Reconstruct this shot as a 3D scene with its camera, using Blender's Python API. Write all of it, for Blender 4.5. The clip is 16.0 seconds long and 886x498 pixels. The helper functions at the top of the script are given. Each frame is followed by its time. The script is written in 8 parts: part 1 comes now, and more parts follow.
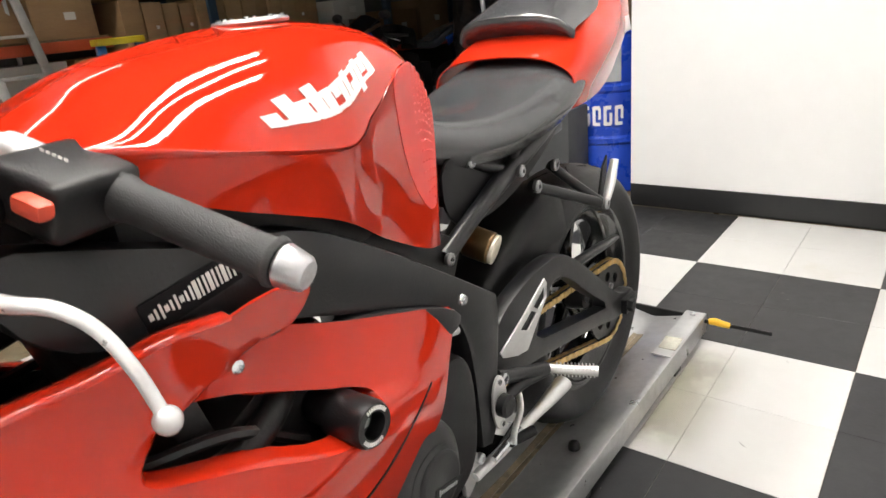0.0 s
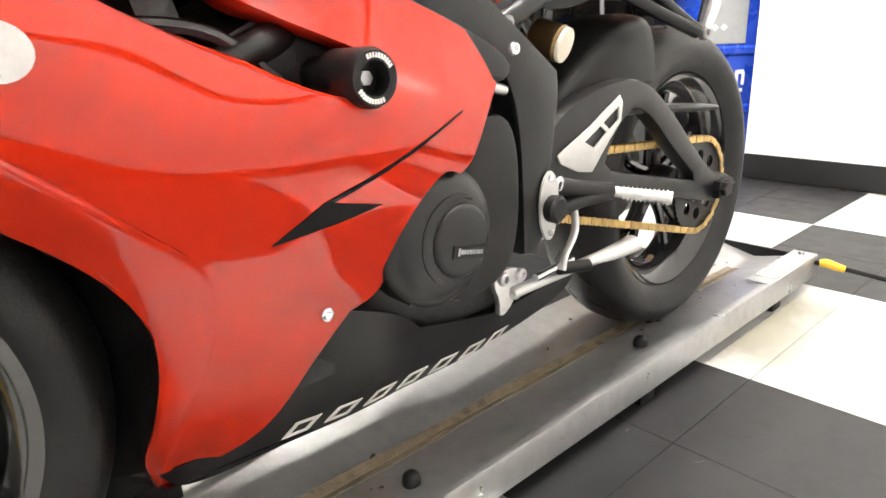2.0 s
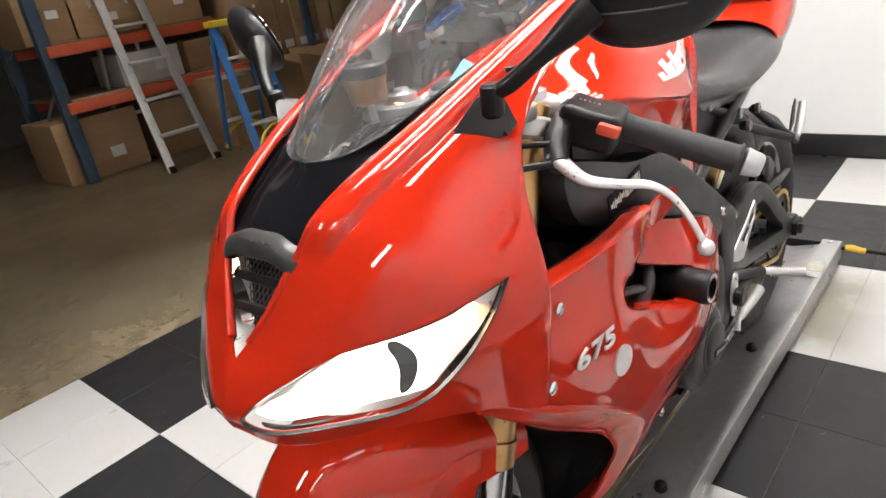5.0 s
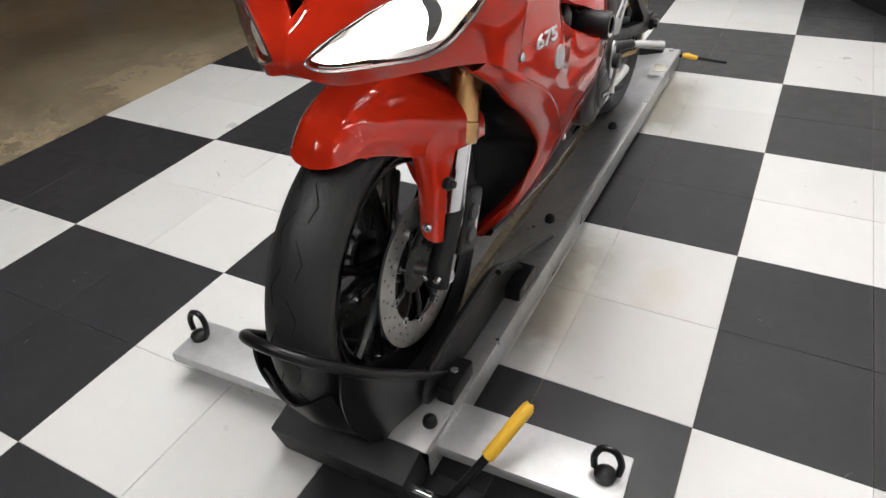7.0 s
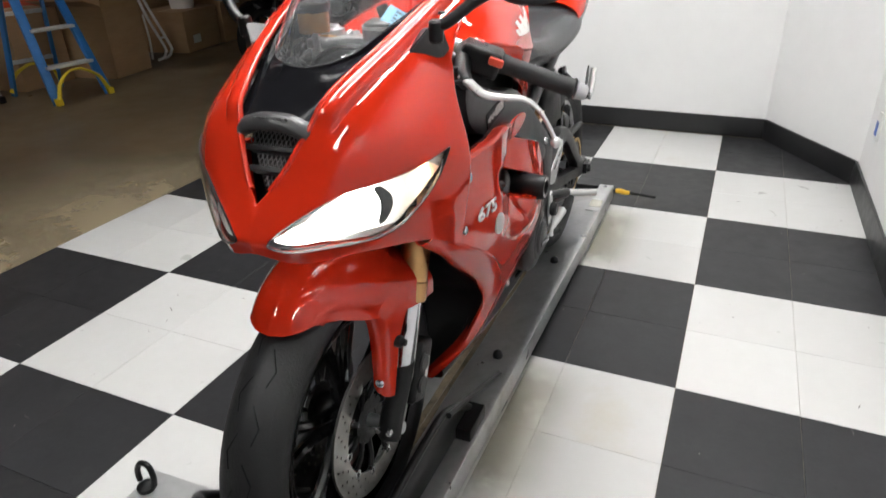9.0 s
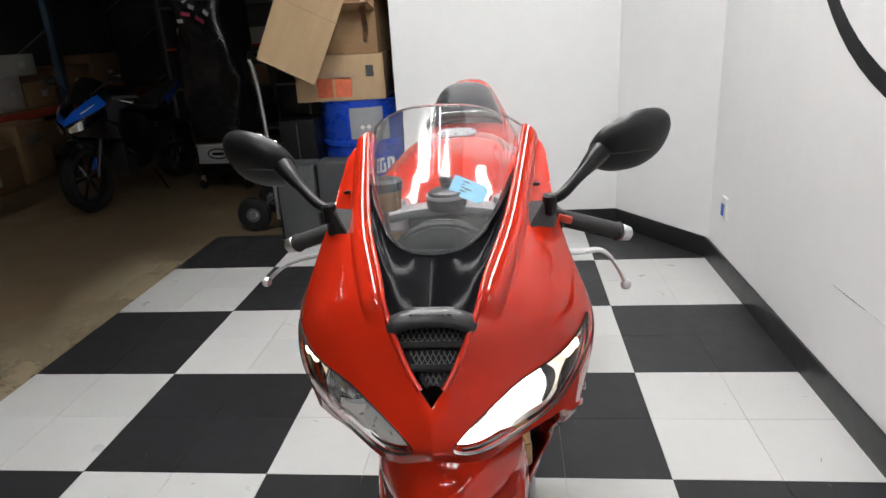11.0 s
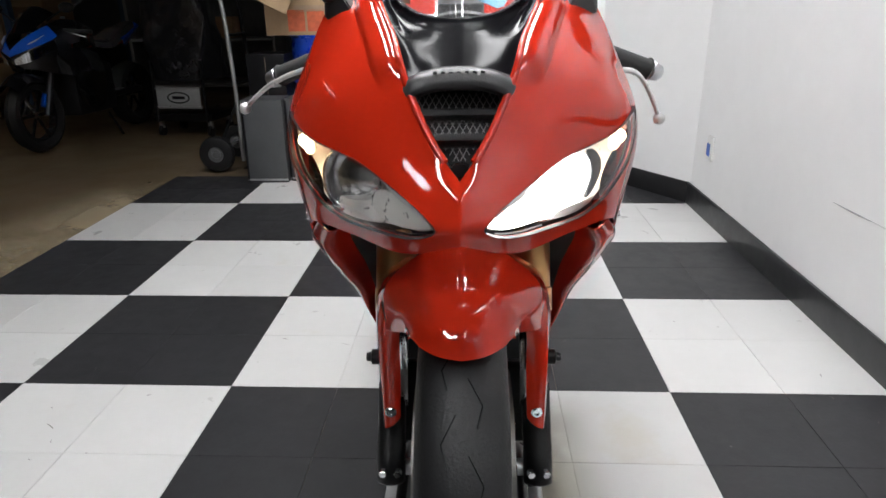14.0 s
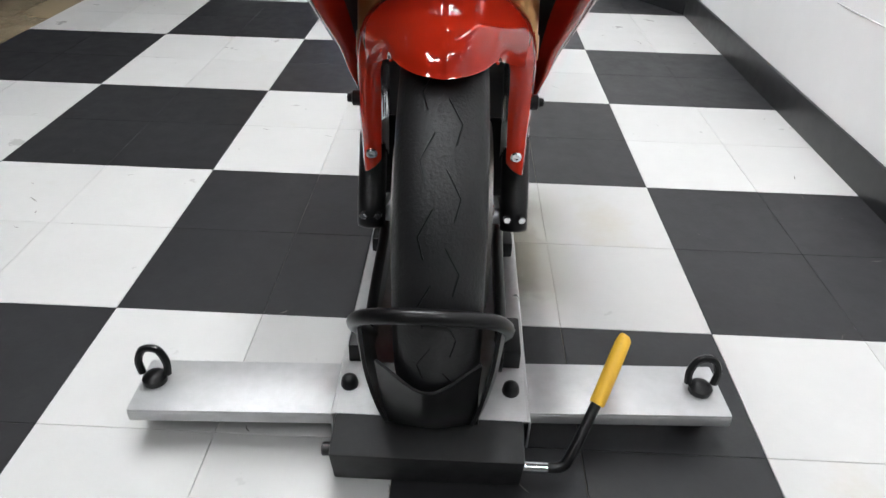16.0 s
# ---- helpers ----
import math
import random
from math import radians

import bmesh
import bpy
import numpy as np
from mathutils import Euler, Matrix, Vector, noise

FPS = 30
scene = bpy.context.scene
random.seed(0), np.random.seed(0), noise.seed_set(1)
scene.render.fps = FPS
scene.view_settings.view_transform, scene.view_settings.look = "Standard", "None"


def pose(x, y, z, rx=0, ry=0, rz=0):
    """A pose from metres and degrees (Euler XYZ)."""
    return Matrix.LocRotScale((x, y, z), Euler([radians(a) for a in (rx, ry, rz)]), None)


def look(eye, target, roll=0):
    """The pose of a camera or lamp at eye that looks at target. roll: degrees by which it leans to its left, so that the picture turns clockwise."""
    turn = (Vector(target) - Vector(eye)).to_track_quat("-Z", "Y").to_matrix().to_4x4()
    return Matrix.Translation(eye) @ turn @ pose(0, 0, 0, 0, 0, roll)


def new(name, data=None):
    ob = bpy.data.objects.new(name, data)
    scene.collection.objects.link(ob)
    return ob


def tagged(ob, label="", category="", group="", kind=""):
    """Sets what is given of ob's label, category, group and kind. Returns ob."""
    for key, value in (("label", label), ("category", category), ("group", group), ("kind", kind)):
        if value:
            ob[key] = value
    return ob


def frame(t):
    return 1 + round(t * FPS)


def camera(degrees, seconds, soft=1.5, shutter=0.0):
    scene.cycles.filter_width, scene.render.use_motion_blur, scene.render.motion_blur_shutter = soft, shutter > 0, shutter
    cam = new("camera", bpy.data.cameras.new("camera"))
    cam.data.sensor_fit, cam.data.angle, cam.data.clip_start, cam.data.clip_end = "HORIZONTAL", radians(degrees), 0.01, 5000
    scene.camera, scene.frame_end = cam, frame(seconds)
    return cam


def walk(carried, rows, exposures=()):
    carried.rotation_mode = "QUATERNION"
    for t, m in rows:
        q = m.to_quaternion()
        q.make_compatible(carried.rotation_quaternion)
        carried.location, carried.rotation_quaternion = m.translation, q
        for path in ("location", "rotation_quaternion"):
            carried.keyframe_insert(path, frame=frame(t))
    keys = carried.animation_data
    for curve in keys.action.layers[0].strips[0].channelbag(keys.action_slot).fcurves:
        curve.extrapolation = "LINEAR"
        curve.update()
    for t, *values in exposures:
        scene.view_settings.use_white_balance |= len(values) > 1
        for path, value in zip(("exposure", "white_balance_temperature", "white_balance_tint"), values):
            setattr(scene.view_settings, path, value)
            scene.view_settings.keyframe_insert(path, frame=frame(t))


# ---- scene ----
cam = camera(68.4, 16.0, 1.5, 0.2)
PATH = [
    (0, (0.73, -0.052, 1.053), (-0.453, 1.401, 0.356), -5.8),
    (0.5, (0.761, -0.017, 0.936), (-0.492, 1.393, 0.271), -3.9),
    (1, (0.776, 0.0, 0.798), (-0.536, 1.381, 0.188), -2.7),
    (1.5, (0.774, 0.011, 0.724), (-0.605, 1.342, 0.153), -1.1),
    (2, (0.77, -0.014, 0.682), (-0.647, 1.254, 0.064), -2.3),
    (2.5, (0.763, -0.05, 0.692), (-0.686, 1.158, 0.027), -4.4),
    (3, (0.737, -0.079, 0.818), (-0.735, 1.111, 0.171), -6.3),
    (3.5, (0.719, -0.142, 1.007), (-0.812, 0.936, 0.305), -7.7),
    (3.7, (0.699, -0.195, 1.057), (-0.833, 0.867, 0.333), -9.0),
    (5.8, (0.574, -0.751, 1.152), (-0.407, 0.76, 0.283), -5.7),
    (6, (0.569, -0.797, 1.134), (-0.341, 0.726, 0.212), -4.5),
    (6.5, (0.599, -0.88, 1.092), (-0.241, 0.579, 0.012), -4.3),
    (7, (0.616, -0.929, 1.066), (-0.188, 0.469, -0.116), -4.0),
    (7.5, (0.621, -0.952, 1.078), (-0.204, 0.45, -0.085), -4.5),
    (8, (0.621, -0.967, 1.1), (-0.187, 0.475, -0.025), -3.9),
    (8.5, (0.632, -0.972, 1.11), (-0.123, 0.52, 0.013), -1.9),
    (9, (0.631, -0.943, 1.174), (-0.106, 0.68, 0.266), -1.7),
    (9.5, (0.602, -0.946, 1.265), (-0.246, 0.712, 0.536), -3.1),
    (10, (0.441, -1.006, 1.3), (-0.216, 0.779, 0.682), -3.1),
    (10.2, (0.37, -1.022, 1.302), (-0.171, 0.79, 0.651), -3.5),
    (12.3, (0.069, -0.978, 1.259), (0.014, 0.914, 0.614), -2.8),
    (12.5, (0.075, -0.975, 1.247), (-0.005, 0.917, 0.603), -3.1),
    (13, (0.07, -0.962, 1.165), (-0.035, 0.931, 0.527), -2.5),
    (13.5, (0.071, -0.952, 1.08), (0.002, 0.938, 0.431), -1.6),
    (14, (0.077, -0.959, 1.002), (-0.018, 0.913, 0.304), -0.8),
    (14.5, (0.081, -0.97, 0.958), (-0.004, 0.87, 0.178), -0.4),
    (15, (0.081, -0.984, 0.93), (-0.009, 0.814, 0.057), 1.1),
    (15.5, (0.08, -1.0, 0.901), (0.015, 0.703, -0.144), 1.0),
    (16, (0.083, -1.015, 0.886), (0.05, 0.628, -0.253), 1.8),
]
walk(cam, [(t, look(eye, target, roll)) for t, eye, target, roll in PATH],
     exposures=[(0, 0.23, 6800, 11), (1.0, 0.77, 6900, 11), (1.5, 0.95, 6950, 11), (2.5, 1.22, 6950, 11), (3.5, 0.86, 6900, 10), (5.8, 0.0, 6550, 12), (9.5, -0.13, 6400, 10), (12.3, -0.58, 6300, 11), (13.5, -0.34, 6250, 11), (14.5, -0.20, 6200, 12), (16, -0.02, 6150, 10)])

# ---- shape helpers ----
from mathutils import geometry

XC = 0.058          # the motorcycle's middle plane
TILE = 0.6096       # one checker square, four 12-inch tiles


def spline(p, t, closed=False):
    """Catmull-Rom through rows p (n, k) at parameters t in 0..1."""
    p, t = np.asarray(p, float), np.atleast_1d(np.asarray(t, float))
    n = len(p)
    if n == 2:
        return p[0] + (p[1] - p[0]) * t.reshape(-1, *([1] * (p.ndim - 1)))
    if closed:
        s = (t % 1.0) * n
        i = np.floor(s).astype(int) % n
        a, b, c, d = p[(i - 1) % n], p[i], p[(i + 1) % n], p[(i + 2) % n]
    else:
        s = np.clip(t, 0, 1) * (n - 1)
        i = np.minimum(np.floor(s).astype(int), n - 2)
        ext = np.concatenate([2 * p[:1] - p[1:2], p, 2 * p[-1:] - p[-2:-1]], 0)
        a, b, c, d = ext[i], ext[i + 1], ext[i + 2], ext[i + 3]
    f = (s - np.floor(s)) if closed else s - i
    f = f.reshape(-1, *([1] * (p.ndim - 1)))
    return 0.5 * (2 * b + (c - a) * f + (2 * a - 5 * b + 4 * c - d) * f**2 + (3 * b - a - 3 * c + d) * f**3)


class Patch:
    """A smooth surface through a grid of control places; (u, v) in 0..1."""

    def __init__(self, rows):
        self.rows = np.asarray(rows, float)

    def at(self, u, v):
        u, v = np.broadcast_arrays(np.atleast_1d(u).astype(float), np.atleast_1d(v).astype(float))
        line = spline(self.rows, u)                       # (k, n, 3)
        out = np.empty((len(u), 3))
        n = line.shape[1]
        s = np.clip(v, 0, 1) * (n - 1)
        i = np.minimum(np.floor(s).astype(int), n - 2)
        f = (s - i)[:, None]
        k = np.arange(len(u))
        ext = np.concatenate([2 * line[:, :1] - line[:, 1:2], line, 2 * line[:, -1:] - line[:, -2:-1]], 1)
        a, b, c, d = ext[k, i], ext[k, i + 1], ext[k, i + 2], ext[k, i + 3]
        out[:] = 0.5 * (2 * b + (c - a) * f + (2 * a - 5 * b + 4 * c - d) * f**2 + (3 * b - a - 3 * c + d) * f**3)
        return out


def rounded(pts, sharp=(), times=2):
    """Cuts the corners of a closed outline, but for the sharp ones."""
    pts, keep = [np.array(p, float) for p in pts], [i in sharp for i in range(len(pts))]
    for _ in range(times):
        out, kept = [], []
        n = len(pts)
        for i in range(n):
            a, b, c = pts[i - 1], pts[i], pts[(i + 1) % n]
            if keep[i]:
                out.append(b), kept.append(True)
            else:
                out += [b * 0.75 + a * 0.25, b * 0.75 + c * 0.25]
                kept += [False, False]
        pts, keep = out, kept
    return np.array(pts)


def inside(q, poly):
    """Which of the 2D places q lie in the closed outline."""
    x, y = q[:, 0], q[:, 1]
    hit = np.zeros(len(q), bool)
    px, py = poly[:, 0], poly[:, 1]
    for i in range(len(poly)):
        x0, y0, x1, y1 = px[i - 1], py[i - 1], px[i], py[i]
        if y0 != y1:
            hit ^= ((y0 > y) != (y1 > y)) & (x < (x1 - x0) * (y - y0) / (y1 - y0) + x0)
    return hit


def heights(rows):
    """A thin-plate surface h(a, b) through rows of a, b, h."""
    d = np.array(rows, float)
    n = len(d)

    def kernel(p, q):
        r2 = ((p[:, None] - q[None]) ** 2).sum(-1)
        return 0.5 * r2 * np.log(r2 + 1e-12)
    m = np.zeros((n + 3, n + 3))
    m[:n, :n] = kernel(d[:, :2], d[:, :2]) + 1e-5 * np.eye(n)
    m[:n, n:] = m[n:, :n].T
    m[:n, n], m[:n, n + 1:] = 1, d[:, :2]
    m[n, :n], m[n + 1:, :n] = 1, d[:, :2].T
    w = np.linalg.solve(m, np.r_[d[:, 2], 0, 0, 0])
    return lambda p: kernel(p, d[:, :2]) @ w[:n] + w[n] + p @ w[n + 1:]


def cdt(outline, holes=(), step=0.012):
    """Triangles of a flat region with its holes: places (n, 2) and faces."""
    loops = [np.asarray(outline, float)] + [np.asarray(h, float) for h in holes]
    dense = []
    for lp in loops:
        pts = []
        for a, b in zip(lp, np.roll(lp, -1, 0)):
            k = max(1, int(np.ceil(np.linalg.norm(b - a) / step)))
            pts += [a + (b - a) * j / k for j in range(k)]
        dense.append(np.array(pts))
    lo, hi = dense[0].min(0), dense[0].max(0)
    gx, gy = np.meshgrid(np.arange(lo[0], hi[0], step), np.arange(lo[1], hi[1], step))
    gx = gx + (np.arange(gx.shape[0]) % 2)[:, None] * step / 2
    grid = np.stack([gx.ravel(), gy.ravel()], 1)
    keep = inside(grid, dense[0])
    for h in dense[1:]:
        keep &= ~inside(grid, h)
    edge = np.vstack(dense)
    near = ((grid[:, None] - edge[None]) ** 2).sum(-1).min(1) < (0.45 * step) ** 2
    grid = grid[keep & ~near]
    verts, edges, base = [], [], 0
    for lp in dense:
        verts += [Vector(p) for p in lp]
        edges += [(base + i, base + (i + 1) % len(lp)) for i in range(len(lp))]
        base += len(lp)
    verts += [Vector(p) for p in grid]
    v, _, f, *_ = geometry.delaunay_2d_cdt(verts, edges, [], 0, 1e-7)
    v = np.array([(p.x, p.y) for p in v])
    f = np.array([t for t in f if len(t) == 3])
    mid = v[f].mean(1)
    ok = inside(mid, dense[0])
    for h in dense[1:]:
        ok &= ~inside(mid, h)
    return v, f[ok]


def shell(bm, p, faces, thick=0.003, flip=False):
    """Adds a sheet of triangles with thickness; its front is on the side of the faces' turn."""
    p, faces = np.asarray(p, float), np.asarray(faces)
    if flip:
        faces = faces[:, ::-1]
    nrm = np.zeros_like(p)
    fn = np.cross(p[faces[:, 1]] - p[faces[:, 0]], p[faces[:, 2]] - p[faces[:, 0]])
    for k in range(3):
        np.add.at(nrm, faces[:, k], fn)
    nrm /= np.linalg.norm(nrm, axis=1)[:, None] + 1e-12
    top = [bm.verts.new(q) for q in p]
    for f in faces:
        bm.faces.new([top[i] for i in f])
    if thick:
        low = [bm.verts.new(q) for q in p - nrm * thick]
        count = {}
        for f in faces:
            bm.faces.new([low[i] for i in f[::-1]])
            for a, b in ((f[0], f[1]), (f[1], f[2]), (f[2], f[0])):
                count[(a, b)] = 1
        for a, b in list(count):
            if (b, a) not in count:
                bm.faces.new((top[b], top[a], low[a], low[b]))
    return bm


def tidy(bm):
    loose = [v for v in bm.verts if not v.link_faces]
    bmesh.ops.delete(bm, geom=loose, context="VERTS")
    return bm


def sheet(outline, fn, holes=(), step=0.012, thick=0.003, flip=False, bm=None):
    v, f = cdt(outline, holes, step)
    return tidy(shell(bm or bmesh.new(), fn(v), f, thick, flip))


def loft(rows, nu=32, nv=20, thick=0.003, flip=False, bm=None, closed=False):
    """A smooth skin through a grid of control places."""
    s = Patch(rows)
    u, v = np.meshgrid(np.linspace(0, 1, nu), np.linspace(0, 1, nv), indexing="ij")
    p = s.at(u.ravel(), v.ravel())
    idx = np.arange(nu * nv).reshape(nu, nv)
    a, b, c, d = idx[:-1, :-1].ravel(), idx[1:, :-1].ravel(), idx[1:, 1:].ravel(), idx[:-1, 1:].ravel()
    f = np.vstack([np.stack([a, b, c], 1), np.stack([a, c, d], 1)])
    return shell(bm or bmesh.new(), p, f, thick, flip)


def mirrored(bm):
    """Adds the other half, x to -x, without a wall between the two."""
    for v in bm.verts:
        if abs(v.co.x) < 1.2e-3:
            v.co.x = 0.0
    bmesh.ops.delete(bm, geom=[f for f in bm.faces if all(v.co.x == 0.0 for v in f.verts)], context="FACES")
    geom = bm.verts[:] + bm.edges[:] + bm.faces[:]
    dup = bmesh.ops.duplicate(bm, geom=geom)["geom"]
    vs = [g for g in dup if isinstance(g, bmesh.types.BMVert)]
    fs = [g for g in dup if isinstance(g, bmesh.types.BMFace)]
    for v in vs:
        v.co.x = -v.co.x
    bmesh.ops.reverse_faces(bm, faces=fs)
    bmesh.ops.remove_doubles(bm, verts=[v for v in bm.verts if abs(v.co.x) < 2e-4], dist=6e-4)
    return bm


def flipped(bm):
    """Turns a part into its mirror image, x to -x."""
    for v in bm.verts:
        v.co.x = -v.co.x
    bmesh.ops.reverse_faces(bm, faces=bm.faces[:])
    return bm


def block(size, at=(0, 0, 0), turn=(0, 0, 0), bevel=0.0, segs=2, bm=None):
    """A box with worn edges."""
    own = bmesh.new()
    bmesh.ops.create_cube(own, size=1)
    for v in own.verts:
        v.co = Vector([v.co[i] * size[i] for i in range(3)])
    if bevel:
        bmesh.ops.bevel(own, geom=own.edges[:], offset=bevel, segments=segs, profile=0.6, affect="EDGES")
    own.transform(pose(*at, *turn))
    return merge(bm, own)


def merge(bm, own):
    if bm is None:
        return own
    base = [bm.verts.new(v.co) for v in own.verts]
    own.verts.index_update()
    for f in own.faces:
        bm.faces.new([base[v.index] for v in f.verts])
    own.free()
    return bm


def tube(path, radius, segs=12, samples=0, bm=None, flat=1.0, caps=True, closed=False):
    """A rod along a smooth line; radius may be one per control place; flat squeezes it along its second axis."""
    own = bmesh.new()
    pts = np.array(path, float)
    rad = np.broadcast_to(np.asarray(radius, float), (len(pts),)).astype(float)
    if samples:
        t = np.linspace(0, 1, samples, endpoint=not closed)
        rad = spline(rad[:, None], t, closed)[:, 0]
        pts = spline(pts, t, closed)
    n = len(pts)
    tan = np.array([pts[(i + 1) % n] - pts[i - 1] if closed or 0 < i < n - 1 else (pts[1] - pts[0] if i == 0 else pts[-1] - pts[-2]) for i in range(n)])
    tan /= np.linalg.norm(tan, axis=1)[:, None] + 1e-12
    ref = np.array([0, 0, 1.0]) if abs(tan[0][2]) < 0.9 else np.array([0, 1.0, 0])
    side = np.cross(tan[0], ref)
    rings = []
    for i in range(n):
        side = side - tan[i] * (side @ tan[i])
        side /= np.linalg.norm(side) + 1e-12
        up = np.cross(side, tan[i])
        rings.append([own.verts.new(pts[i] + rad[i] * (math.cos(a) * side + flat * math.sin(a) * up)) for a in np.linspace(0, 2 * math.pi, segs, endpoint=False)])
    for i in range(n if closed else n - 1):
        r, q = rings[i], rings[(i + 1) % n]
        for k in range(segs):
            own.faces.new((r[k], q[k], q[(k + 1) % segs], r[(k + 1) % segs]))
    if caps and not closed:
        own.faces.new(rings[0]), own.faces.new(rings[-1][::-1])
    bmesh.ops.recalc_face_normals(own, faces=own.faces[:])
    return merge(bm, own)


def lathe(profile, axis="x", at=(0, 0, 0), segs=48, bm=None, closed=False, arc=(0, 360)):
    """Turns a profile of (along, radius) about an axis."""
    own = bmesh.new()
    full = abs(arc[1] - arc[0]) >= 360
    angles = np.radians(np.linspace(*arc, segs, endpoint=not full))
    rings = []
    for a in angles:
        ring = []
        for s, r in profile:
            c, d = r * math.cos(a), r * math.sin(a)
            ring.append(own.verts.new({"x": (s, c, d), "y": (d, s, c), "z": (c, d, s)}[axis]))
        rings.append(ring)
    m = len(profile)
    for i in range(len(rings) if full else len(rings) - 1):
        p, q = rings[i], rings[(i + 1) % len(rings)]
        for k in range(m if closed else m - 1):
            vs = (p[k], q[k], q[(k + 1) % m], p[(k + 1) % m])
            if len(set(vs)) == 4:
                own.faces.new(vs)
    bmesh.ops.remove_doubles(own, verts=own.verts[:], dist=1e-6)
    bmesh.ops.recalc_face_normals(own, faces=own.faces[:])
    own.transform(Matrix.Translation(at))
    return merge(bm, own)


def rod(a, b, r, segs=12, bevel=0.0, bm=None, r2=None):
    """A straight round bar from a to b with broken edges."""
    a, b = Vector(a), Vector(b)
    n = (b - a).length
    r2 = r if r2 is None else r2
    e = min(bevel, 0.45 * n)
    prof = [(0, 0), (0, r - e), (e, r), (n - e, r2), (n, r2 - e), (n, 0)] if e else [(0, 0), (0, r), (n, r2), (n, 0)]
    own = lathe([(s, max(q, 0)) for s, q in prof], "z", segs=segs)
    own.transform(Matrix.Translation(a) @ (b - a).to_track_quat("Z", "Y").to_matrix().to_4x4())
    return merge(bm, own)


def slab(outline, thick, axis="x", at=0.0, bevel=0.0, holes=(), bm=None, step=0.5):
    """A flat plate of an outline, thick along an axis; the outline's pair goes to the two other axes in order."""
    v, f = cdt(np.asarray(outline, float), holes, step)
    put = {"x": lambda p, h: (h, p[0], p[1]), "y": lambda p, h: (p[0], h, p[1]), "z": lambda p, h: (p[0], p[1], h)}[axis]
    own = bmesh.new()
    lo = [own.verts.new(put(p, at - thick / 2)) for p in v]
    hi = [own.verts.new(put(p, at + thick / 2)) for p in v]
    count = set()
    for t in f:
        own.faces.new([hi[i] for i in t]), own.faces.new([lo[i] for i in t[::-1]])
        count |= {(t[0], t[1]), (t[1], t[2]), (t[2], t[0])}
    rim = []
    for a, b in count:
        if (b, a) not in count:
            own.faces.new((hi[b], hi[a], lo[a], lo[b]))
            rim += [own.edges.get((hi[a], hi[b])), own.edges.get((lo[a], lo[b]))]
    tidy(own)
    bmesh.ops.recalc_face_normals(own, faces=own.faces[:])
    if bevel:
        bmesh.ops.bevel(own, geom=[e for e in rim if e and e.is_valid], offset=bevel, segments=2, profile=0.6, affect="EDGES")
    return merge(bm, own)


def part(name, bm, material, parent=None, label="", smooth=True, at=None):
    """Links a bmesh as one mesh object, under a thing or a part of it."""
    me = bpy.data.meshes.new(name)
    bm.to_mesh(me)
    bm.free()
    for m in material if isinstance(material, (list, tuple)) else [material]:
        me.materials.append(m)
    if smooth:
        me.shade_smooth()
        me.set_sharp_from_angle(angle=radians(38))
    ob = new(name, me)
    if parent is not None:
        ob.parent = parent
    if at is not None:
        ob.matrix_basis = at
    if label:
        ob["label"] = label
    return ob


def shared(name, me, parent, m):
    """One more piece on the same mesh."""
    ob = new(name, me)
    ob.parent = parent
    ob.matrix_basis = m
    return ob


def thing(name, label, category, at=(0, 0, 0), turn=(0, 0, 0), group="", kind=""):
    ob = new(name)
    ob.empty_display_size = 0.05
    ob.matrix_basis = pose(*at, *turn)
    return tagged(ob, label, category, group, kind)


# ---- light ----
world = bpy.data.worlds.new("world")
scene.world = world
world.use_nodes = True
world.node_tree.nodes["Background"].inputs[0].default_value = (0.55, 0.6, 0.7, 1)
world.node_tree.nodes["Background"].inputs[1].default_value = 0.02

TUBE_POWER = 68.0        # the lit faces of the ceiling fixtures
HEADLAMP = 14.0


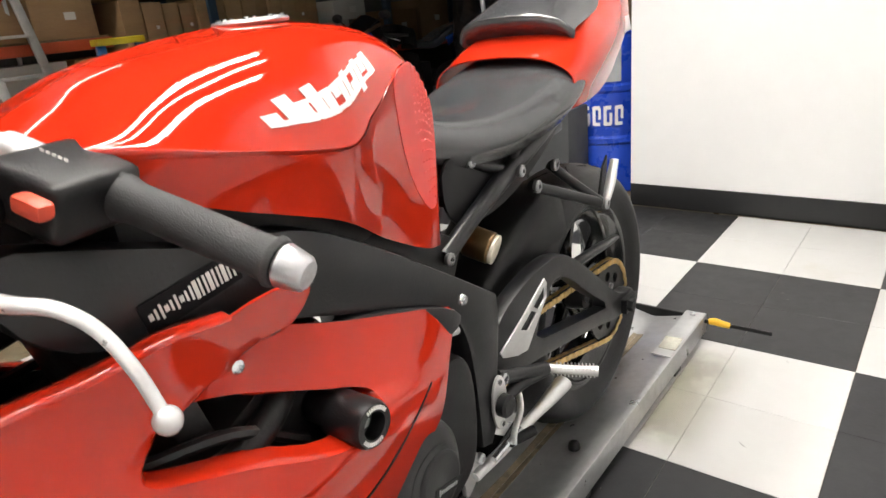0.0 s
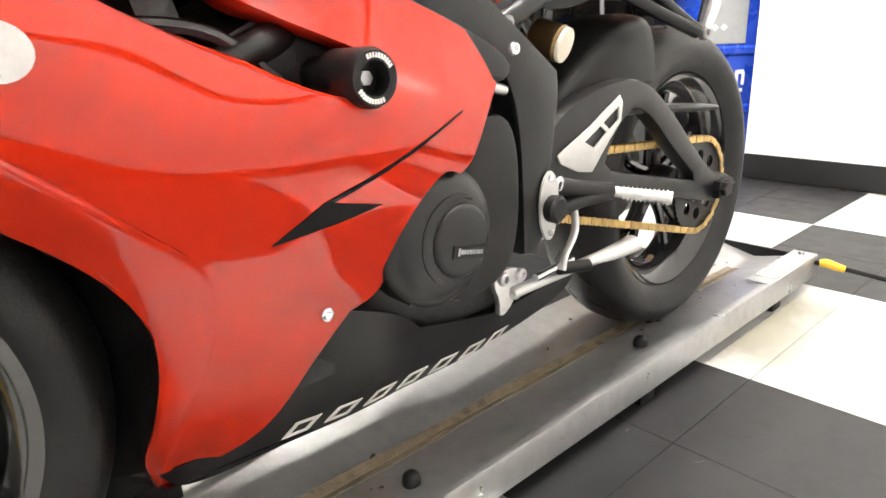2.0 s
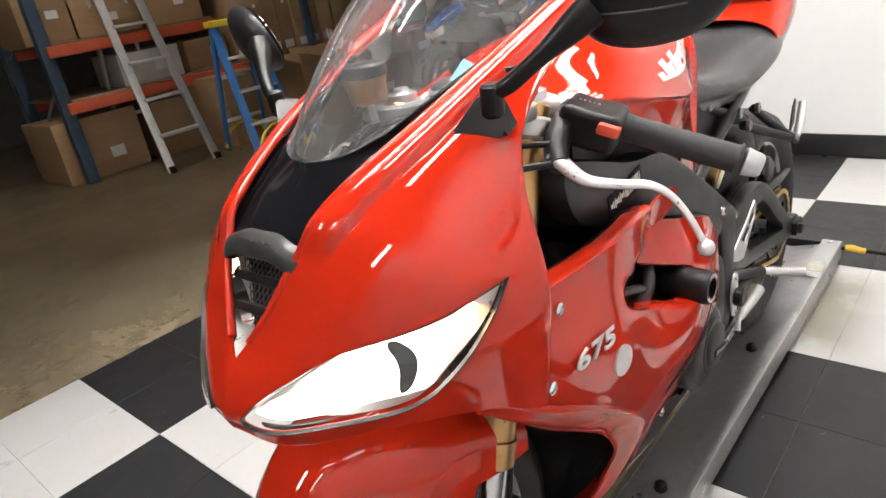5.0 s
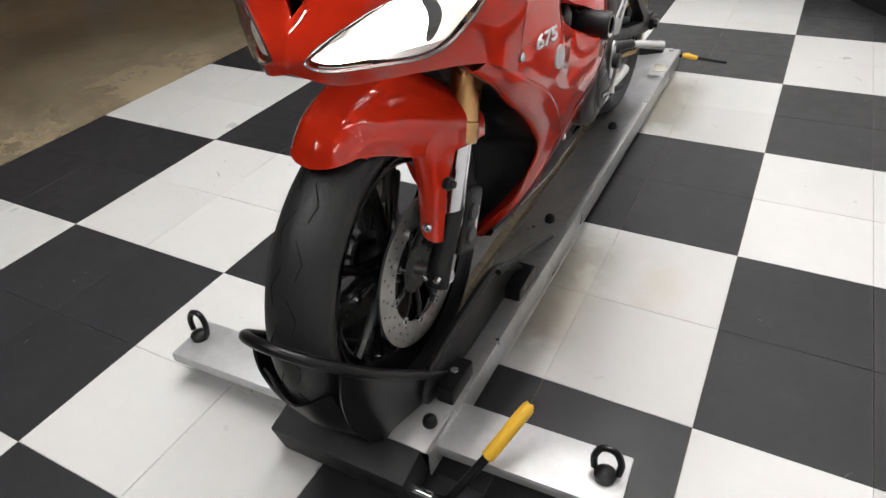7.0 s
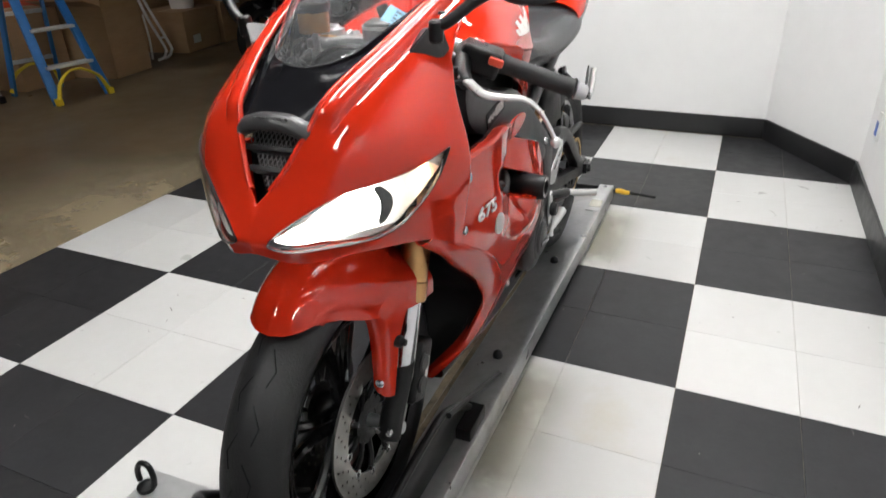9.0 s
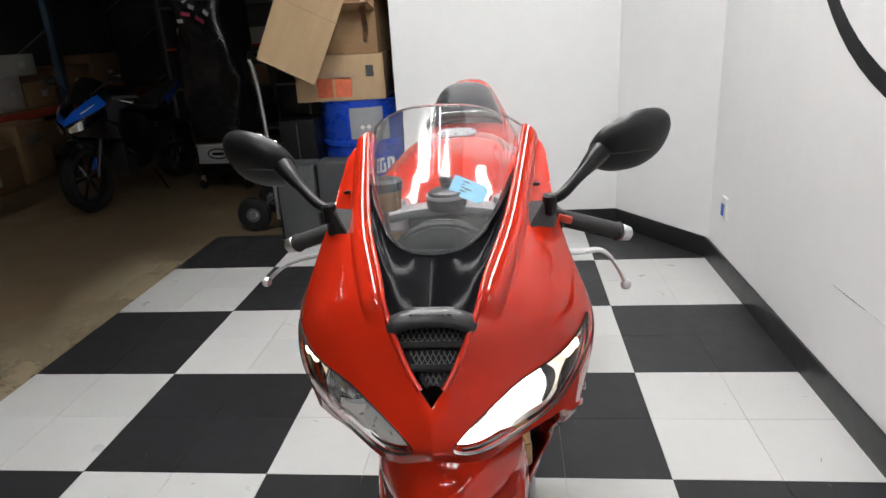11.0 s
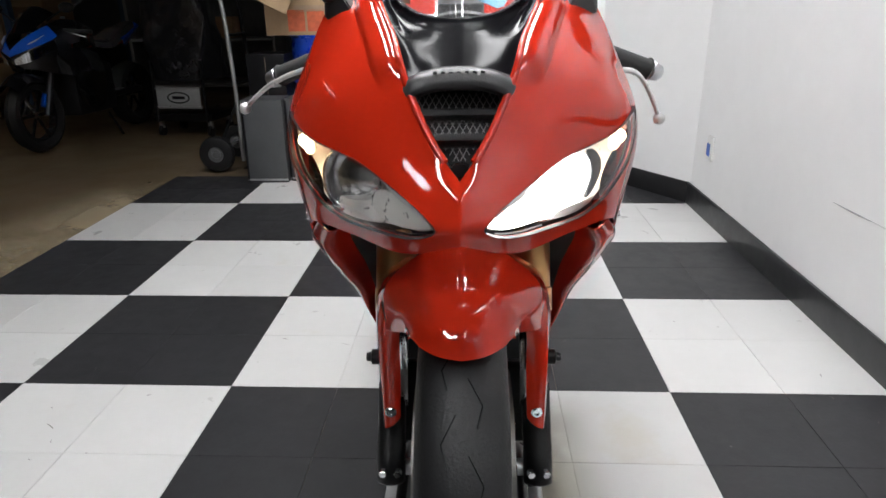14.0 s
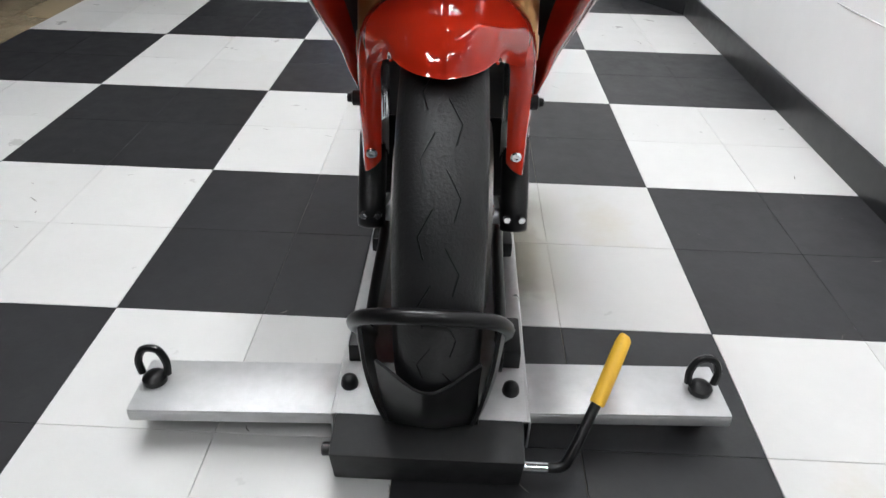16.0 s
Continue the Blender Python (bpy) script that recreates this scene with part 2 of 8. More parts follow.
# ---- materials ----
def mat(name, color, rough=0.5, metal=0.0, vary=0.12, scale=6.0, bump=0.0, grain=120.0, coat=0.0, rvary=0.12, spec=0.5, each=0.0, stain=None, stain_at=0.6, stain_scale=3.0, sharp=0.12, stretch=(1, 1, 1)):
    """A procedural surface: colour drift, stains with a shape of their own, uneven gloss, fine relief."""
    m = bpy.data.materials.new(name)
    m.use_nodes = True
    nt = m.node_tree
    n, ln = nt.nodes, nt.links.new
    p = n["Principled BSDF"]
    co = n.new("ShaderNodeTexCoord").outputs["Object"]
    mp = n.new("ShaderNodeMapping")
    mp.inputs["Scale"].default_value = stretch
    ln(co, mp.inputs["Vector"])
    co = mp.outputs["Vector"]
    if each:
        info = n.new("ShaderNodeObjectInfo")
        add = n.new("ShaderNodeVectorMath")
        add.operation = "MULTIPLY_ADD"
        ln(info.outputs["Random"], add.inputs[0])
        add.inputs[1].default_value = (37, 19, 53)
        ln(co, add.inputs[2])
        co = add.outputs[0]

    def noise_at(s, detail=4.0, rough_=0.6):
        t = n.new("ShaderNodeTexNoise")
        t.inputs["Scale"].default_value, t.inputs["Detail"].default_value, t.inputs["Roughness"].default_value = s, detail, rough_
        ln(co, t.inputs["Vector"])
        return t.outputs["Fac"]

    def ramp(src, lo, hi):
        r = n.new("ShaderNodeMapRange")
        r.inputs["From Min"].default_value, r.inputs["From Max"].default_value = 0.3, 0.7
        r.inputs["To Min"].default_value, r.inputs["To Max"].default_value = lo, hi
        ln(src, r.inputs["Value"])
        return r.outputs["Result"]

    value = ramp(noise_at(scale), 1 - vary, 1 + vary)
    fine = ramp(noise_at(scale * 9), 1 - vary * 0.5, 1 + vary * 0.5)
    mul = n.new("ShaderNodeMath")
    mul.operation = "MULTIPLY"
    ln(value, mul.inputs[0]), ln(fine, mul.inputs[1])
    out = mul.outputs[0]
    if each:
        r = n.new("ShaderNodeMapRange")
        r.inputs["To Min"].default_value, r.inputs["To Max"].default_value = 1 - each, 1 + each
        ln(info.outputs["Random"], r.inputs["Value"])
        m2 = n.new("ShaderNodeMath")
        m2.operation = "MULTIPLY"
        ln(out, m2.inputs[0]), ln(r.outputs["Result"], m2.inputs[1])
        out = m2.outputs[0]
    tint = n.new("ShaderNodeVectorMath")
    tint.operation = "SCALE"
    tint.inputs[0].default_value = color[:3]
    ln(out, tint.inputs["Scale"])
    col = tint.outputs[0]
    if stain:
        fac = n.new("ShaderNodeMapRange")
        fac.inputs["From Min"].default_value, fac.inputs["From Max"].default_value = stain_at, stain_at + sharp
        ln(noise_at(stain_scale, 6.0, 0.65), fac.inputs["Value"])
        mix = n.new("ShaderNodeMix")
        mix.data_type = "RGBA"
        ln(fac.outputs["Result"], mix.inputs["Factor"]), ln(col, mix.inputs["A"])
        mix.inputs["B"].default_value = (*stain, 1)
        col = mix.outputs["Result"]
    ln(col, p.inputs["Base Color"])
    ln(ramp(noise_at(scale * 3.1), max(0.0, rough * (1 - rvary)), min(1.0, rough * (1 + rvary))), p.inputs["Roughness"])
    p.inputs["Metallic"].default_value = metal
    p.inputs["Specular IOR Level"].default_value = spec
    p.inputs["Coat Weight"].default_value, p.inputs["Coat Roughness"].default_value = coat, 0.03
    if bump:
        b = n.new("ShaderNodeBump")
        b.inputs["Strength"].default_value, b.inputs["Distance"].default_value = bump, 0.002
        ln(noise_at(grain, 3.0), b.inputs["Height"])
        ln(b.outputs["Normal"], p.inputs["Normal"])
    return m


def glowing(name, color, strength):
    m = bpy.data.materials.new(name)
    m.use_nodes = True
    p = m.node_tree.nodes["Principled BSDF"]
    p.inputs["Base Color"].default_value = (0.8, 0.8, 0.8, 1)
    p.inputs["Emission Color"].default_value, p.inputs["Emission Strength"].default_value = (*color, 1), strength
    return m


def clear(name, tint=(1, 1, 1), rough=0.0, ior=1.45):
    m = bpy.data.materials.new(name)
    m.use_nodes = True
    p = m.node_tree.nodes["Principled BSDF"]
    p.inputs["Base Color"].default_value = (*tint, 1)
    p.inputs["Transmission Weight"].default_value, p.inputs["Roughness"].default_value, p.inputs["IOR"].default_value = 1.0, rough, ior
    return m


RED = mat("red_paint", (0.405, 0.0185, 0.0060), 0.6, vary=0.015, scale=2.5, coat=0.95, rvary=0.05, spec=0.0)
RED.node_tree.nodes["Principled BSDF"].inputs["Coat IOR"].default_value = 1.53
GLOSS_BLACK = mat("gloss_black_paint", (0.006, 0.006, 0.007), 0.12, vary=0.2, coat=0.6)
STRIP = mat("gloss_black_strip", (0.005, 0.005, 0.006), 0.13, vary=0.2, spec=0.03)
OLD_TYRE = mat("dull_black_tyre", (0.011, 0.011, 0.011), 0.85, vary=0.2, spec=0.12)
MESH_GREY = mat("dark_mesh", (0.16, 0.16, 0.16), 0.5, 0.6, vary=0.1)
BAR_BLACK = mat("satin_black_bar", (0.022, 0.022, 0.023), 0.36, vary=0.2, scale=14, bump=0.15, grain=420, spec=0.5)
SHELL = mat("satin_black_shell", (0.008, 0.008, 0.009), 0.38, vary=0.12, spec=0.32)
CLAMP = mat("grey_cast_clamp", (0.34, 0.345, 0.35), 0.4, 0.8, vary=0.1, scale=15)
PLASTIC = mat("black_plastic", (0.0065, 0.0065, 0.0072), 0.36, spec=0.28, vary=0.2, scale=14, bump=0.25, grain=420)
SATIN = mat("satin_black_frame", (0.0095, 0.0098, 0.0108), 0.34, spec=0.42, vary=0.2, scale=9, bump=0.15, grain=300, stain=(0.035, 0.034, 0.032), stain_at=0.68, stain_scale=22, sharp=0.2)
DARK = mat("engine_black", (0.008, 0.008, 0.009), 0.5, vary=0.35, scale=20, bump=0.3, grain=200)
RUBBER = mat("tyre_rubber", (0.0100, 0.0100, 0.0110), 0.44, spec=0.38, vary=0.18, scale=7, bump=0.35, grain=260, stain=(0.024, 0.0235, 0.022), stain_at=0.6, stain_scale=9, sharp=0.25)
GRIP = mat("grip_rubber", (0.02, 0.02, 0.021), 0.7, vary=0.1, bump=0.5, grain=700)
LEATHER = mat("seat_vinyl", (0.040, 0.041, 0.044), 0.23, spec=1.0, vary=0.08, scale=8, rvary=0.04, bump=0.08, grain=550)
PLASTIC_GREY = mat("grey_plastic", (0.10, 0.10, 0.105), 0.5)
BOLT_METAL = mat("dull_zinc_bolt", (0.34, 0.345, 0.35), 0.32, 1.0, vary=0.15, scale=30, rvary=0.3)
CHROME = mat("polished_steel", (0.74, 0.75, 0.77), 0.16, 1.0, vary=0.06, scale=20, rvary=0.4)
ALLOY = mat("cast_alloy", (0.62, 0.63, 0.65), 0.36, 1.0, vary=0.1, scale=15, bump=0.15, grain=260, stain=(0.3, 0.3, 0.3), stain_at=0.62, stain_scale=16, sharp=0.2)
WHITE_METAL = mat("bare_aluminium", (0.66, 0.66, 0.655), 0.38, 0.75, vary=0.06, scale=20, bump=0.12, grain=240)
LEVER_METAL = mat("worn_polished_lever", (0.70, 0.70, 0.70), 0.36, 0.65, vary=0.08, scale=25, bump=0.06, grain=300, rvary=0.3)
GOLD = mat("gold_anodised", (0.50, 0.30, 0.13), 0.3, 1.0, vary=0.05, scale=12)
CHAIN = mat("gold_chain", (0.66, 0.46, 0.19), 0.36, 1.0, vary=0.2, scale=40, stain=(0.05, 0.04, 0.03), stain_at=0.6, stain_scale=60)
DISC = mat("brake_disc", (0.40, 0.39, 0.37), 0.34, 1.0, vary=0.1, scale=30, bump=0.1, grain=500)
STEEL = mat("galvanised_stand", (0.47, 0.475, 0.48), 0.38, 0.75, vary=0.12, scale=5, bump=0.18, grain=160, stain=(0.26, 0.245, 0.22), stain_at=0.55, stain_scale=4, sharp=0.35, rvary=0.3)
ZINC = mat("brushed_plate", (0.50, 0.505, 0.51), 0.5, 0.7, vary=0.08, scale=6, bump=0.15, grain=200, stain=(0.14, 0.13, 0.11), stain_at=0.70, stain_scale=14, sharp=0.06, rvary=0.3)
GRIME = mat("dusty_grime", (0.23, 0.185, 0.125), 0.8, vary=0.3, scale=25, bump=0.5, grain=180, stain=(0.1, 0.085, 0.06), stain_at=0.55, stain_scale=30)
POWDER = mat("black_powder_coat", (0.0052, 0.0052, 0.0056), 0.30, spec=0.26, vary=0.15, scale=10, bump=0.03, grain=350, rvary=0.05)
BOX_BLACK = mat("matte_black_steel", (0.016, 0.016, 0.017), 0.55, spec=0.3, vary=0.12, scale=9, bump=0.1, grain=300, stain=(0.03, 0.029, 0.028), stain_at=0.66, stain_scale=14, sharp=0.1)
YELLOW = mat("yellow_grip", (0.72, 0.42, 0.03), 0.45, vary=0.06, scale=20, stain=(0.3, 0.2, 0.05), stain_at=0.68, stain_scale=40)
DECAL = mat("white_decal", (0.78, 0.76, 0.74), 0.25, vary=0.03, coat=0.6)
SILVER_DECAL = mat("silver_decal", (0.52, 0.50, 0.49), 0.3, 0.2, vary=0.1, scale=40, coat=0.6)
DECAL_BLACK = mat("black_decal", (0.006, 0.006, 0.007), 0.45, vary=0.1, spec=0.12)
SWITCH = mat("red_switch", (0.62, 0.07, 0.035), 0.4, vary=0.05)
BLUE_TAG = mat("blue_tag", (0.20, 0.50, 0.72), 0.5, vary=0.05)
AMBER = mat("amber_fluid", (0.25, 0.13, 0.05), 0.25, vary=0.15)
GLASS = clear("clear_screen", (0.97, 0.98, 0.98))


def dusty(m, amount):
    """A thin film of dust and polish haze on a clear pane."""
    t = m.node_tree
    pane = t.nodes["Principled BSDF"]
    film = t.nodes.new("ShaderNodeBsdfDiffuse")
    film.inputs["Color"].default_value = (0.75, 0.76, 0.78, 1)
    noise = t.nodes.new("ShaderNodeTexNoise")
    noise.inputs["Scale"].default_value, noise.inputs["Detail"].default_value = 9.0, 5.0
    span = t.nodes.new("ShaderNodeMapRange")
    span.inputs["From Min"].default_value, span.inputs["From Max"].default_value = 0.3, 0.7
    span.inputs["To Min"].default_value, span.inputs["To Max"].default_value = amount * 0.6, amount * 1.4
    mix = t.nodes.new("ShaderNodeMixShader")
    t.links.new(noise.outputs["Fac"], span.inputs["Value"])
    t.links.new(span.outputs["Result"], mix.inputs["Fac"])
    t.links.new(pane.outputs["BSDF"], mix.inputs[1])
    t.links.new(film.outputs["BSDF"], mix.inputs[2])
    t.links.new(mix.outputs["Shader"], t.nodes["Material Output"].inputs["Surface"])


dusty(GLASS, 0.035)
LENS = clear("lamp_lens", (0.98, 0.98, 0.98), 0.0, 1.35)
LIT = glowing("lit_reflector", (1.0, 0.97, 0.9), HEADLAMP)
WARM_HALO = glowing("bulb_halo_glow", (1.0, 0.74, 0.42), 5.0)
WARM = glowing("lit_bulb", (1.0, 0.72, 0.38), HEADLAMP * 1.2)
LAMP_SILVER = mat("vacuum_silver", (0.80, 0.79, 0.76), 0.30, 0.55, vary=0.04, scale=20)
MIRROR = mat("mirror_glass", (0.85, 0.86, 0.87), 0.02, 1.0, vary=0.0)

TILE_WHITE = mat("white_floor_tile", (0.508, 0.507, 0.500), 0.32, vary=0.025, scale=3, bump=0.10, grain=90, each=0.03, stain=(0.47, 0.45, 0.40), stain_at=0.61, stain_scale=2.4, sharp=0.16, rvary=0.15)
TILE_BLACK = mat("black_floor_tile", (0.0200, 0.0200, 0.0218), 0.40, spec=0.30, vary=0.14, scale=6, bump=0.12, grain=90, each=0.08, stain=(0.034, 0.0335, 0.032), stain_at=0.6, stain_scale=7, sharp=0.3, rvary=0.12)
CONCRETE = mat("sealed_concrete", (0.122, 0.089, 0.052), 0.34, vary=0.25, scale=0.9, bump=0.1, grain=40, stain=(0.085, 0.064, 0.04), stain_at=0.5, stain_scale=1.3, sharp=0.4, rvary=0.2)
WALL = mat("white_wall_paint", (0.775, 0.775, 0.775), 0.55, vary=0.025, scale=1.2, bump=0.15, grain=140, rvary=0.1)
WALL_DARK = mat("warehouse_wall", (0.15, 0.145, 0.135), 0.8, vary=0.15, scale=1.5, bump=0.1)
BASE = mat("black_vinyl_base", (0.012, 0.012, 0.013), 0.4, vary=0.15, scale=4, bump=0.1, grain=60)
CEIL = mat("dark_ceiling_deck", (0.05, 0.05, 0.052), 0.8, vary=0.2, scale=1.0)
CARD = mat("cardboard", (0.33, 0.205, 0.105), 0.82, vary=0.08, scale=3, bump=0.15, grain=90, stretch=(1, 1, 4), each=0.12)
CARD_PALE = mat("pale_cardboard", (0.47, 0.33, 0.19), 0.8, vary=0.06, scale=3, bump=0.15, grain=70, stretch=(6, 1, 1))
PAPER = mat("white_label", (0.72, 0.71, 0.68), 0.6, vary=0.04)
WHITE_BOX = mat("white_carton", (0.6, 0.59, 0.56), 0.7, vary=0.06, scale=4)
ORANGE = mat("orange_print", (0.62, 0.14, 0.06), 0.7, vary=0.15, scale=30)
DRUM = mat("blue_drum_paint", (0.012, 0.055, 0.42), 0.28, vary=0.1, scale=4, coat=0.4, stain=(0.08, 0.09, 0.14), stain_at=0.72, stain_scale=14)
GREY_PANEL = mat("dark_grey_panel", (0.055, 0.057, 0.06), 0.6, vary=0.1, scale=3, bump=0.2, grain=200)
BLUE_RAIL = mat("blue_fibreglass", (0.025, 0.16, 0.46), 0.45, vary=0.12, scale=5, stain=(0.2, 0.25, 0.3), stain_at=0.7, stain_scale=20)
YELLOW_PL = mat("yellow_plastic", (0.72, 0.55, 0.02), 0.45, vary=0.08)
ALU = mat("ladder_aluminium", (0.66, 0.66, 0.65), 0.42, 0.7, vary=0.12, scale=8, bump=0.1)
RACK = mat("orange_rack_beam", (0.55, 0.085, 0.03), 0.5, vary=0.1, scale=5)
WRAP = mat("black_plastic_wrap", (0.012, 0.012, 0.013), 0.18, vary=0.3, scale=6, bump=1.0, grain=14, rvary=0.5)
BLUE_PAINT = mat("blue_bike_paint", (0.007, 0.085, 0.50), 0.2, vary=0.05, coat=1.0)
WHITE_PL = mat("white_plastic", (0.7, 0.7, 0.68), 0.45, vary=0.05)
MAGENTA = mat("pink_print", (0.5, 0.05, 0.12), 0.5, vary=0.1)
AISLE_FILL = glowing("aisle_fill_glow", (1.0, 0.95, 0.88), TUBE_POWER * 0.50)
TUBE_LIT = glowing("lit_fixture", (1.0, 0.985, 0.95), TUBE_POWER)


# ---- the room ----
def structure(name, bm, material, label, category, smooth=False):
    return tagged(part(name, bm, material, smooth=smooth), label, category, kind="structure")


floor = structure("floor", block((16, 16, 0.2), (-3.0, 2.5, -0.104)), CONCRETE, "brown sealed concrete workshop floor with dark stains", "floor")

BACK_Y, SIDE_X = 3.075, 1.218
structure("wall_back", block((1.36, 0.12, 3.6), (0.145, BACK_Y + 0.06, 1.8), bevel=0.002), WALL, "white painted partition wall with a free end", "wall")
structure("wall_side", block((0.12, 9.0, 3.6), (SIDE_X + 0.06, -2.06, 1.8)), WALL, "white painted side wall with scuffs", "wall")
ca, cb = Vector((0.83, BACK_Y, 0)), Vector((SIDE_X, 2.46, 0))
cl, cang = (cb - ca).length, math.degrees(math.atan2(cb.y - ca.y, cb.x - ca.x))
cn = Vector((-(cb.y - ca.y), cb.x - ca.x, 0)).normalized()
cm = (ca + cb) / 2
structure("wall_corner", block((cl + 0.10, 0.12, 3.6), (cm.x + cn.x * 0.06, cm.y + cn.y * 0.06, 1.8), (0, 0, cang)), WALL, "white painted slanted wall across the corner", "wall")
BH = 0.112
structure("baseboard_back", block((1.36, 0.012, BH), (0.150, BACK_Y - 0.007, BH / 2), bevel=0.003), BASE, "black vinyl baseboard along the white wall", "baseboard", True)
structure("baseboard_corner", block((cl - 0.004, 0.012, BH), (cm.x - cn.x * 0.007, cm.y - cn.y * 0.007, BH / 2), (0, 0, cang), bevel=0.003), BASE, "black vinyl baseboard across the slanted corner", "baseboard", True)
structure("baseboard_side", block((0.012, 6.4, BH), (SIDE_X - 0.007, 2.46 - 3.2, BH / 2), bevel=0.003), BASE, "black vinyl baseboard along the white side wall", "baseboard", True)
structure("wall_far", block((14, 0.2, 4.0), (-4.0, 9.6, 2.0)), WALL_DARK, "dark warehouse rear wall", "wall")
structure("wall_left", block((0.2, 17, 4.0), (-8.6, 2.5, 2.0)), WALL_DARK, "dark warehouse side wall", "wall")
structure("wall_front", block((12, 0.2, 4.0), (-3.6, -4.6, 2.0)), WALL_DARK, "plain workshop wall", "wall")
structure("wall_return", block((0.12, 6.5, 4.0), (1.6, 6.4, 2.0)), WALL_DARK, "dark wall behind the white partition", "wall")
structure("ceiling", block((16, 16, 0.2), (-3.0, 2.5, 3.9)), CEIL, "dark metal ceiling deck", "ceiling")

# ---- ceiling lights ----
def ceiling_light(x, y, length, width=0.13, z=3.15, lit=None, hood=0.12, deep_side=-1):
    ob = thing("ceiling_light", "long ceiling light or added fill light, with added side baffles, switched on", "ceiling light", (x, y, z), group="ceiling lights")
    part("housing", block((width + 0.05, length, 0.06), (0, 0, 0.035), bevel=0.01), WALL, ob)
    part("diffuser", block((width, length - 0.06, 0.03), (0, 0, -0.008), bevel=0.012), lit or TUBE_LIT, ob, "lit white diffuser")
    # unseen side plates, added to cut the light spilling sideways
    for s in (-1, 1):
        deep = hood if s == deep_side else hood * 0.4
        part("hood", block((0.004, length, deep), (s * (width / 2 + 0.018), 0, -deep / 2), (0, -s * 8, 0)), WALL, ob)
        part("hanger", tube([(0, s * length * 0.4, 0.06), (0, s * length * 0.4, 0.66)], 0.006, 6), STEEL, ob)
    return ob


for lx, ly, ll, lw in ((-0.72, 0.75, 2.5, 0.12), (0.30, 0.75, 2.5, 0.14), (-0.30, 0.75, 2.5, 0.04), (-1.15, -2.2, 1.2, 0.14), (0.85, -2.2, 1.2, 0.075)):
    ceiling_light(lx, ly, ll, lw)
# unseen fill fixture, added to brighten the rack and its aisle
ceiling_light(-4.35, 1.1, 1.8, 0.14, 3.3, AISLE_FILL, 0.30, 1)


# ---- wall fittings ----
def wall_graphic():
    ob = thing("wall_graphic", "large black arc and shape painted on the white wall", "wall graphic", (SIDE_X - 0.002, 0.50, 1.75))
    outer, inner = [], []
    for k in range(49):
        a = radians(150 + 240 * k / 48)
        outer.append((1.09 * math.cos(a), 0.80 * math.sin(a)))
        inner.append((1.055 * math.cos(a) - 0.02, 0.748 * math.sin(a)))
    part("ring", slab(outer + inner[::-1], 0.003, "x"), DECAL_BLACK, ob, smooth=False)
    # the unread lettering inside the ring, as bars
    for k in range(6):
        y0 = 0.62 - 0.20 * k
        part("letter_bar", slab([(y0, -0.34), (y0 + 0.035, -0.34), (y0 + 0.035, -0.12), (y0, -0.12)], 0.003, "x"), DECAL_BLACK, ob, smooth=False)
        part("letter_bar", slab([(y0 - 0.10, -0.34), (y0 - 0.004, -0.34), (y0 - 0.004, -0.305), (y0 - 0.10, -0.305)], 0.003, "x"), DECAL_BLACK, ob, smooth=False)
        if k % 2:
            part("letter_bar", slab([(y0 - 0.10, -0.155), (y0 - 0.004, -0.155), (y0 - 0.004, -0.12), (y0 - 0.10, -0.12)], 0.003, "x"), DECAL_BLACK, ob, smooth=False)
        else:
            part("letter_bar", slab([(y0 - 0.10, -0.30), (y0 - 0.065, -0.30), (y0 - 0.065, -0.18), (y0 - 0.10, -0.18)], 0.003, "x"), DECAL_BLACK, ob, smooth=False)
    return ob


wall_graphic()
dis = thing("wall_outlet", "white wall outlet plate with a blue sticker", "outlet", (SIDE_X - 0.001, 2.21, 0.345))
part("plate", block((0.010, 0.075, 0.115), (-0.004, 0, 0), bevel=0.003), WHITE_PL, dis)
part("sticker", block((0.002, 0.04, 0.06), (-0.010, 0.012, -0.01)), mat("blue_sticker", (0.02, 0.09, 0.42), 0.4), dis)
cut = thing("wall_scratch", "thin grey scratch line on the white wall", "scuff", (SIDE_X - 0.0005, 0.0, 0.40))
part("mark", tube([(0, 1.09, 0.002), (0, 0.98, 0.003), (0, 0.873, 0.006)], [0.0006, 0.0026, 0.0010], 6, 12), mat("scuff_grey", (0.34, 0.34, 0.35), 0.7), cut)
part("mark", tube([(0, 0.90, 0.006), (0, 0.78, 0.0075), (0, 0.66, 0.009)], [0.0006, 0.0016, 0.0006], 6, 12), mat("scuff_pale", (0.55, 0.55, 0.55), 0.7), cut)


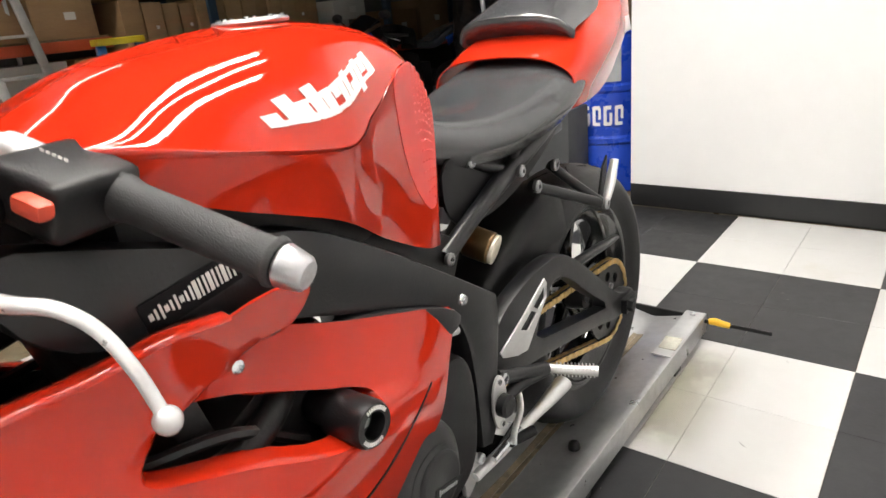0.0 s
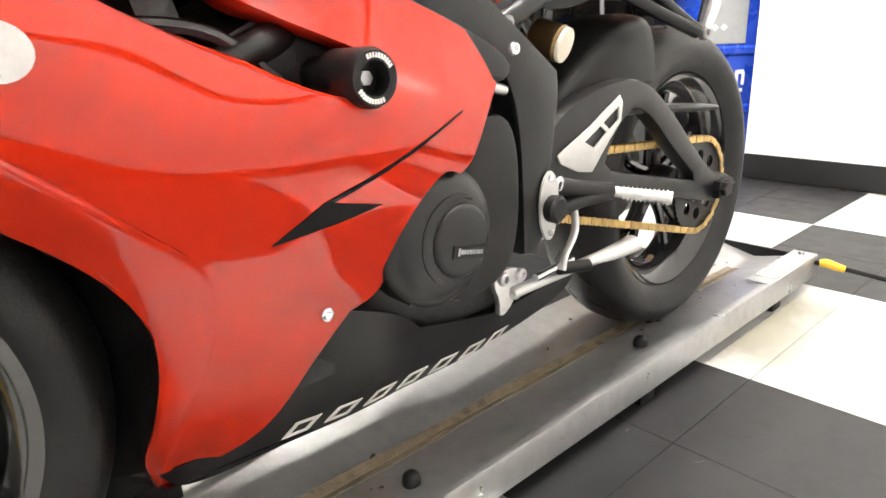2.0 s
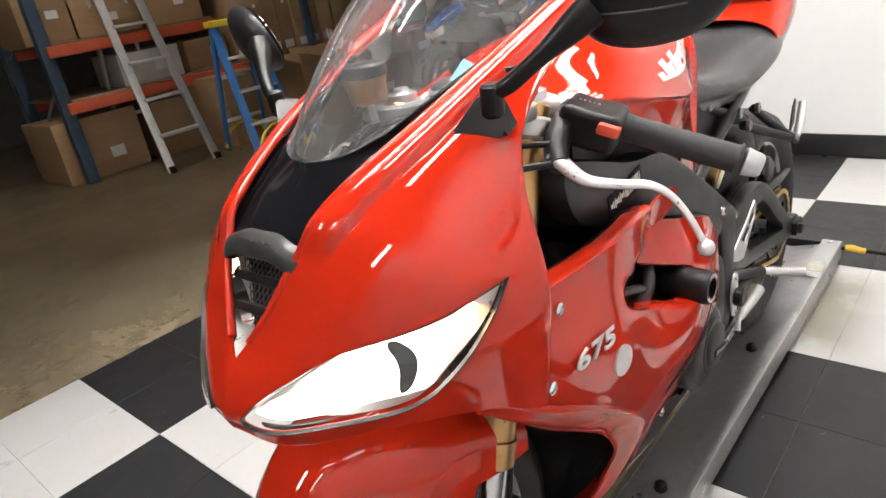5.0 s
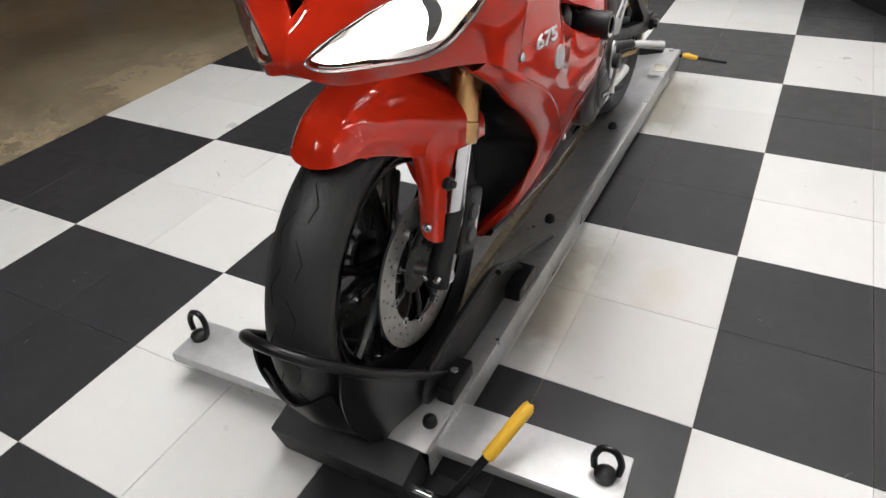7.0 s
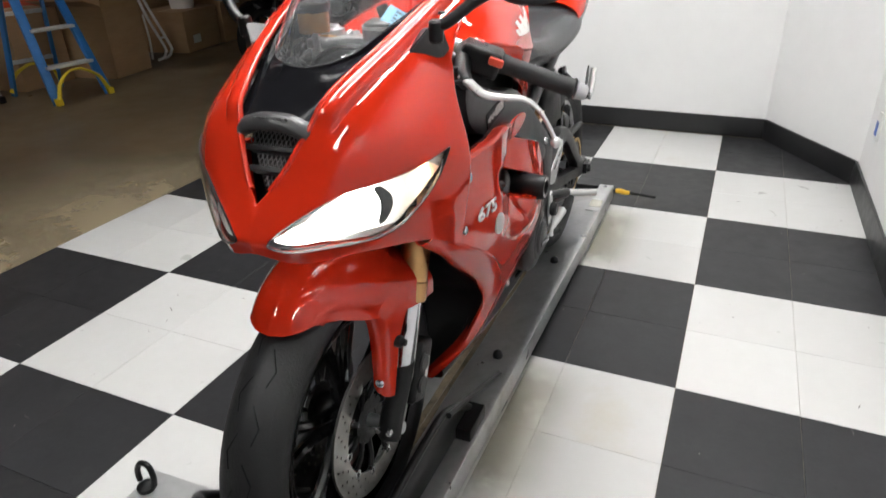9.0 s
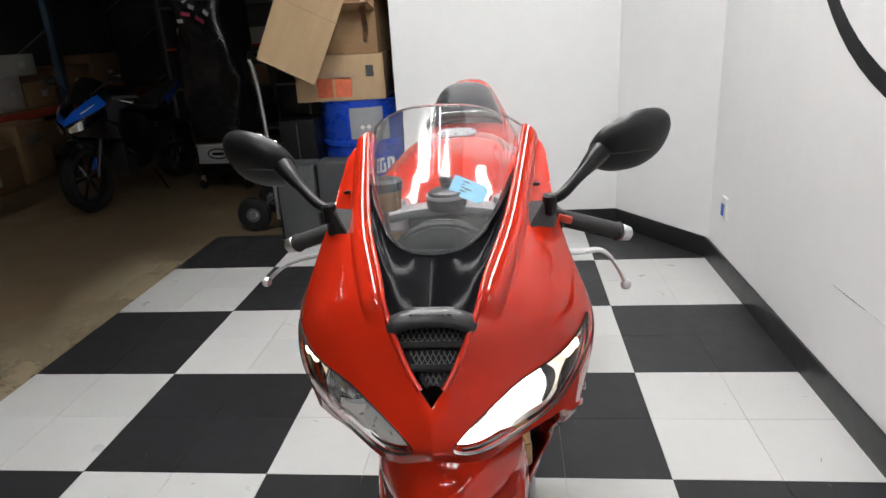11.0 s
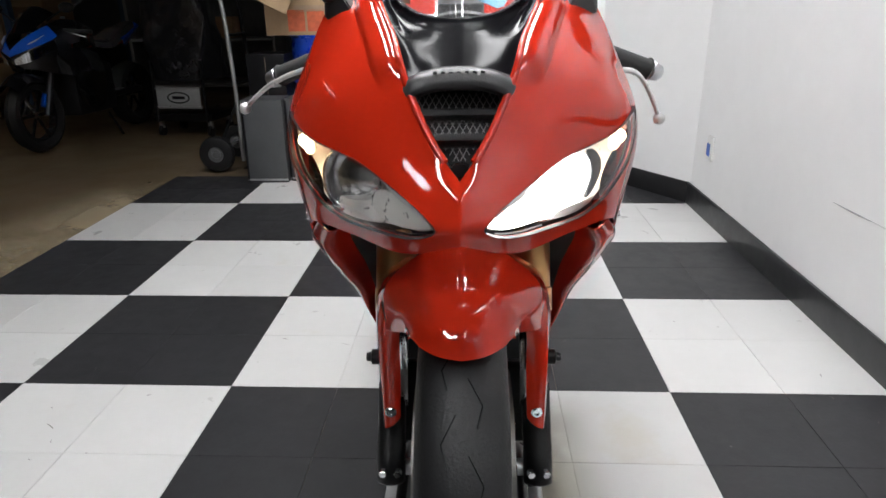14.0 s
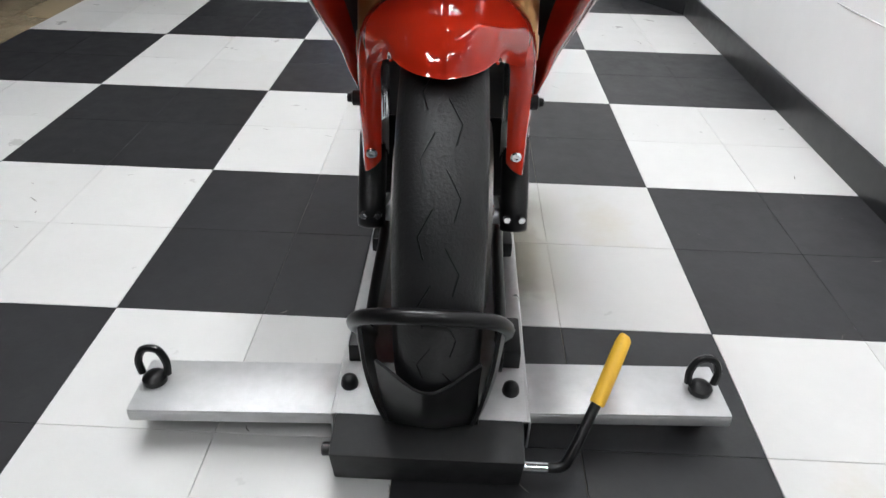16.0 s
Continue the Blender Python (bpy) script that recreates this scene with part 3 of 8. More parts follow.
# ---- the wheel stand ----
def stand():
    ob = thing("motorcycle_stand", "long galvanised wheel rail stand with black front chock under the motorcycle", "motorcycle stand", (XC, 0, 0))
    y0, y1 = -0.33, 1.83
    prof = [(-0.157, 0.030), (-0.157, 0.086), (-0.155, 0.090), (-0.150, 0.091), (-0.135, 0.0885), (-0.020, 0.0605), (0.0, 0.0565), (0.020, 0.0605), (0.135, 0.0885), (0.150, 0.091), (0.155, 0.090), (0.157, 0.086), (0.157, 0.030)]

    def channel(sec, thick, ya, yb):
        bm = bmesh.new()
        inner = []
        for i, (x, z) in enumerate(sec):
            a, b = np.array(sec[max(i - 1, 0)]), np.array(sec[min(i + 1, len(sec) - 1)])
            d = (b - a) / np.linalg.norm(b - a)
            inner.append((x + d[1] * thick, z - d[0] * thick))
        ring = list(sec) + inner[::-1]
        ends = [[bm.verts.new((x, y, z)) for x, z in ring] for y in (ya, yb)]
        n = len(ring)
        for k in range(n):
            bm.faces.new((ends[0][k], ends[1][k], ends[1][(k + 1) % n], ends[0][(k + 1) % n]))
        m = len(sec)
        for e in ends:
            for k in range(m - 1):
                bm.faces.new((e[k], e[k + 1], e[n - 2 - k], e[n - 1 - k]))
        bmesh.ops.recalc_face_normals(bm, faces=bm.faces[:])
        return bm
    part("rail", channel(prof, 0.003, y0, y1), STEEL, ob, "galvanised folded rail with dust")
    for s in (-1, 1):
        for k, (w, x) in enumerate(((0.007, 0.004), (0.011, 0.0105))):
            edge = [(x + w * (0.5 + 0.35 * math.sin(9.0 * j + 2.1 * k + s) * math.cos(3.7 * j)), 0.06 + 0.0575 * j) for j in range(29)]
            rows = [[(s * (x - w * 0.5), y, 0.0572 + 0.235 * (x - w * 0.5)) for _, y in edge], [(s * e, y, 0.0575 + 0.235 * e) for e, y in edge]]
            part("dust_line", loft(rows, 3, 84, 0.002, flip=s < 0), GRIME, ob, "line of tan dust and grime")
        for yk in (-0.272, 0.463, 1.06)[:1 if s < 0 else 3]:
            part("bolt", lathe([(0, 0.0), (0, 0.014), (0.004, 0.0145), (0.015, 0.012), (0.020, 0.006), (0.021, 0)], "z", (s * (0.131 if yk < 0 else 0.096) + (0.012 if s < 0 and yk > 0 else 0) - 0.004, yk, 0.0945 if yk < 0 else 0.080), 14), PLASTIC, ob, "black domed bolt cap")
        for yk in (0.36, 1.0, 1.6):
            part("foot", block((0.03, 0.05, 0.055), (s * 0.135, yk, 0.0285), bevel=0.004), PLASTIC, ob)
    # rear end plate with slots
    part("end_plate", block((0.055, 0.30, 0.004), (0.124, 1.675, 0.0905), bevel=0.0015), ZINC, ob)
    part("end_plate", block((0.055, 0.30, 0.004), (-0.124, 1.675, 0.0905), bevel=0.0015), ZINC, ob)
    part("clear_tape", block((0.048, 0.075, 0.0012), (0.125, 1.60, 0.0934), (0, 0, 3), bevel=0.001), mat("yellowed_tape", (0.48, 0.465, 0.39), 0.22, 0.3, vary=0.25, scale=30, bump=0.4, grain=60), ob)
    part("end_bolt", lathe([(0, 0), (0, 0.01), (0.006, 0.009), (0.007, 0)], "z", (0.124, 1.80, 0.0925), 10), CHROME, ob)
    part("ramp_hook", block((0.27, 0.012, 0.05), (0, 1.815, 0.062), bevel=0.003), POWDER, ob)
    # cross plate with eyebolts
    bm = bmesh.new()
    block((0.330, 0.112, 0.012), (-0.318, -0.272, 0.074), (0, 0, 2.2), bevel=0.003, bm=bm)
    block((0.330, 0.008, 0.02), (-0.316, -0.325, 0.066), (0, 0, 2.2), bevel=0.003, bm=bm)
    part("cross_plate", bm, ZINC, ob)
    bm = bmesh.new()
    block((0.330, 0.112, 0.012), (0.318, -0.240, 0.074), (0, 0, 2.2), bevel=0.003, bm=bm)
    block((0.330, 0.008, 0.02), (0.320, -0.293, 0.066), (0, 0, 2.2), bevel=0.003, bm=bm)
    part("cross_plate", bm, ZINC, ob)
    for x, y in ((-0.458, -0.270), (0.446, -0.236)):
        part("plate_foot", block((0.04, 0.05, 0.066), (x, y + 0.012, 0.034), bevel=0.004), PLASTIC, ob)
        eye = part("eyebolt", lathe([(0, 0), (0, 0.019), (0.010, 0.020), (0.016, 0.014), (0.020, 0.0)], "z", (x, y, 0.080), 12), POWDER, ob)
        part("ring", tube([(x - 0.021, y + 0.004, 0.094), (x - 0.023, y + 0.006, 0.118), (x - 0.014, y + 0.009, 0.139), (x, y + 0.010, 0.144), (x + 0.014, y + 0.009, 0.139), (x + 0.023, y + 0.006, 0.118), (x + 0.021, y + 0.004, 0.094)], 0.0065, 8, 26), POWDER, eye)
    part("front_box", block((0.292, 0.070, 0.086), (-0.002, -0.360, 0.051), (14, 0, 0), bevel=0.006), BOX_BLACK, ob)
    part("top_plate", block((0.300, 0.115, 0.006), (0.0, -0.275, 0.0915), bevel=0.002), ZINC, ob)
    part("axle_pin", rod((-0.165, -0.37, 0.055), (-0.14, -0.37, 0.055), 0.011, 10, 0.002), POWDER, ob)
    part("axle_pin", rod((0.14, -0.375, 0.04), (0.185, -0.375, 0.04), 0.009, 10, 0.002), CHROME, ob)
    # release lever with yellow grip
    lever = part("lever", tube([(0.17, -0.375, 0.04), (0.205, -0.372, 0.041), (0.222, -0.358, 0.06), (0.262, -0.30, 0.118)], 0.0085, 10, 24), POWDER, ob)
    part("grip", tube([(0.258, -0.306, 0.112), (0.265, -0.296, 0.122), (0.30, -0.236, 0.178), (0.304, -0.230, 0.183)], [0.0118, 0.0125, 0.0122, 0.007], 12, 18), YELLOW, lever, "yellow rubber grip")
    # chock: hoop in front of the tyre, sloping arms and side cheeks
    half = [(0.110, -0.165, 0.112), (0.107, -0.215, 0.160), (0.102, -0.315, 0.255), (0.097, -0.395, 0.336), (0.082, -0.440, 0.385), (0.048, -0.464, 0.410), (0.0, -0.472, 0.418)]
    hoop = half + [(-x, y, z) for x, y, z in half[-2::-1]]
    part("hoop", tube(hoop, 0.0095, 10, 90), POWDER, ob, "black tubular hoop round the tyre")
    # V-bent lip under the tyre between the wings
    lip = [[(-0.066, -0.442, 0.318), (0.0, -0.464, 0.286), (0.066, -0.442, 0.318)], [(-0.064, -0.405, 0.205), (0.0, -0.420, 0.190), (0.064, -0.405, 0.205)], [(-0.062, -0.350, 0.102), (0.0, -0.358, 0.099), (0.062, -0.350, 0.102)]]
    part("cradle_base", block((0.140, 0.060, 0.020), (0.004, -0.318, 0.1055), bevel=0.004), POWDER, ob)
    part("cradle_lip", loft(lip, 10, 12, 0.004), POWDER, ob, "black V-bent lip under the tyre")
    for s in (-1, 1):
        cheek = [(-0.25, 0.185), (-0.15, 0.197), (-0.05, 0.202), (0.05, 0.210), (0.15, 0.158), (0.21, 0.112), (0.20, 0.093), (-0.22, 0.093), (-0.27, 0.13)]
        part("cheek", slab(rounded(cheek, (5, 6)), 0.006, "x", s * 0.108, 0.001), POWDER, ob, "black curved side cheek")
        blade = [[(s * 0.087, -0.432, 0.370), (s * 0.081, -0.438, 0.300), (s * 0.071, -0.417, 0.210), (s * 0.064, -0.374, 0.125)], [(s * 0.096, -0.392, 0.328), (s * 0.091, -0.387, 0.255), (s * 0.084, -0.366, 0.180), (s * 0.076, -0.336, 0.112)], [(s * 0.101, -0.315, 0.248), (s * 0.098, -0.305, 0.198), (s * 0.094, -0.290, 0.148), (s * 0.088, -0.275, 0.104)], [(s * 0.106, -0.225, 0.166), (s * 0.105, -0.222, 0.145), (s * 0.103, -0.220, 0.122), (s * 0.100, -0.220, 0.099)]]
        part("wheel_blade", loft(blade, 20, 18, 0.005, flip=s > 0), POWDER, ob, "black curved cradle wing beside the tyre")
        part("rear_arm", tube([(s * 0.106, -0.235, 0.180), (s * 0.106, -0.12, 0.198), (s * 0.106, -0.02, 0.205), (s * 0.108, 0.06, 0.207), (s * 0.110, 0.15, 0.158), (s * 0.112, 0.20, 0.115)], 0.0095, 10, 30), POWDER, ob, "black tube arm behind the front wheel")
        part("rest_rod", tube([(s * 0.124, 0.05, 0.215), (s * 0.126, 0.20, 0.165), (s * 0.128, 0.37, 0.100)], 0.007, 8, 12), POWDER, ob)
        part("pivot_bracket", block((0.035, 0.09, 0.04), (s * 0.128, -0.17, 0.108), bevel=0.004), POWDER, ob)
        part("pivot_bracket", block((0.045, 0.10, 0.035), (s * 0.125, 0.165, 0.105), bevel=0.004), POWDER, ob)
        part("bracket_bolt", rod((s * 0.128, -0.17, 0.128), (s * 0.128, -0.17, 0.139), 0.009, 6, 0.001), CHROME, ob)
    return ob


stand()

# strap hook on the floor behind the rail
bar = thing("release_bar", "thin black bar with yellow sleeve hooked on the rail's end", "lever bar", (XC, 0, 0))
part("shaft", tube([(0.10, 1.80, 0.064), (0.15, 1.81, 0.072), (0.20, 1.822, 0.068), (0.335, 1.868, 0.044)], 0.0062, 8, 24), POWDER, bar)
part("sleeve", tube([(0.168, 1.814, 0.073), (0.185, 1.818, 0.074), (0.205, 1.824, 0.068), (0.225, 1.83, 0.064)], [0.009, 0.0115, 0.0105, 0.009], 10, 16), YELLOW, bar, "yellow plastic sleeve")


# ---- the motorcycle ----
bike = thing("motorcycle", "red sport motorcycle with black seat, gold forks and lit headlamp", "motorcycle", (XC + 0.0068, 0, 0), (0, -0.46, 0.69))
FRONT, REAR = (0.0, -0.163, 0.360), (0.0, 1.240, 0.375)


def bolt(at, axis="x", r=0.008, h=0.006, material=None, parent=None, sign=1):
    bm = lathe([(0, 0), (0, r), (h * 0.6, r), (h, r * 0.75), (h, r * 0.45), (h * 0.45, r * 0.4), (h * 0.45, 0)], axis, segs=12)
    if sign < 0:
        flipped(bm)
    bm.transform(Matrix.Translation(at))
    return part("bolt", bm, material or CHROME, parent or bike)


# -- nose cowl
COWL = [
    [(0.000, -0.297, 0.828), (0.000, -0.310, 0.813), (0.000, -0.318, 0.797), (0.000, -0.323, 0.783), (0.000, -0.318, 0.768)],
    [(0.030, -0.270, 0.869), (0.046, -0.278, 0.846), (0.0565, -0.2925, 0.818), (0.063, -0.304, 0.786), (0.061, -0.295, 0.752)],
    [(0.056, -0.235, 0.923), (0.092, -0.236, 0.902), (0.1175, -0.2415, 0.866), (0.134, -0.2435, 0.812), (0.128, -0.2235, 0.750)],
    [(0.070, -0.188, 0.962), (0.122, -0.180, 0.946), (0.170, -0.1785, 0.903), (0.1985, -0.173, 0.832), (0.191, -0.153, 0.744)],
    [(0.104, -0.062, 1.018), (0.150, -0.078, 0.992), (0.200, -0.092, 0.925), (0.228, -0.094, 0.845), (0.208, -0.092, 0.708)],
    [(0.140, 0.176, 1.107), (0.173, 0.120, 1.072), (0.180, -0.030, 0.995), (0.209, -0.072, 0.858), (0.208, -0.084, 0.702)],
]
cowl = Patch(COWL)
LAMP = rounded([(0.066, 0.735), (0.165, 0.540), (0.320, 0.550), (0.450, 0.618), (0.580, 0.642), (0.715, 0.630), (0.655, 0.705), (0.545, 0.815), (0.480, 0.895), (0.385, 0.925), (0.240, 0.845), (0.110, 0.815)], (5,))


def grown(poly, k):
    mid = poly.mean(0)
    return mid + (poly - mid) * k


def on_cowl(lift=0.0, push=(0, 0, 0), band=False):
    """Places on the cowl; the band is the raised strip along its inner edge, with a creased shoulder."""
    def fn(p):
        u, v = p[:, 0], p[:, 1]
        q = cowl.at(u, v)
        rise = lift
        if band:
            k = np.clip((u - 0.40) / 0.14, 0, 1)
            k = k * k * (3 - 2 * k)
            crown = np.sin(math.pi * np.clip(v / (0.18 - 0.05 * u), 0, 1))
            rise = lift + ((0.0055 * np.clip((0.20 - 0.05 * u - v) / 0.035, 0, 1) + 0.0040 * crown) * k)[:, None]
        if lift or band:
            du = cowl.at(u + 2e-3, v) - cowl.at(u - 2e-3, v)
            dv = cowl.at(u, v + 2e-3) - cowl.at(u, v - 2e-3)
            n = np.cross(dv, du)
            n /= np.linalg.norm(n, axis=1)[:, None]
            n *= np.sign((n * [1, -1.2, 0.2]).sum(1))[:, None]
            q = q + n * rise
        return q + np.array(push)
    return fn


half = sheet([(0, 0), (1, 0), (1, 1), (0, 1)], on_cowl(band=True), [LAMP], 0.0125, 0.0035, flip=False)
bmesh.ops.recalc_face_normals(half, faces=half.faces[:])
for v in half.verts:
    if v.co.x < 1e-4:
        v.co.x = 0
liner = sheet([(0.12, 0.06), (0.77, 0.06), (0.77, 0.86), (0.12, 0.90)], on_cowl(-0.007), [grown(LAMP, 1.08)], 0.03, 0.002)
nose = part("nose_cowl", mirrored(half), RED, bike, "glossy red front cowl")

edge_line = on_cowl(0.0012, band=True)(np.c_[np.linspace(0.10, 0.995, 60), np.full(60, 0.004)])
for s in (1, -1):
    part("rolled_edge", tube(edge_line * [s, 1, 1], 0.0046, 10, caps=True), RED, nose, "rolled inner edge of the cowl")
    for u0, u1, v0, v1, r in ((0.50, 0.99, 0.172, 0.150, 0.0042), (0.56, 0.93, 0.42, 0.34, 0.0050)):
        k = np.linspace(0, 1, 40)
        line = on_cowl(-0.0022, band=True)(np.c_[u0 + (u1 - u0) * k, v0 + (v1 - v0) * k])
        part("crease", tube(line * [s, 1, 1], r * np.sin(0.25 + 2.64 * k) ** 0.4, 10), RED, nose, "raised crease line")
part("cowl_liner", mirrored(liner), PLASTIC, nose, "black inside of the cowl")
for side in (1, -1):
    def put(bm):
        return bm if side > 0 else flipped(bm)
    lamp = part("headlamp", put(sheet(grown(LAMP, 1.006), on_cowl(0.001), [grown(LAMP, 0.993)], 0.018, 0.006)), PLASTIC, bike, "headlamp, switched on" if side > 0 else "headlamp with dark projector and lit side bulb")
    part("lens", put(sheet(grown(LAMP, 1.0), on_cowl(0.0035), (), 0.022, 0.003)), LENS, lamp).visible_shadow = False
    # the bowl behind the lens
    v, f = cdt(grown(LAMP, 0.985), (), 0.03)
    front = on_cowl(-0.006)(v)
    mid = front.mean(0)
    depth = 0.052 * np.clip(1 - (np.linalg.norm((v - v.mean(0)) / [0.31, 0.16], axis=1)) ** 2, 0, 1)
    bowl = front + np.stack([-depth * 0.35, depth, -depth * 0.05], 1)
    bm = tidy(shell(bmesh.new(), bowl, f, 0.002))
    part("bowl", put(bm), LAMP_SILVER, lamp, "silver reflector bowl")
    if side > 0:
        glow = rounded([(0.076, 0.737), (0.168, 0.552), (0.320, 0.560), (0.440, 0.625), (0.475, 0.72), (0.450, 0.86), (0.385, 0.912), (0.24, 0.838), (0.114, 0.808)])
        part("low_beam", put(sheet(glow, on_cowl(-0.010, (0, 0.004, 0)), (), 0.03, 0.002)), LIT, lamp, "lit low beam reflector")
        part("bezel", put(sheet(rounded([(0.445, 0.63), (0.475, 0.64), (0.50, 0.73), (0.46, 0.85), (0.43, 0.865), (0.46, 0.73)]), on_cowl(-0.006), (), 0.03, 0.002)), GREY_PANEL, lamp)
    else:
        c = cowl.at(0.40, 0.72)[0]
        aim = Vector((0.35, -0.9, 0.1)).normalized()
        bm = lathe([(0.0, 0.042), (0.014, 0.043), (0.017, 0.038), (0.012, 0.035), (0.006, 0.034), (0.012, 0.026), (0.018, 0.014), (0.020, 0.0)], "z", segs=28)
        bm.transform(Matrix.Translation(Vector(c) - aim * 0.040) @ aim.to_track_quat("Z", "Y").to_matrix().to_4x4())
        part("projector", put(bm), CHROME, lamp, "round projector lens")
        bm = sheet(rounded([(0.085, 0.74), (0.17, 0.57), (0.27, 0.58), (0.31, 0.68), (0.29, 0.82), (0.20, 0.80)]), on_cowl(-0.008), (), 0.03, 0.002)
        part("inner_bowl", put(bm), LAMP_SILVER, lamp)
    # emitting disc added as the warm halo round the bulb
    halo = np.array([(0.590 + 0.040 * math.cos(a), 0.694 + 0.034 * math.sin(a)) for a in np.linspace(0, 2 * math.pi, 18, endpoint=False)])
    part("bulb_reflector", put(sheet(halo, on_cowl(-0.010), (), 0.03, 0.002)), WARM_HALO, lamp, "warm glowing disc standing in for the bulb's halo")
    c = cowl.at(0.598, 0.690)[0]
    bm = bmesh.new()
    bmesh.ops.create_uvsphere(bm, u_segments=14, v_segments=10, radius=0.009)
    bm.transform(Matrix.Translation(Vector(c) + Vector((-0.004, 0.012, 0))))
    part("bulb", put(bm), WARM, lamp, "glowing side bulb")

# -- grille insert with logo bar, slats and mesh
grille = part("grille", loft([[(0, -0.206, 0.912), (0.03, -0.206, 0.911), (0.060, -0.212, 0.908)], [(0, -0.232, 0.878), (0.02, -0.232, 0.877), (0.038, -0.236, 0.874)], [(0, -0.262, 0.842), (0.006, -0.262, 0.841), (0.010, -0.264, 0.838)]], 12, 8, 0.003), PLASTIC, bike, "black V-shaped intake grille")
bpy_me = grille.data
bm = bmesh.new()
bm.from_mesh(bpy_me)
mirrored(bm)
bm.to_mesh(bpy_me), bm.free()
BAR = [[(0, -0.229, 0.9335), (0.028, -0.227, 0.9325), (0.052, -0.230, 0.9285), (0.066, -0.226, 0.924), (0.071, -0.224, 0.917)], [(0, -0.238, 0.932), (0.028, -0.236, 0.931), (0.053, -0.238, 0.927), (0.066, -0.235, 0.921), (0.07, -0.231, 0.916)], [(0, -0.2445, 0.926), (0.028, -0.2425, 0.925), (0.052, -0.244, 0.921), (0.063, -0.242, 0.916), (0.067, -0.238, 0.912)], [(0, -0.247, 0.917), (0.028, -0.245, 0.916), (0.05, -0.246, 0.912), (0.058, -0.244, 0.909), (0.062, -0.240, 0.907)], [(0, -0.232, 0.914), (0.028, -0.23, 0.913), (0.048, -0.225, 0.909), (0.056, -0.22, 0.907), (0.06, -0.216, 0.906)]]
BAR = [[(x * 0.89, y, z + 0.005 * (1 - (x / 0.072) ** 2)) for x, y, z in row] for row in BAR]
part("logo_bar", mirrored(loft(BAR, 18, 16, 0.003, flip=True)), BAR_BLACK, grille, "arched black bar above the grille")
for k in range(7):
    part("logo_bar_mark", block((0.0042, 0.0012, 0.007), (-0.0255 + 0.0085 * k, -0.2425 + 0.0004 * abs(k - 3), 0.9345), (40, 0, 0)), GREY_PANEL, grille)
for z, w, y in ((0.889, 0.047, -0.238), (0.865, 0.031, -0.256)):
    part("slat", block((2 * w, 0.022, 0.009), (0, y, z), (-35, 0, 0), bevel=0.002), PLASTIC, grille)
bm = bmesh.new()
for k in range(-16, 17):
    for s in (-1, 1):
        pts = []
        for j in range(13):
            z = 0.845 + 0.066 * j / 12
            x = k * 0.0075 + s * (z - 0.88) * 0.62
            w = max(0.0, (z - 0.836) * 0.80)
            if abs(x) <= w:
                pts.append((x, -0.221 - (0.911 - z) * 0.68, z))
        if len(pts) >= 2:
            tube(pts, 0.0007, 4, bm=bm, caps=False)
part("wire_mesh", bm, MESH_GREY, grille, "expanded metal mesh")

# -- gloss black centre strip and clear screen
half = loft([[(0, -0.150, 0.985), (0.038, -0.138, 0.992), (0.073, -0.095, 1.012), (0.114, 0.04, 1.062)], [(0, -0.156, 0.978), (0.042, -0.143, 0.982), (0.083, -0.085, 1.002), (0.118, 0.045, 1.057)], [(0, -0.187, 0.958), (0.035, -0.184, 0.958), (0.066, -0.166, 0.966), (0.100, -0.072, 1.012)], [(0, -0.234, 0.931), (0.025, -0.233, 0.930), (0.048, -0.231, 0.927), (0.069, -0.214, 0.934)]], 20, 20, 0.003, flip=True)
part("centre_strip", mirrored(half), STRIP, bike, "gloss black centre strip")
SCREEN = [[(0, -0.162, 0.990), (0.030, -0.155, 0.992), (0.055, -0.138, 0.998), (0.073, -0.112, 1.008)], [(0, -0.105, 1.055), (0.047, -0.095, 1.053), (0.083, -0.062, 1.045), (0.103, -0.032, 1.037)], [(0, -0.04, 1.118), (0.055, -0.025, 1.113), (0.102, 0.022, 1.092), (0.128, 0.078, 1.070)], [(0, 0.03, 1.172), (0.055, 0.05, 1.165), (0.102, 0.10, 1.142), (0.141, 0.172, 1.108)]]
screen_ob = part("windscreen", mirrored(loft(SCREEN, 20, 20, 0.0025, flip=True)), GLASS, bike, "clear curved windscreen")
screen_ob.visible_shadow = False
rim = Patch(SCREEN).at(1.0, np.linspace(0, 1, 14))
part("screen_edge", tube(np.vstack([rim[::-1] * [-1, 1, 1], rim[1:]]), 0.0022, 6), clear("screen_rim", (0.85, 0.87, 0.88), 0.25), bike)
for s in (-1, 1):
    for at in ((0.156, 0.148, 1.092), (0.153, 0.008, 1.040)):
        part("screen_screw", lathe([(0, 0), (0, 0.006), (0.004, 0.0055), (0.005, 0)], "z", (s * at[0], at[1] - 0.004, at[2] + 0.002), 10), PLASTIC, bike)

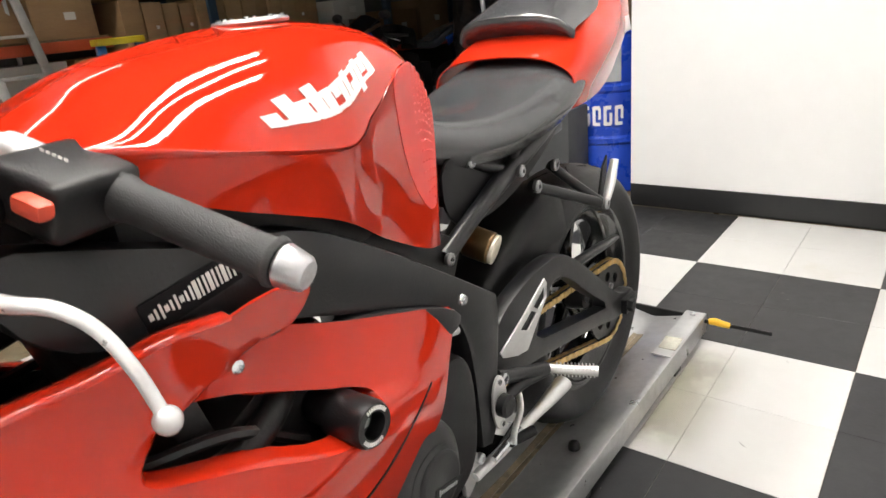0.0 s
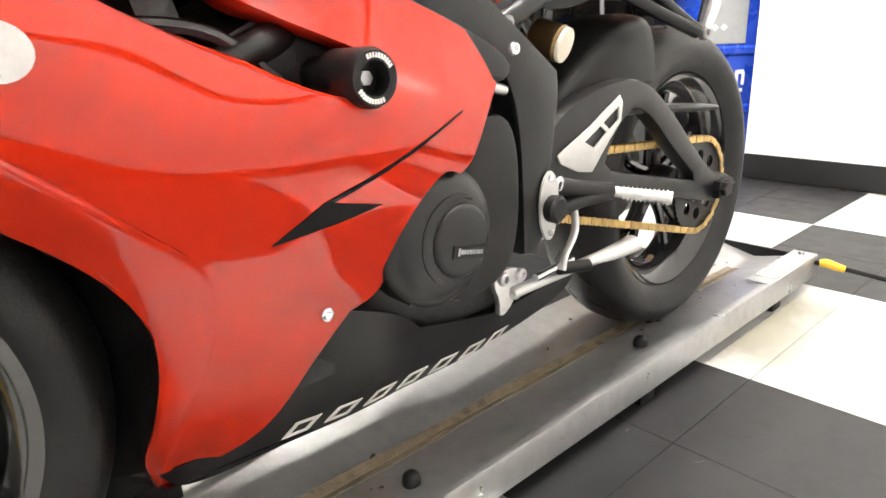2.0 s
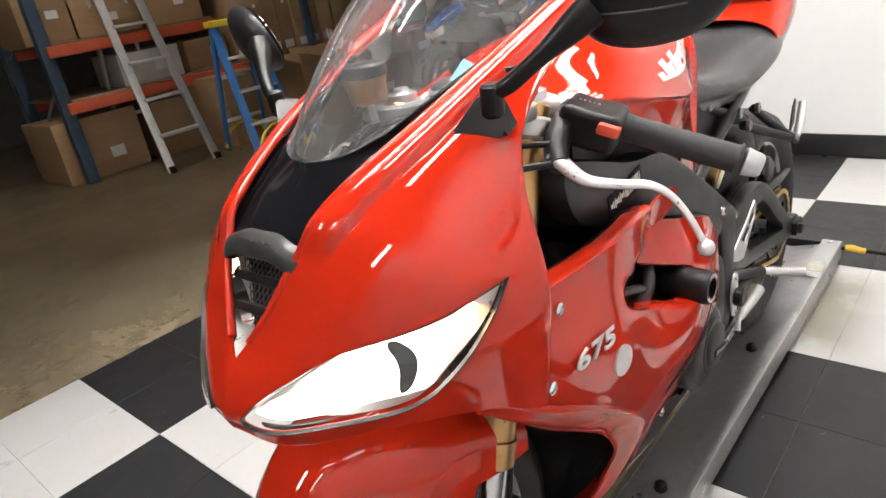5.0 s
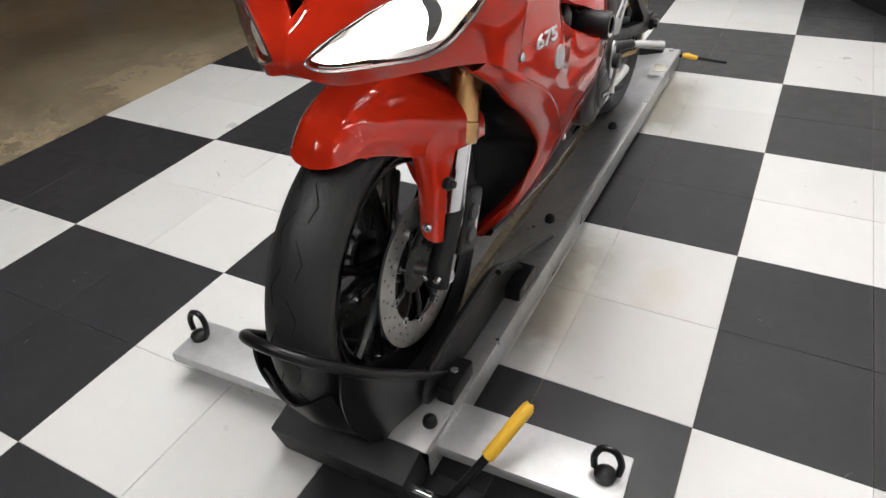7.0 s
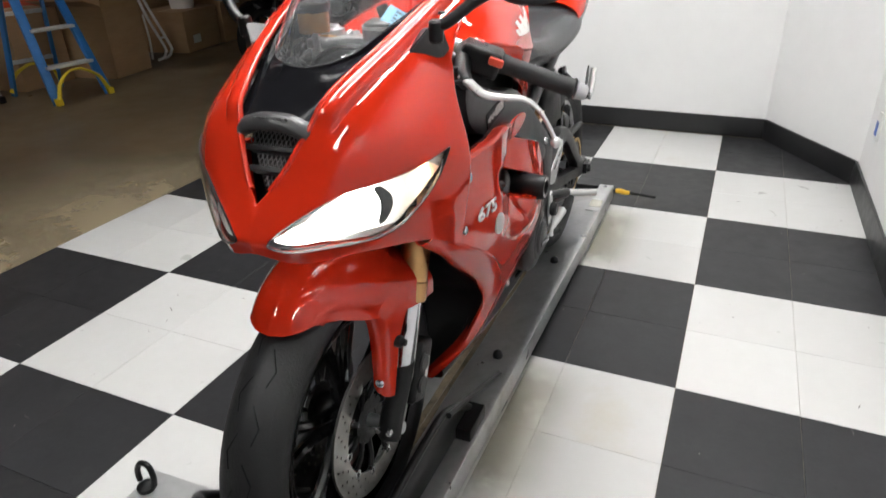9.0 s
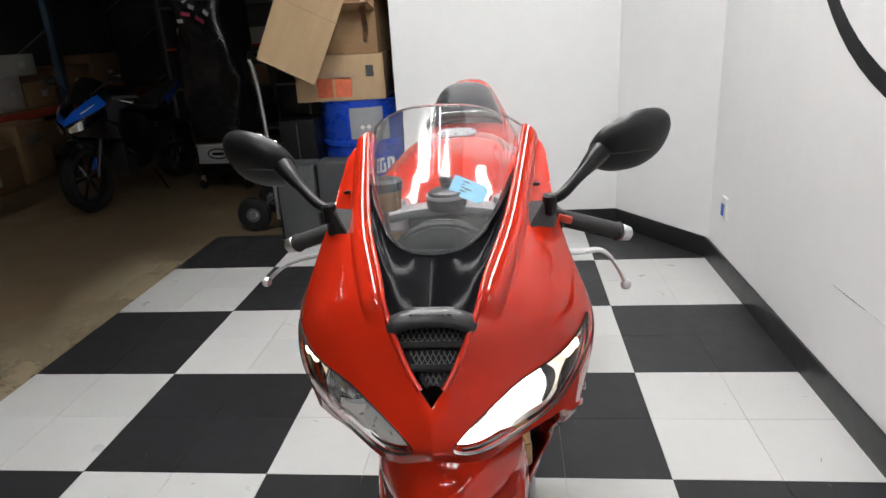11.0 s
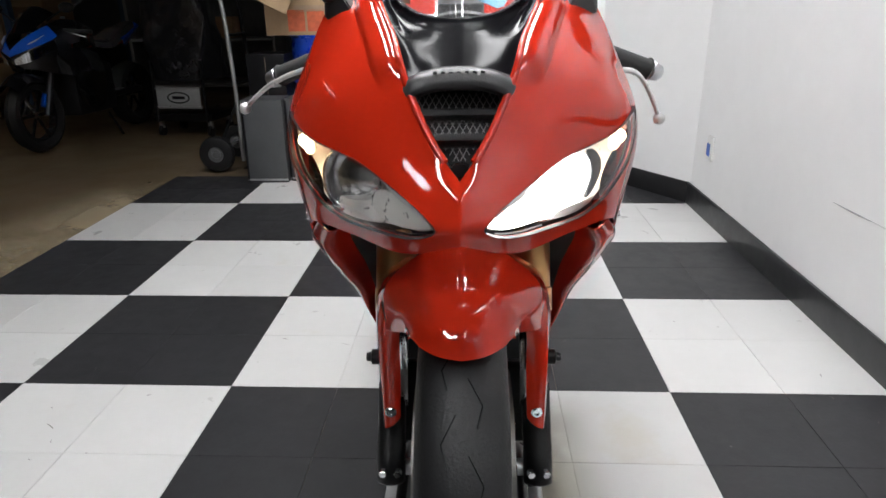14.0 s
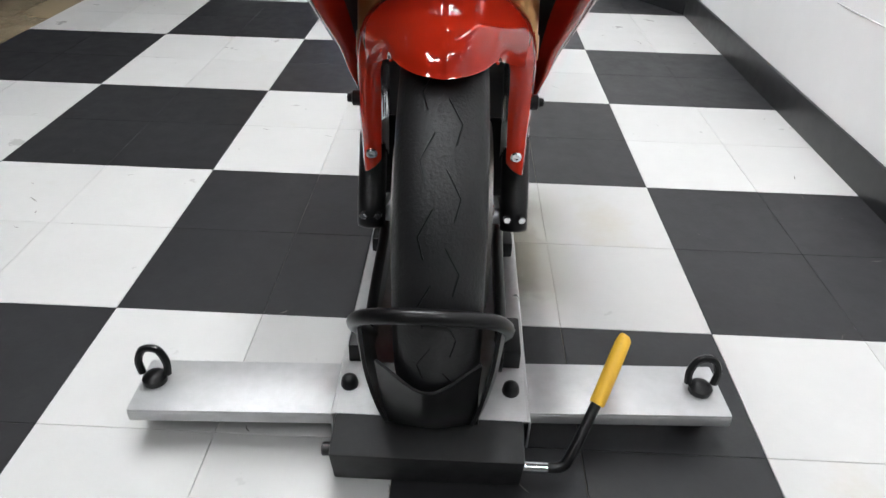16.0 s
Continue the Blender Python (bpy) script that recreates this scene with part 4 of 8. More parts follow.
# -- side fairings
side_skin = heights([(-0.085, 0.845, 0.207), (0.01, 0.838, 0.203), (0.135, 0.838, 0.207), (0.315, 0.812, 0.197), (-0.085, 0.78, 0.213), (0.012, 0.781, 0.211), (-0.048, 0.716, 0.221), (0.03, 0.73, 0.222), (0.074, 0.688, 0.228), (0.112, 0.735, 0.213), (0.2, 0.76, 0.196), (0.244, 0.747, 0.183), (0.30, 0.765, 0.186), (0.45, 0.70, 0.180), (0.59, 0.655, 0.164), (0.30, 0.64, 0.226), (0.4, 0.62, 0.214), (0.5, 0.55, 0.195), (0.44, 0.545, 0.205), (0.337, 0.528, 0.214), (0.24, 0.52, 0.208), (-0.085, 0.695, 0.211), (0.045, 0.610, 0.216), (0.120, 0.545, 0.205), (0.172, 0.490, 0.192), (0.175, 0.415, 0.165), (0.155, 0.345, 0.132), (0.147, 0.275, 0.080), (0.152, 0.225, 0.040), (0.2, 0.6, 0.226), (0.25, 0.27, 0.100), (0.30, 0.35, 0.138), (0.308, 0.412, 0.164), (0.37, 0.45, 0.182), (0.23, 0.42, 0.172)])
SIDE = [(-0.098, 0.838), (0.01, 0.824), (0.10, 0.821), (0.17, 0.823), (0.225, 0.811), (0.262, 0.817), (0.306, 0.818), (0.326, 0.806), (0.314, 0.785), (0.294, 0.768), (0.40, 0.73), (0.50, 0.695), (0.597, 0.657), (0.545, 0.60), (0.500, 0.545), (0.478, 0.535), (0.450, 0.546), (0.405, 0.515), (0.376, 0.465), (0.380, 0.418), (0.340, 0.403), (0.300, 0.347), (0.245, 0.262), (0.153, 0.218), (0.147, 0.275), (0.155, 0.345), (0.175, 0.415), (0.172, 0.490), (0.120, 0.545), (0.045, 0.610), (-0.02, 0.656), (-0.098, 0.703)]
OPENING = [(0.108, 0.731), (0.150, 0.752), (0.175, 0.753), (0.235, 0.724), (0.310, 0.690), (0.365, 0.668), (0.385, 0.650), (0.370, 0.630), (0.300, 0.629), (0.190, 0.682), (0.120, 0.715)]
side_edge, opening = rounded(SIDE, (0, 9, 12, 15, 20, 23, 31)), rounded(OPENING)


def side_x(p):
    """The fairing's skin, with the hollow behind the folded upper arm."""
    y, z = p[:, 0], p[:, 1]
    below = np.clip((0.760 + 0.10 * (y - 0.154) - z) / 0.014, 0, 1)
    above = np.clip((z - 0.720 + 0.296 * (y - 0.12)) / 0.01, 0, 1)
    fade = np.clip((y - 0.105) / 0.05, 0, 1) * np.clip((0.47 - y) / 0.17, 0, 1)
    return side_skin(p) - 0.021 * below * below * (3 - 2 * below) * above * fade


def on_side(lift=0.0):
    return lambda p: np.stack([side_x(p) + lift, p[:, 0], p[:, 1]], 1)


def side_parts(s):
    def put(bm):
        return bm if s > 0 else flipped(bm)
    panel = part("side_fairing", put(sheet(side_edge, on_side(), [opening], 0.0072, 0.0035)), RED, bike, "glossy red side fairing with air opening")
    inset = side_edge.mean(0) + (side_edge - side_edge.mean(0)) * 0.97
    part("panel_liner", put(sheet(inset, lambda p: np.stack([side_skin(p) - 0.034, p[:, 0], p[:, 1]], 1), [opening.mean(0) + (opening - opening.mean(0)) * 1.06], 0.03, 0.002)), PLASTIC, panel, "black inside of the fairing")
    # rolled lips: round the opening, and along the front edge
    n = len(opening)
    ring = on_side()(opening)
    out = opening - opening.mean(0)
    out /= np.linalg.norm(out, axis=1)[:, None]
    rows = [ring + [0.0005, 0, 0], ring + np.c_[np.full(n, -0.003), -out * 0.0035], ring + np.c_[np.full(n, -0.010), -out * 0.0065], ring + np.c_[np.full(n, -0.032), -out * 0.008]]
    rows = [np.vstack([r, r[:1]]) for r in rows]
    bm = bmesh.new()
    vs = [[bm.verts.new(q) for q in r] for r in rows]
    for a, b in zip(vs, vs[1:]):
        for k in range(n):
            bm.faces.new((a[k], a[k + 1], b[k + 1], b[k]))
    bmesh.ops.recalc_face_normals(bm, faces=bm.faces[:])
    part("opening_lip", put(bm), RED, panel)
    top_edge = on_side()(np.array([(-0.084, 0.8358), (0.01, 0.8240), (0.10, 0.8210), (0.165, 0.8222), (0.205, 0.8160), (0.230, 0.8118)]))
    part("top_lip", put(loft([top_edge + [0.0006, 0, -0.002], top_edge + [-0.002, 0, 0.0016], top_edge + [-0.010, 0, 0.0030], top_edge + [-0.020, 0, 0.0010]], 8, 40, 0.002)), RED, panel, "rolled upper edge")
    # the front edge turns inwards as a broad rolled band, and a black duct runs back from it
    outer = on_side(-0.0005)(np.array([(-0.086, 0.697), (-0.02, 0.656), (0.045, 0.610), (0.120, 0.545), (0.172, 0.490), (0.175, 0.415), (0.155, 0.345), (0.147, 0.275), (0.153, 0.218)]))
    over = on_side(0.0007)(outer[:, 1:] + [0.010, 0.006])
    outer = np.vstack([[(0.188, -0.140, 0.738)], outer + [0.0006, 0, 0]])
    over = np.vstack([[(0.192, -0.130, 0.745)], over])
    mid = np.array([(0.172, -0.150, 0.728), (0.188, -0.104, 0.690), (0.188, -0.055, 0.645), (0.188, 0.004, 0.600), (0.180, 0.088, 0.530), (0.172, 0.130, 0.470), (0.147, 0.143, 0.408), (0.115, 0.139, 0.338), (0.060, 0.137, 0.270), (0.022, 0.148, 0.222)])
    inner = np.array([(0.150, -0.138, 0.736), (0.158, -0.092, 0.700), (0.157, -0.035, 0.654), (0.156, 0.022, 0.608), (0.156, 0.115, 0.515), (0.157, 0.165, 0.462), (0.137, 0.175, 0.400), (0.098, 0.155, 0.335), (0.050, 0.148, 0.275), (0.012, 0.156, 0.226)])
    part("front_lip", put(loft([over, outer, mid, inner], 24, 60, 0.002, flip=True)), RED, panel, "broad rolled red front edge")
    deep = np.array([(0.0, y + 0.06 if z > 0.59 else -0.164 + math.sqrt(0.0888 - (z - 0.36) ** 2), z + 0.005) for _, y, z in inner])
    part("duct_liner", put(loft([inner, inner * 0.5 + deep * 0.5 + [0, 0.010, 0], deep], 14, 40, 0.0015, flip=True)), PLASTIC, panel, "black duct behind the front edge")
    # vent slit and decals
    slit = [(0.236, 0.511), (0.286, 0.543), (0.354, 0.527), (0.303, 0.519)]
    part("vent_slit", put(sheet(slit, on_side(0.0012), (), 0.01, 0.002)), DECAL_BLACK, panel, "black arrow-shaped vent")
    line = [(0.286, 0.538), (0.287, 0.543), (0.487, 0.6035), (0.488, 0.602)]
    part("vent_line", put(sheet(line, on_side(0.0012), (), 0.01, 0.002)), DECAL_BLACK, panel)
    if s > 0:
        for z0, y0, ch in ((0, 0, "675"),):
            cu = bpy.data.curves.new("number_text", "FONT")
            cu.body, cu.size, cu.extrude, cu.bevel_depth, cu.bevel_resolution, cu.space_character = ch, 0.0270, 0.0004, 0.0011, 0, 1.08
            tmp = bpy.data.objects.new("tmp", cu)
            me = bpy.data.meshes.new_from_object(tmp)
            bpy.data.objects.remove(tmp)
            bm = bmesh.new()
            bm.from_mesh(me)
            bpy.data.meshes.remove(me)
            for v in bm.verts:
                a, b = v.co.x * 2.05 + v.co.y * 0.45, v.co.y
                py, pz = -0.043 + a, 0.726 + b - 0.10 * a
                v.co = Vector((float(side_x(np.array([[py, pz]]))[0]) + 0.0045 + v.co.z, py, pz))
            part("number_decal", bm, SILVER_DECAL, panel, "white model number decal", smooth=False)
    ring = [(0.060 + 0.022 * math.cos(a), 0.682 + 0.019 * math.sin(a)) for a in np.linspace(0, 2 * math.pi, 22, endpoint=False)]
    part("round_badge", put(sheet(np.array(ring), on_side(0.003), (), 0.012, 0.004)), SILVER_DECAL, panel, "oval silver badge")
    for y, z in ((-0.080, 0.728), (-0.0445, 0.803), (0.308, 0.412), (0.244, 0.747)):
        x = float(side_x(np.array([[y, z]]))[0])
        bm = lathe([(0, 0), (0, 0.0075), (0.003, 0.0075), (0.0045, 0.0055), (0.0045, 0.0035), (0.002, 0.003), (0.002, 0)], "x", segs=14)
        bm.transform(Matrix.Translation((x + 0.001, y, z)))
        part("fairing_bolt", put(bm), CHROME, panel)
    # crash bobbin through the opening
    bob = part("frame_slider", put(lathe([(0.10, 0.0), (0.10, 0.020), (0.175, 0.021), (0.185, 0.0265), (0.235, 0.027), (0.241, 0.0245), (0.241, 0.016), (0.222, 0.0155), (0.222, 0)], "x", (0, 0.336, 0.648), 30)), PLASTIC, bike, "black crash bobbin")
    part("slider_bolt", put(lathe([(0, 0), (0, 0.007), (0.006, 0.007), (0.007, 0)], "x", (0.222, 0.336, 0.648), 6)), STEEL, bob)
    for k in range(10):
        for a0 in (70, 250):
            a = radians(a0 + k * 9 - 40)
            part("bobbin_mark", put(block((0.0006, 0.0022, 0.0045), (0.2413, 0.336 + 0.020 * math.cos(a), 0.648 + 0.020 * math.sin(a)), (math.degrees(a) + 90, 0, 0))), DECAL, bob)
    # inner black panels
    half = loft([[(0.196, -0.075, 0.829), (0.194, 0.03, 0.817), (0.196, 0.135, 0.815), (0.184, 0.26, 0.806)], [(0.165, -0.06, 0.80), (0.16, 0.05, 0.80), (0.16, 0.15, 0.80), (0.165, 0.30, 0.79)], [(0.12, 0.02, 0.77), (0.12, 0.1, 0.77), (0.12, 0.2, 0.77), (0.14, 0.32, 0.77)]], 10, 16, 0.003, flip=True)
    part("inner_panel", put(half), GLOSS_BLACK, bike, "black inner fairing panel")


for s in (1, -1):
    side_parts(s)

# -- belly pan
BELLY = rounded([(0.146, 0.25), (0.250, 0.268), (0.302, 0.345), (0.345, 0.402), (0.42, 0.372), (0.455, 0.338), (0.60, 0.305), (0.72, 0.308), (0.835, 0.316), (0.815, 0.266), (0.64, 0.241), (0.45, 0.232), (0.28, 0.222), (0.17, 0.215)], (0, 3, 5, 8))
belly_x = heights([(0.14, 0.23, 0.06), (0.14, 0.26, 0.07), (0.25, 0.27, 0.088), (0.30, 0.345, 0.121), (0.345, 0.40, 0.155), (0.42, 0.372, 0.15), (0.52, 0.34, 0.142), (0.66, 0.306, 0.125), (0.835, 0.316, 0.105), (0.815, 0.266, 0.092), (0.64, 0.242, 0.095), (0.45, 0.234, 0.090), (0.28, 0.224, 0.072), (0.4, 0.30, 0.128), (0.6, 0.275, 0.116)])
for s in (1, -1):
    bm = sheet(BELLY, lambda p: np.stack([belly_x(p), p[:, 0], p[:, 1]], 1), (), 0.02, 0.003)
    pan = part("belly_pan", bm if s > 0 else flipped(bm), SHELL, bike, "satin black belly pan")
    if s > 0:
        # slanted outline strokes of the unread maker's marking
        for k in range(7):
            y, z = 0.282 + 0.0545 * k, 0.2330 + 0.0013 * k
            skin = lambda p: np.stack([belly_x(p) + 0.0013, p[:, 0], p[:, 1]], 1)
            for quad in ([(0, 0), (0.033, 0), (0.036, 0.0042), (0.003, 0.0042)], [(0.0125, 0.0165), (0.0455, 0.0165), (0.0485, 0.0207), (0.0155, 0.0207)], [(0.003, 0.0042), (0.010, 0.0042), (0.0195, 0.0165), (0.0125, 0.0165)], [(0.029, 0.0042), (0.036, 0.0042), (0.0455, 0.0165), (0.0385, 0.0165)]):
                part("marking_stroke", sheet(np.array(quad) + [y, z], skin, (), 0.02, 0.001), DECAL, pan, smooth=False)
part("belly_floor", loft([[(-0.06, 0.15, 0.225), (0, 0.15, 0.215), (0.06, 0.15, 0.225)], [(-0.088, 0.40, 0.232), (0, 0.40, 0.222), (0.088, 0.40, 0.232)], [(-0.094, 0.64, 0.243), (0, 0.64, 0.236), (0.094, 0.64, 0.243)], [(-0.09, 0.81, 0.268), (0, 0.80, 0.262), (0.09, 0.81, 0.268)]], 10, 8, 0.003), GLOSS_BLACK, bike)

# -- front mudguard
GUARD = [[(0, -0.324, 0.632), (0.026, -0.318, 0.634), (0.046, -0.304, 0.637), (0.057, -0.288, 0.640), (0.063, -0.273, 0.636)], [(0, -0.302, 0.664), (0.031, -0.297, 0.660), (0.054, -0.281, 0.653), (0.067, -0.258, 0.645), (0.072, -0.242, 0.625)], [(0, -0.25, 0.694), (0.037, -0.25, 0.688), (0.065, -0.236, 0.670), (0.088, -0.214, 0.642), (0.096, -0.198, 0.605)], [(0, -0.17, 0.707), (0.045, -0.17, 0.699), (0.08, -0.16, 0.676), (0.109, -0.15, 0.640), (0.118, -0.14, 0.588)], [(0, -0.08, 0.692), (0.045, -0.08, 0.685), (0.085, -0.08, 0.662), (0.119, -0.075, 0.625), (0.127, -0.075, 0.572)], [(0, -0.01, 0.655), (0.045, -0.01, 0.650), (0.09, -0.015, 0.630), (0.124, -0.016, 0.600), (0.128, -0.018, 0.564)]]
guard = part("front_mudguard", mirrored(loft(GUARD, 36, 24, 0.003, flip=True)), RED, bike, "glossy red front mudguard")
LEG = [[(0.070, -0.200, 0.628), (0.090, -0.184, 0.634), (0.108, -0.150, 0.632), (0.118, -0.100, 0.622)], [(0.083, -0.186, 0.598), (0.098, -0.181, 0.600), (0.113, -0.162, 0.598), (0.122, -0.115, 0.592)], [(0.086, -0.180, 0.550), (0.099, -0.181, 0.550), (0.112, -0.170, 0.548), (0.119, -0.146, 0.545)], [(0.087, -0.182, 0.508), (0.099, -0.184, 0.503), (0.110, -0.176, 0.498), (0.116, -0.156, 0.494)], [(0.089, -0.186, 0.464), (0.098, -0.189, 0.453), (0.108, -0.183, 0.443), (0.113, -0.168, 0.436)]]
for s in (1, -1):
    bm = loft(LEG, 24, 12, 0.003, flip=True)
    fin = part("mudguard_leg", bm if s > 0 else flipped(bm), RED, guard, "red lower leg of the mudguard")
    bolt((s * 0.101, -0.189, 0.474), "y", 0.008, -0.005, CHROME, fin)
    part("reflector_stub", lathe([(0, 0), (0, 0.011), (0.014, 0.011), (0.016, 0.007), (0.022, 0.006), (0.023, 0)], "x", (0.114, -0.152, 0.540), 12) if s > 0 else flipped(lathe([(0, 0), (0, 0.011), (0.014, 0.011), (0.016, 0.007), (0.022, 0.006), (0.023, 0)], "x", (0.114, -0.152, 0.540), 12)), PLASTIC, fin)


# -- wheels
def wheel(name, at, radius, half_w, rim_r, rear=False):
    w, r = half_w, radius
    ob = part(name, lathe([(-w * 0.70, rim_r), (-w * 0.72, rim_r + 0.013), (-w * 0.62, rim_r + 0.011), (-w * 0.55, rim_r - 0.012), (-w * 0.3, rim_r - 0.026), (w * 0.3, rim_r - 0.026), (w * 0.55, rim_r - 0.012), (w * 0.62, rim_r + 0.011), (w * 0.72, rim_r + 0.013), (w * 0.70, rim_r), (w * 0.5, rim_r - 0.022), (w * 0.3, rim_r - 0.034), (-w * 0.3, rim_r - 0.034), (-w * 0.5, rim_r - 0.022)], "x", segs=64, closed=True), GLOSS_BLACK, bike, "black alloy wheel")
    ob.matrix_basis = Matrix.Translation(at)
    prof = [(-w * 0.66, rim_r + 0.004), (-w * 0.85, rim_r + 0.018), (-w * 0.99, rim_r + (r - rim_r) * 0.50), (-w * 0.94, rim_r + (r - rim_r) * 0.66), (-w * 0.78, r - (r - rim_r) * 0.19), (-w * 0.5, r - (r - rim_r) * 0.070), (-w * 0.2, r - 0.0012), (0, r)]
    prof = prof + [(-a, b) for a, b in prof[-2::-1]]
    part("tyre", lathe(prof, "x", segs=96), RUBBER, ob, "worn black road tyre")
    bm = bmesh.new()
    for k in range(22):
        for s in (-1, 1):
            a0 = 2 * math.pi * (k + (0.5 if s > 0 else 0)) / 22
            pts = []
            for j, (x, da) in enumerate(((0.13, 0.0), (0.34, 0.075), (0.42, 0.105), (0.30, 0.19))):
                x = s * x * w
                t = abs(x) / w
                rr = np.interp(t, [0, 0.2, 0.5, 0.78], [r, r - 0.0012, r - (r - rim_r) * 0.070, r - (r - rim_r) * 0.19]) + 0.0003
                a = a0 + da
                pts.append((x, rr * math.cos(a), rr * math.sin(a)))
            tube(pts, 0.0011 if not rear else 0.0014, 4, bm=bm, caps=False)
    part("tread_pattern", bm, DECAL_BLACK, ob)
    part("hub", lathe([(-0.055, 0), (-0.055, 0.028), (-0.03, 0.034), (0.03, 0.034), (0.055, 0.028), (0.055, 0)], "x", segs=24), SATIN, ob)
    for k in range(5):
        bm = bmesh.new()
        for d in (-0.16, 0.16):
            a = 2 * math.pi * k / 5 + 0.3
            p0, p1 = 0.028, rim_r - 0.024
            pts = [(0, p0 * math.cos(a + d * 2.2), p0 * math.sin(a + d * 2.2)), (0, (p0 + p1) / 2 * math.cos(a + d * 0.9), (p0 + p1) / 2 * math.sin(a + d * 0.9)), (0, p1 * math.cos(a + d * 1.25), p1 * math.sin(a + d * 1.25))]
            tube(pts, [0.014, 0.010, 0.012], 8, 10, bm=bm, caps=False)
        part("spoke", bm, GLOSS_BLACK, ob)
    return ob


def circle(r, n, a0=0.0):
    return np.array([(r * math.cos(a0 + 2 * math.pi * k / n), r * math.sin(a0 + 2 * math.pi * k / n)) for k in range(n)])


front = wheel("front_wheel", FRONT, 0.298, 0.0555, 0.216)
rear = wheel("rear_wheel", REAR, 0.313, 0.083, 0.216, True)
for s in (1, -1):
    holes = [circle(0.096, 40)]
    for k in range(24):
        for r, d in ((0.107, 0.0), (0.119, 0.13), (0.131, 0.05)):
            a = 2 * math.pi * k / 24 + d
            holes.append(circle(0.0028, 6) + [r * math.cos(a), r * math.sin(a)])
    disc = part("brake_disc", slab(circle(0.142, 64), 0.005, "x", s * 0.065, 0, holes), DISC, front, "drilled steel brake disc")
    for k in range(10):
        a = 2 * math.pi * k / 10
        part("carrier_arm", tube([(s * 0.052, 0.040 * math.cos(a + 0.2), 0.040 * math.sin(a + 0.2)), (s * 0.062, 0.070 * math.cos(a + 0.08), 0.070 * math.sin(a + 0.08)), (s * 0.065, 0.098 * math.cos(a), 0.098 * math.sin(a))], 0.005, 6), PLASTIC, disc)
        part("button", lathe([(-0.005, 0.005), (-0.005, 0.0085), (0.005, 0.0085), (0.005, 0.005)], "x", (s * 0.066, 0.097 * math.cos(a), 0.097 * math.sin(a)), 12, closed=True), CHROME, disc)
    part("carrier_hub", lathe([(-0.004, 0.022), (-0.004, 0.046), (0.004, 0.046), (0.004, 0.022)], "x", (s * 0.052, 0, 0), 24, closed=True), PLASTIC, disc)

# -- forks
RAKE = 0.41


def on_fork(z, dy=0.0):
    return -0.056 + RAKE * (z - 0.60) + dy


for s in (1, -1):
    leg = part("fork_leg", rod((s * 0.105, on_fork(0.575), 0.575), (s * 0.105, on_fork(0.985), 0.985), 0.0265, 24, 0.003), GOLD, bike, "gold anodised fork leg")
    part("fork_collar", rod((s * 0.105, on_fork(0.570), 0.570), (s * 0.105, on_fork(0.604), 0.604), 0.0285, 24, 0.002), GOLD, leg)
    part("stanchion", rod((s * 0.105, on_fork(0.44), 0.44), (s * 0.105, on_fork(0.58), 0.58), 0.0215, 20), CHROME, leg, "polished chrome fork tube")
    part("fork_foot", loft([[(s * 0.107 + 0.021 * math.cos(a), on_fork(z) + w * math.sin(a) + o, z) for a in np.linspace(0, 2 * math.pi, 13)] for z, w, o in ((0.352, 0.010, -0.028), (0.362, 0.022, -0.028), (0.390, 0.026, -0.026), (0.415, 0.024, -0.016), (0.47, 0.0225, 0.0))], 14, 24, 0), PLASTIC, leg, "black cast fork foot")
    part("pinch_bolt", rod((s * 0.095, on_fork(0.38) - 0.049, 0.378), (s * 0.095, on_fork(0.38) - 0.059, 0.378), 0.006, 6, 0.001), CHROME, leg)
    part("pinch_bolt", rod((s * 0.115, on_fork(0.38) - 0.049, 0.378), (s * 0.117, on_fork(0.38) - 0.059, 0.378), 0.006, 6, 0.001), CHROME, leg)
    cal = part("brake_caliper", block((0.060, 0.062, 0.125), (s * 0.086, -0.052, 0.405), (-24, 0, 0), bevel=0.012, segs=3), PLASTIC, bike, "black radial brake caliper")
    part("caliper_piston", rod((s * 0.105, -0.052, 0.425), (s * 0.121, -0.052, 0.425), 0.018, 16, 0.003), SATIN, cal)
    part("caliper_piston", rod((s * 0.105, -0.065, 0.383), (s * 0.121, -0.065, 0.383), 0.018, 16, 0.003), SATIN, cal)
    part("caliper_mark", block((0.0012, 0.010, 0.045), (s * 0.1172, -0.040, 0.405), (-24, 0, 0)), DECAL, cal)
    part("brake_hose", tube([(s * 0.10, -0.05, 0.46), (s * 0.105, -0.035, 0.53), (s * 0.09, 0.0, 0.62), (s * 0.05, 0.03, 0.74)], 0.005, 8, 24), PLASTIC, bike)
part("front_axle", rod((-0.125, FRONT[1], FRONT[2]), (0.125, FRONT[1], FRONT[2]), 0.012, 14, 0.002), ALLOY, bike)
part("lower_clamp", block((0.27, 0.075, 0.035), (0, on_fork(0.765, 0.01), 0.765), (-23, 0, 0), bevel=0.01), SATIN, bike)
top = part("top_clamp", slab(rounded([(-0.135, 0.045), (-0.135, 0.085), (-0.06, 0.125), (0.06, 0.125), (0.135, 0.085), (0.135, 0.045), (0.10, 0.040), (0.05, 0.082), (-0.05, 0.082), (-0.10, 0.040)]), 0.016, "z", 0.982, 0.004), CLAMP, bike, "bare alloy top clamp")
for s in (1, -1):
    part("fork_cap", lathe([(0, 0), (0, 0.022), (0.010, 0.021), (0.013, 0.012), (0.018, 0.010), (0.019, 0)], "z", (s * 0.105, on_fork(0.992), 0.990), 20), ALLOY, top)

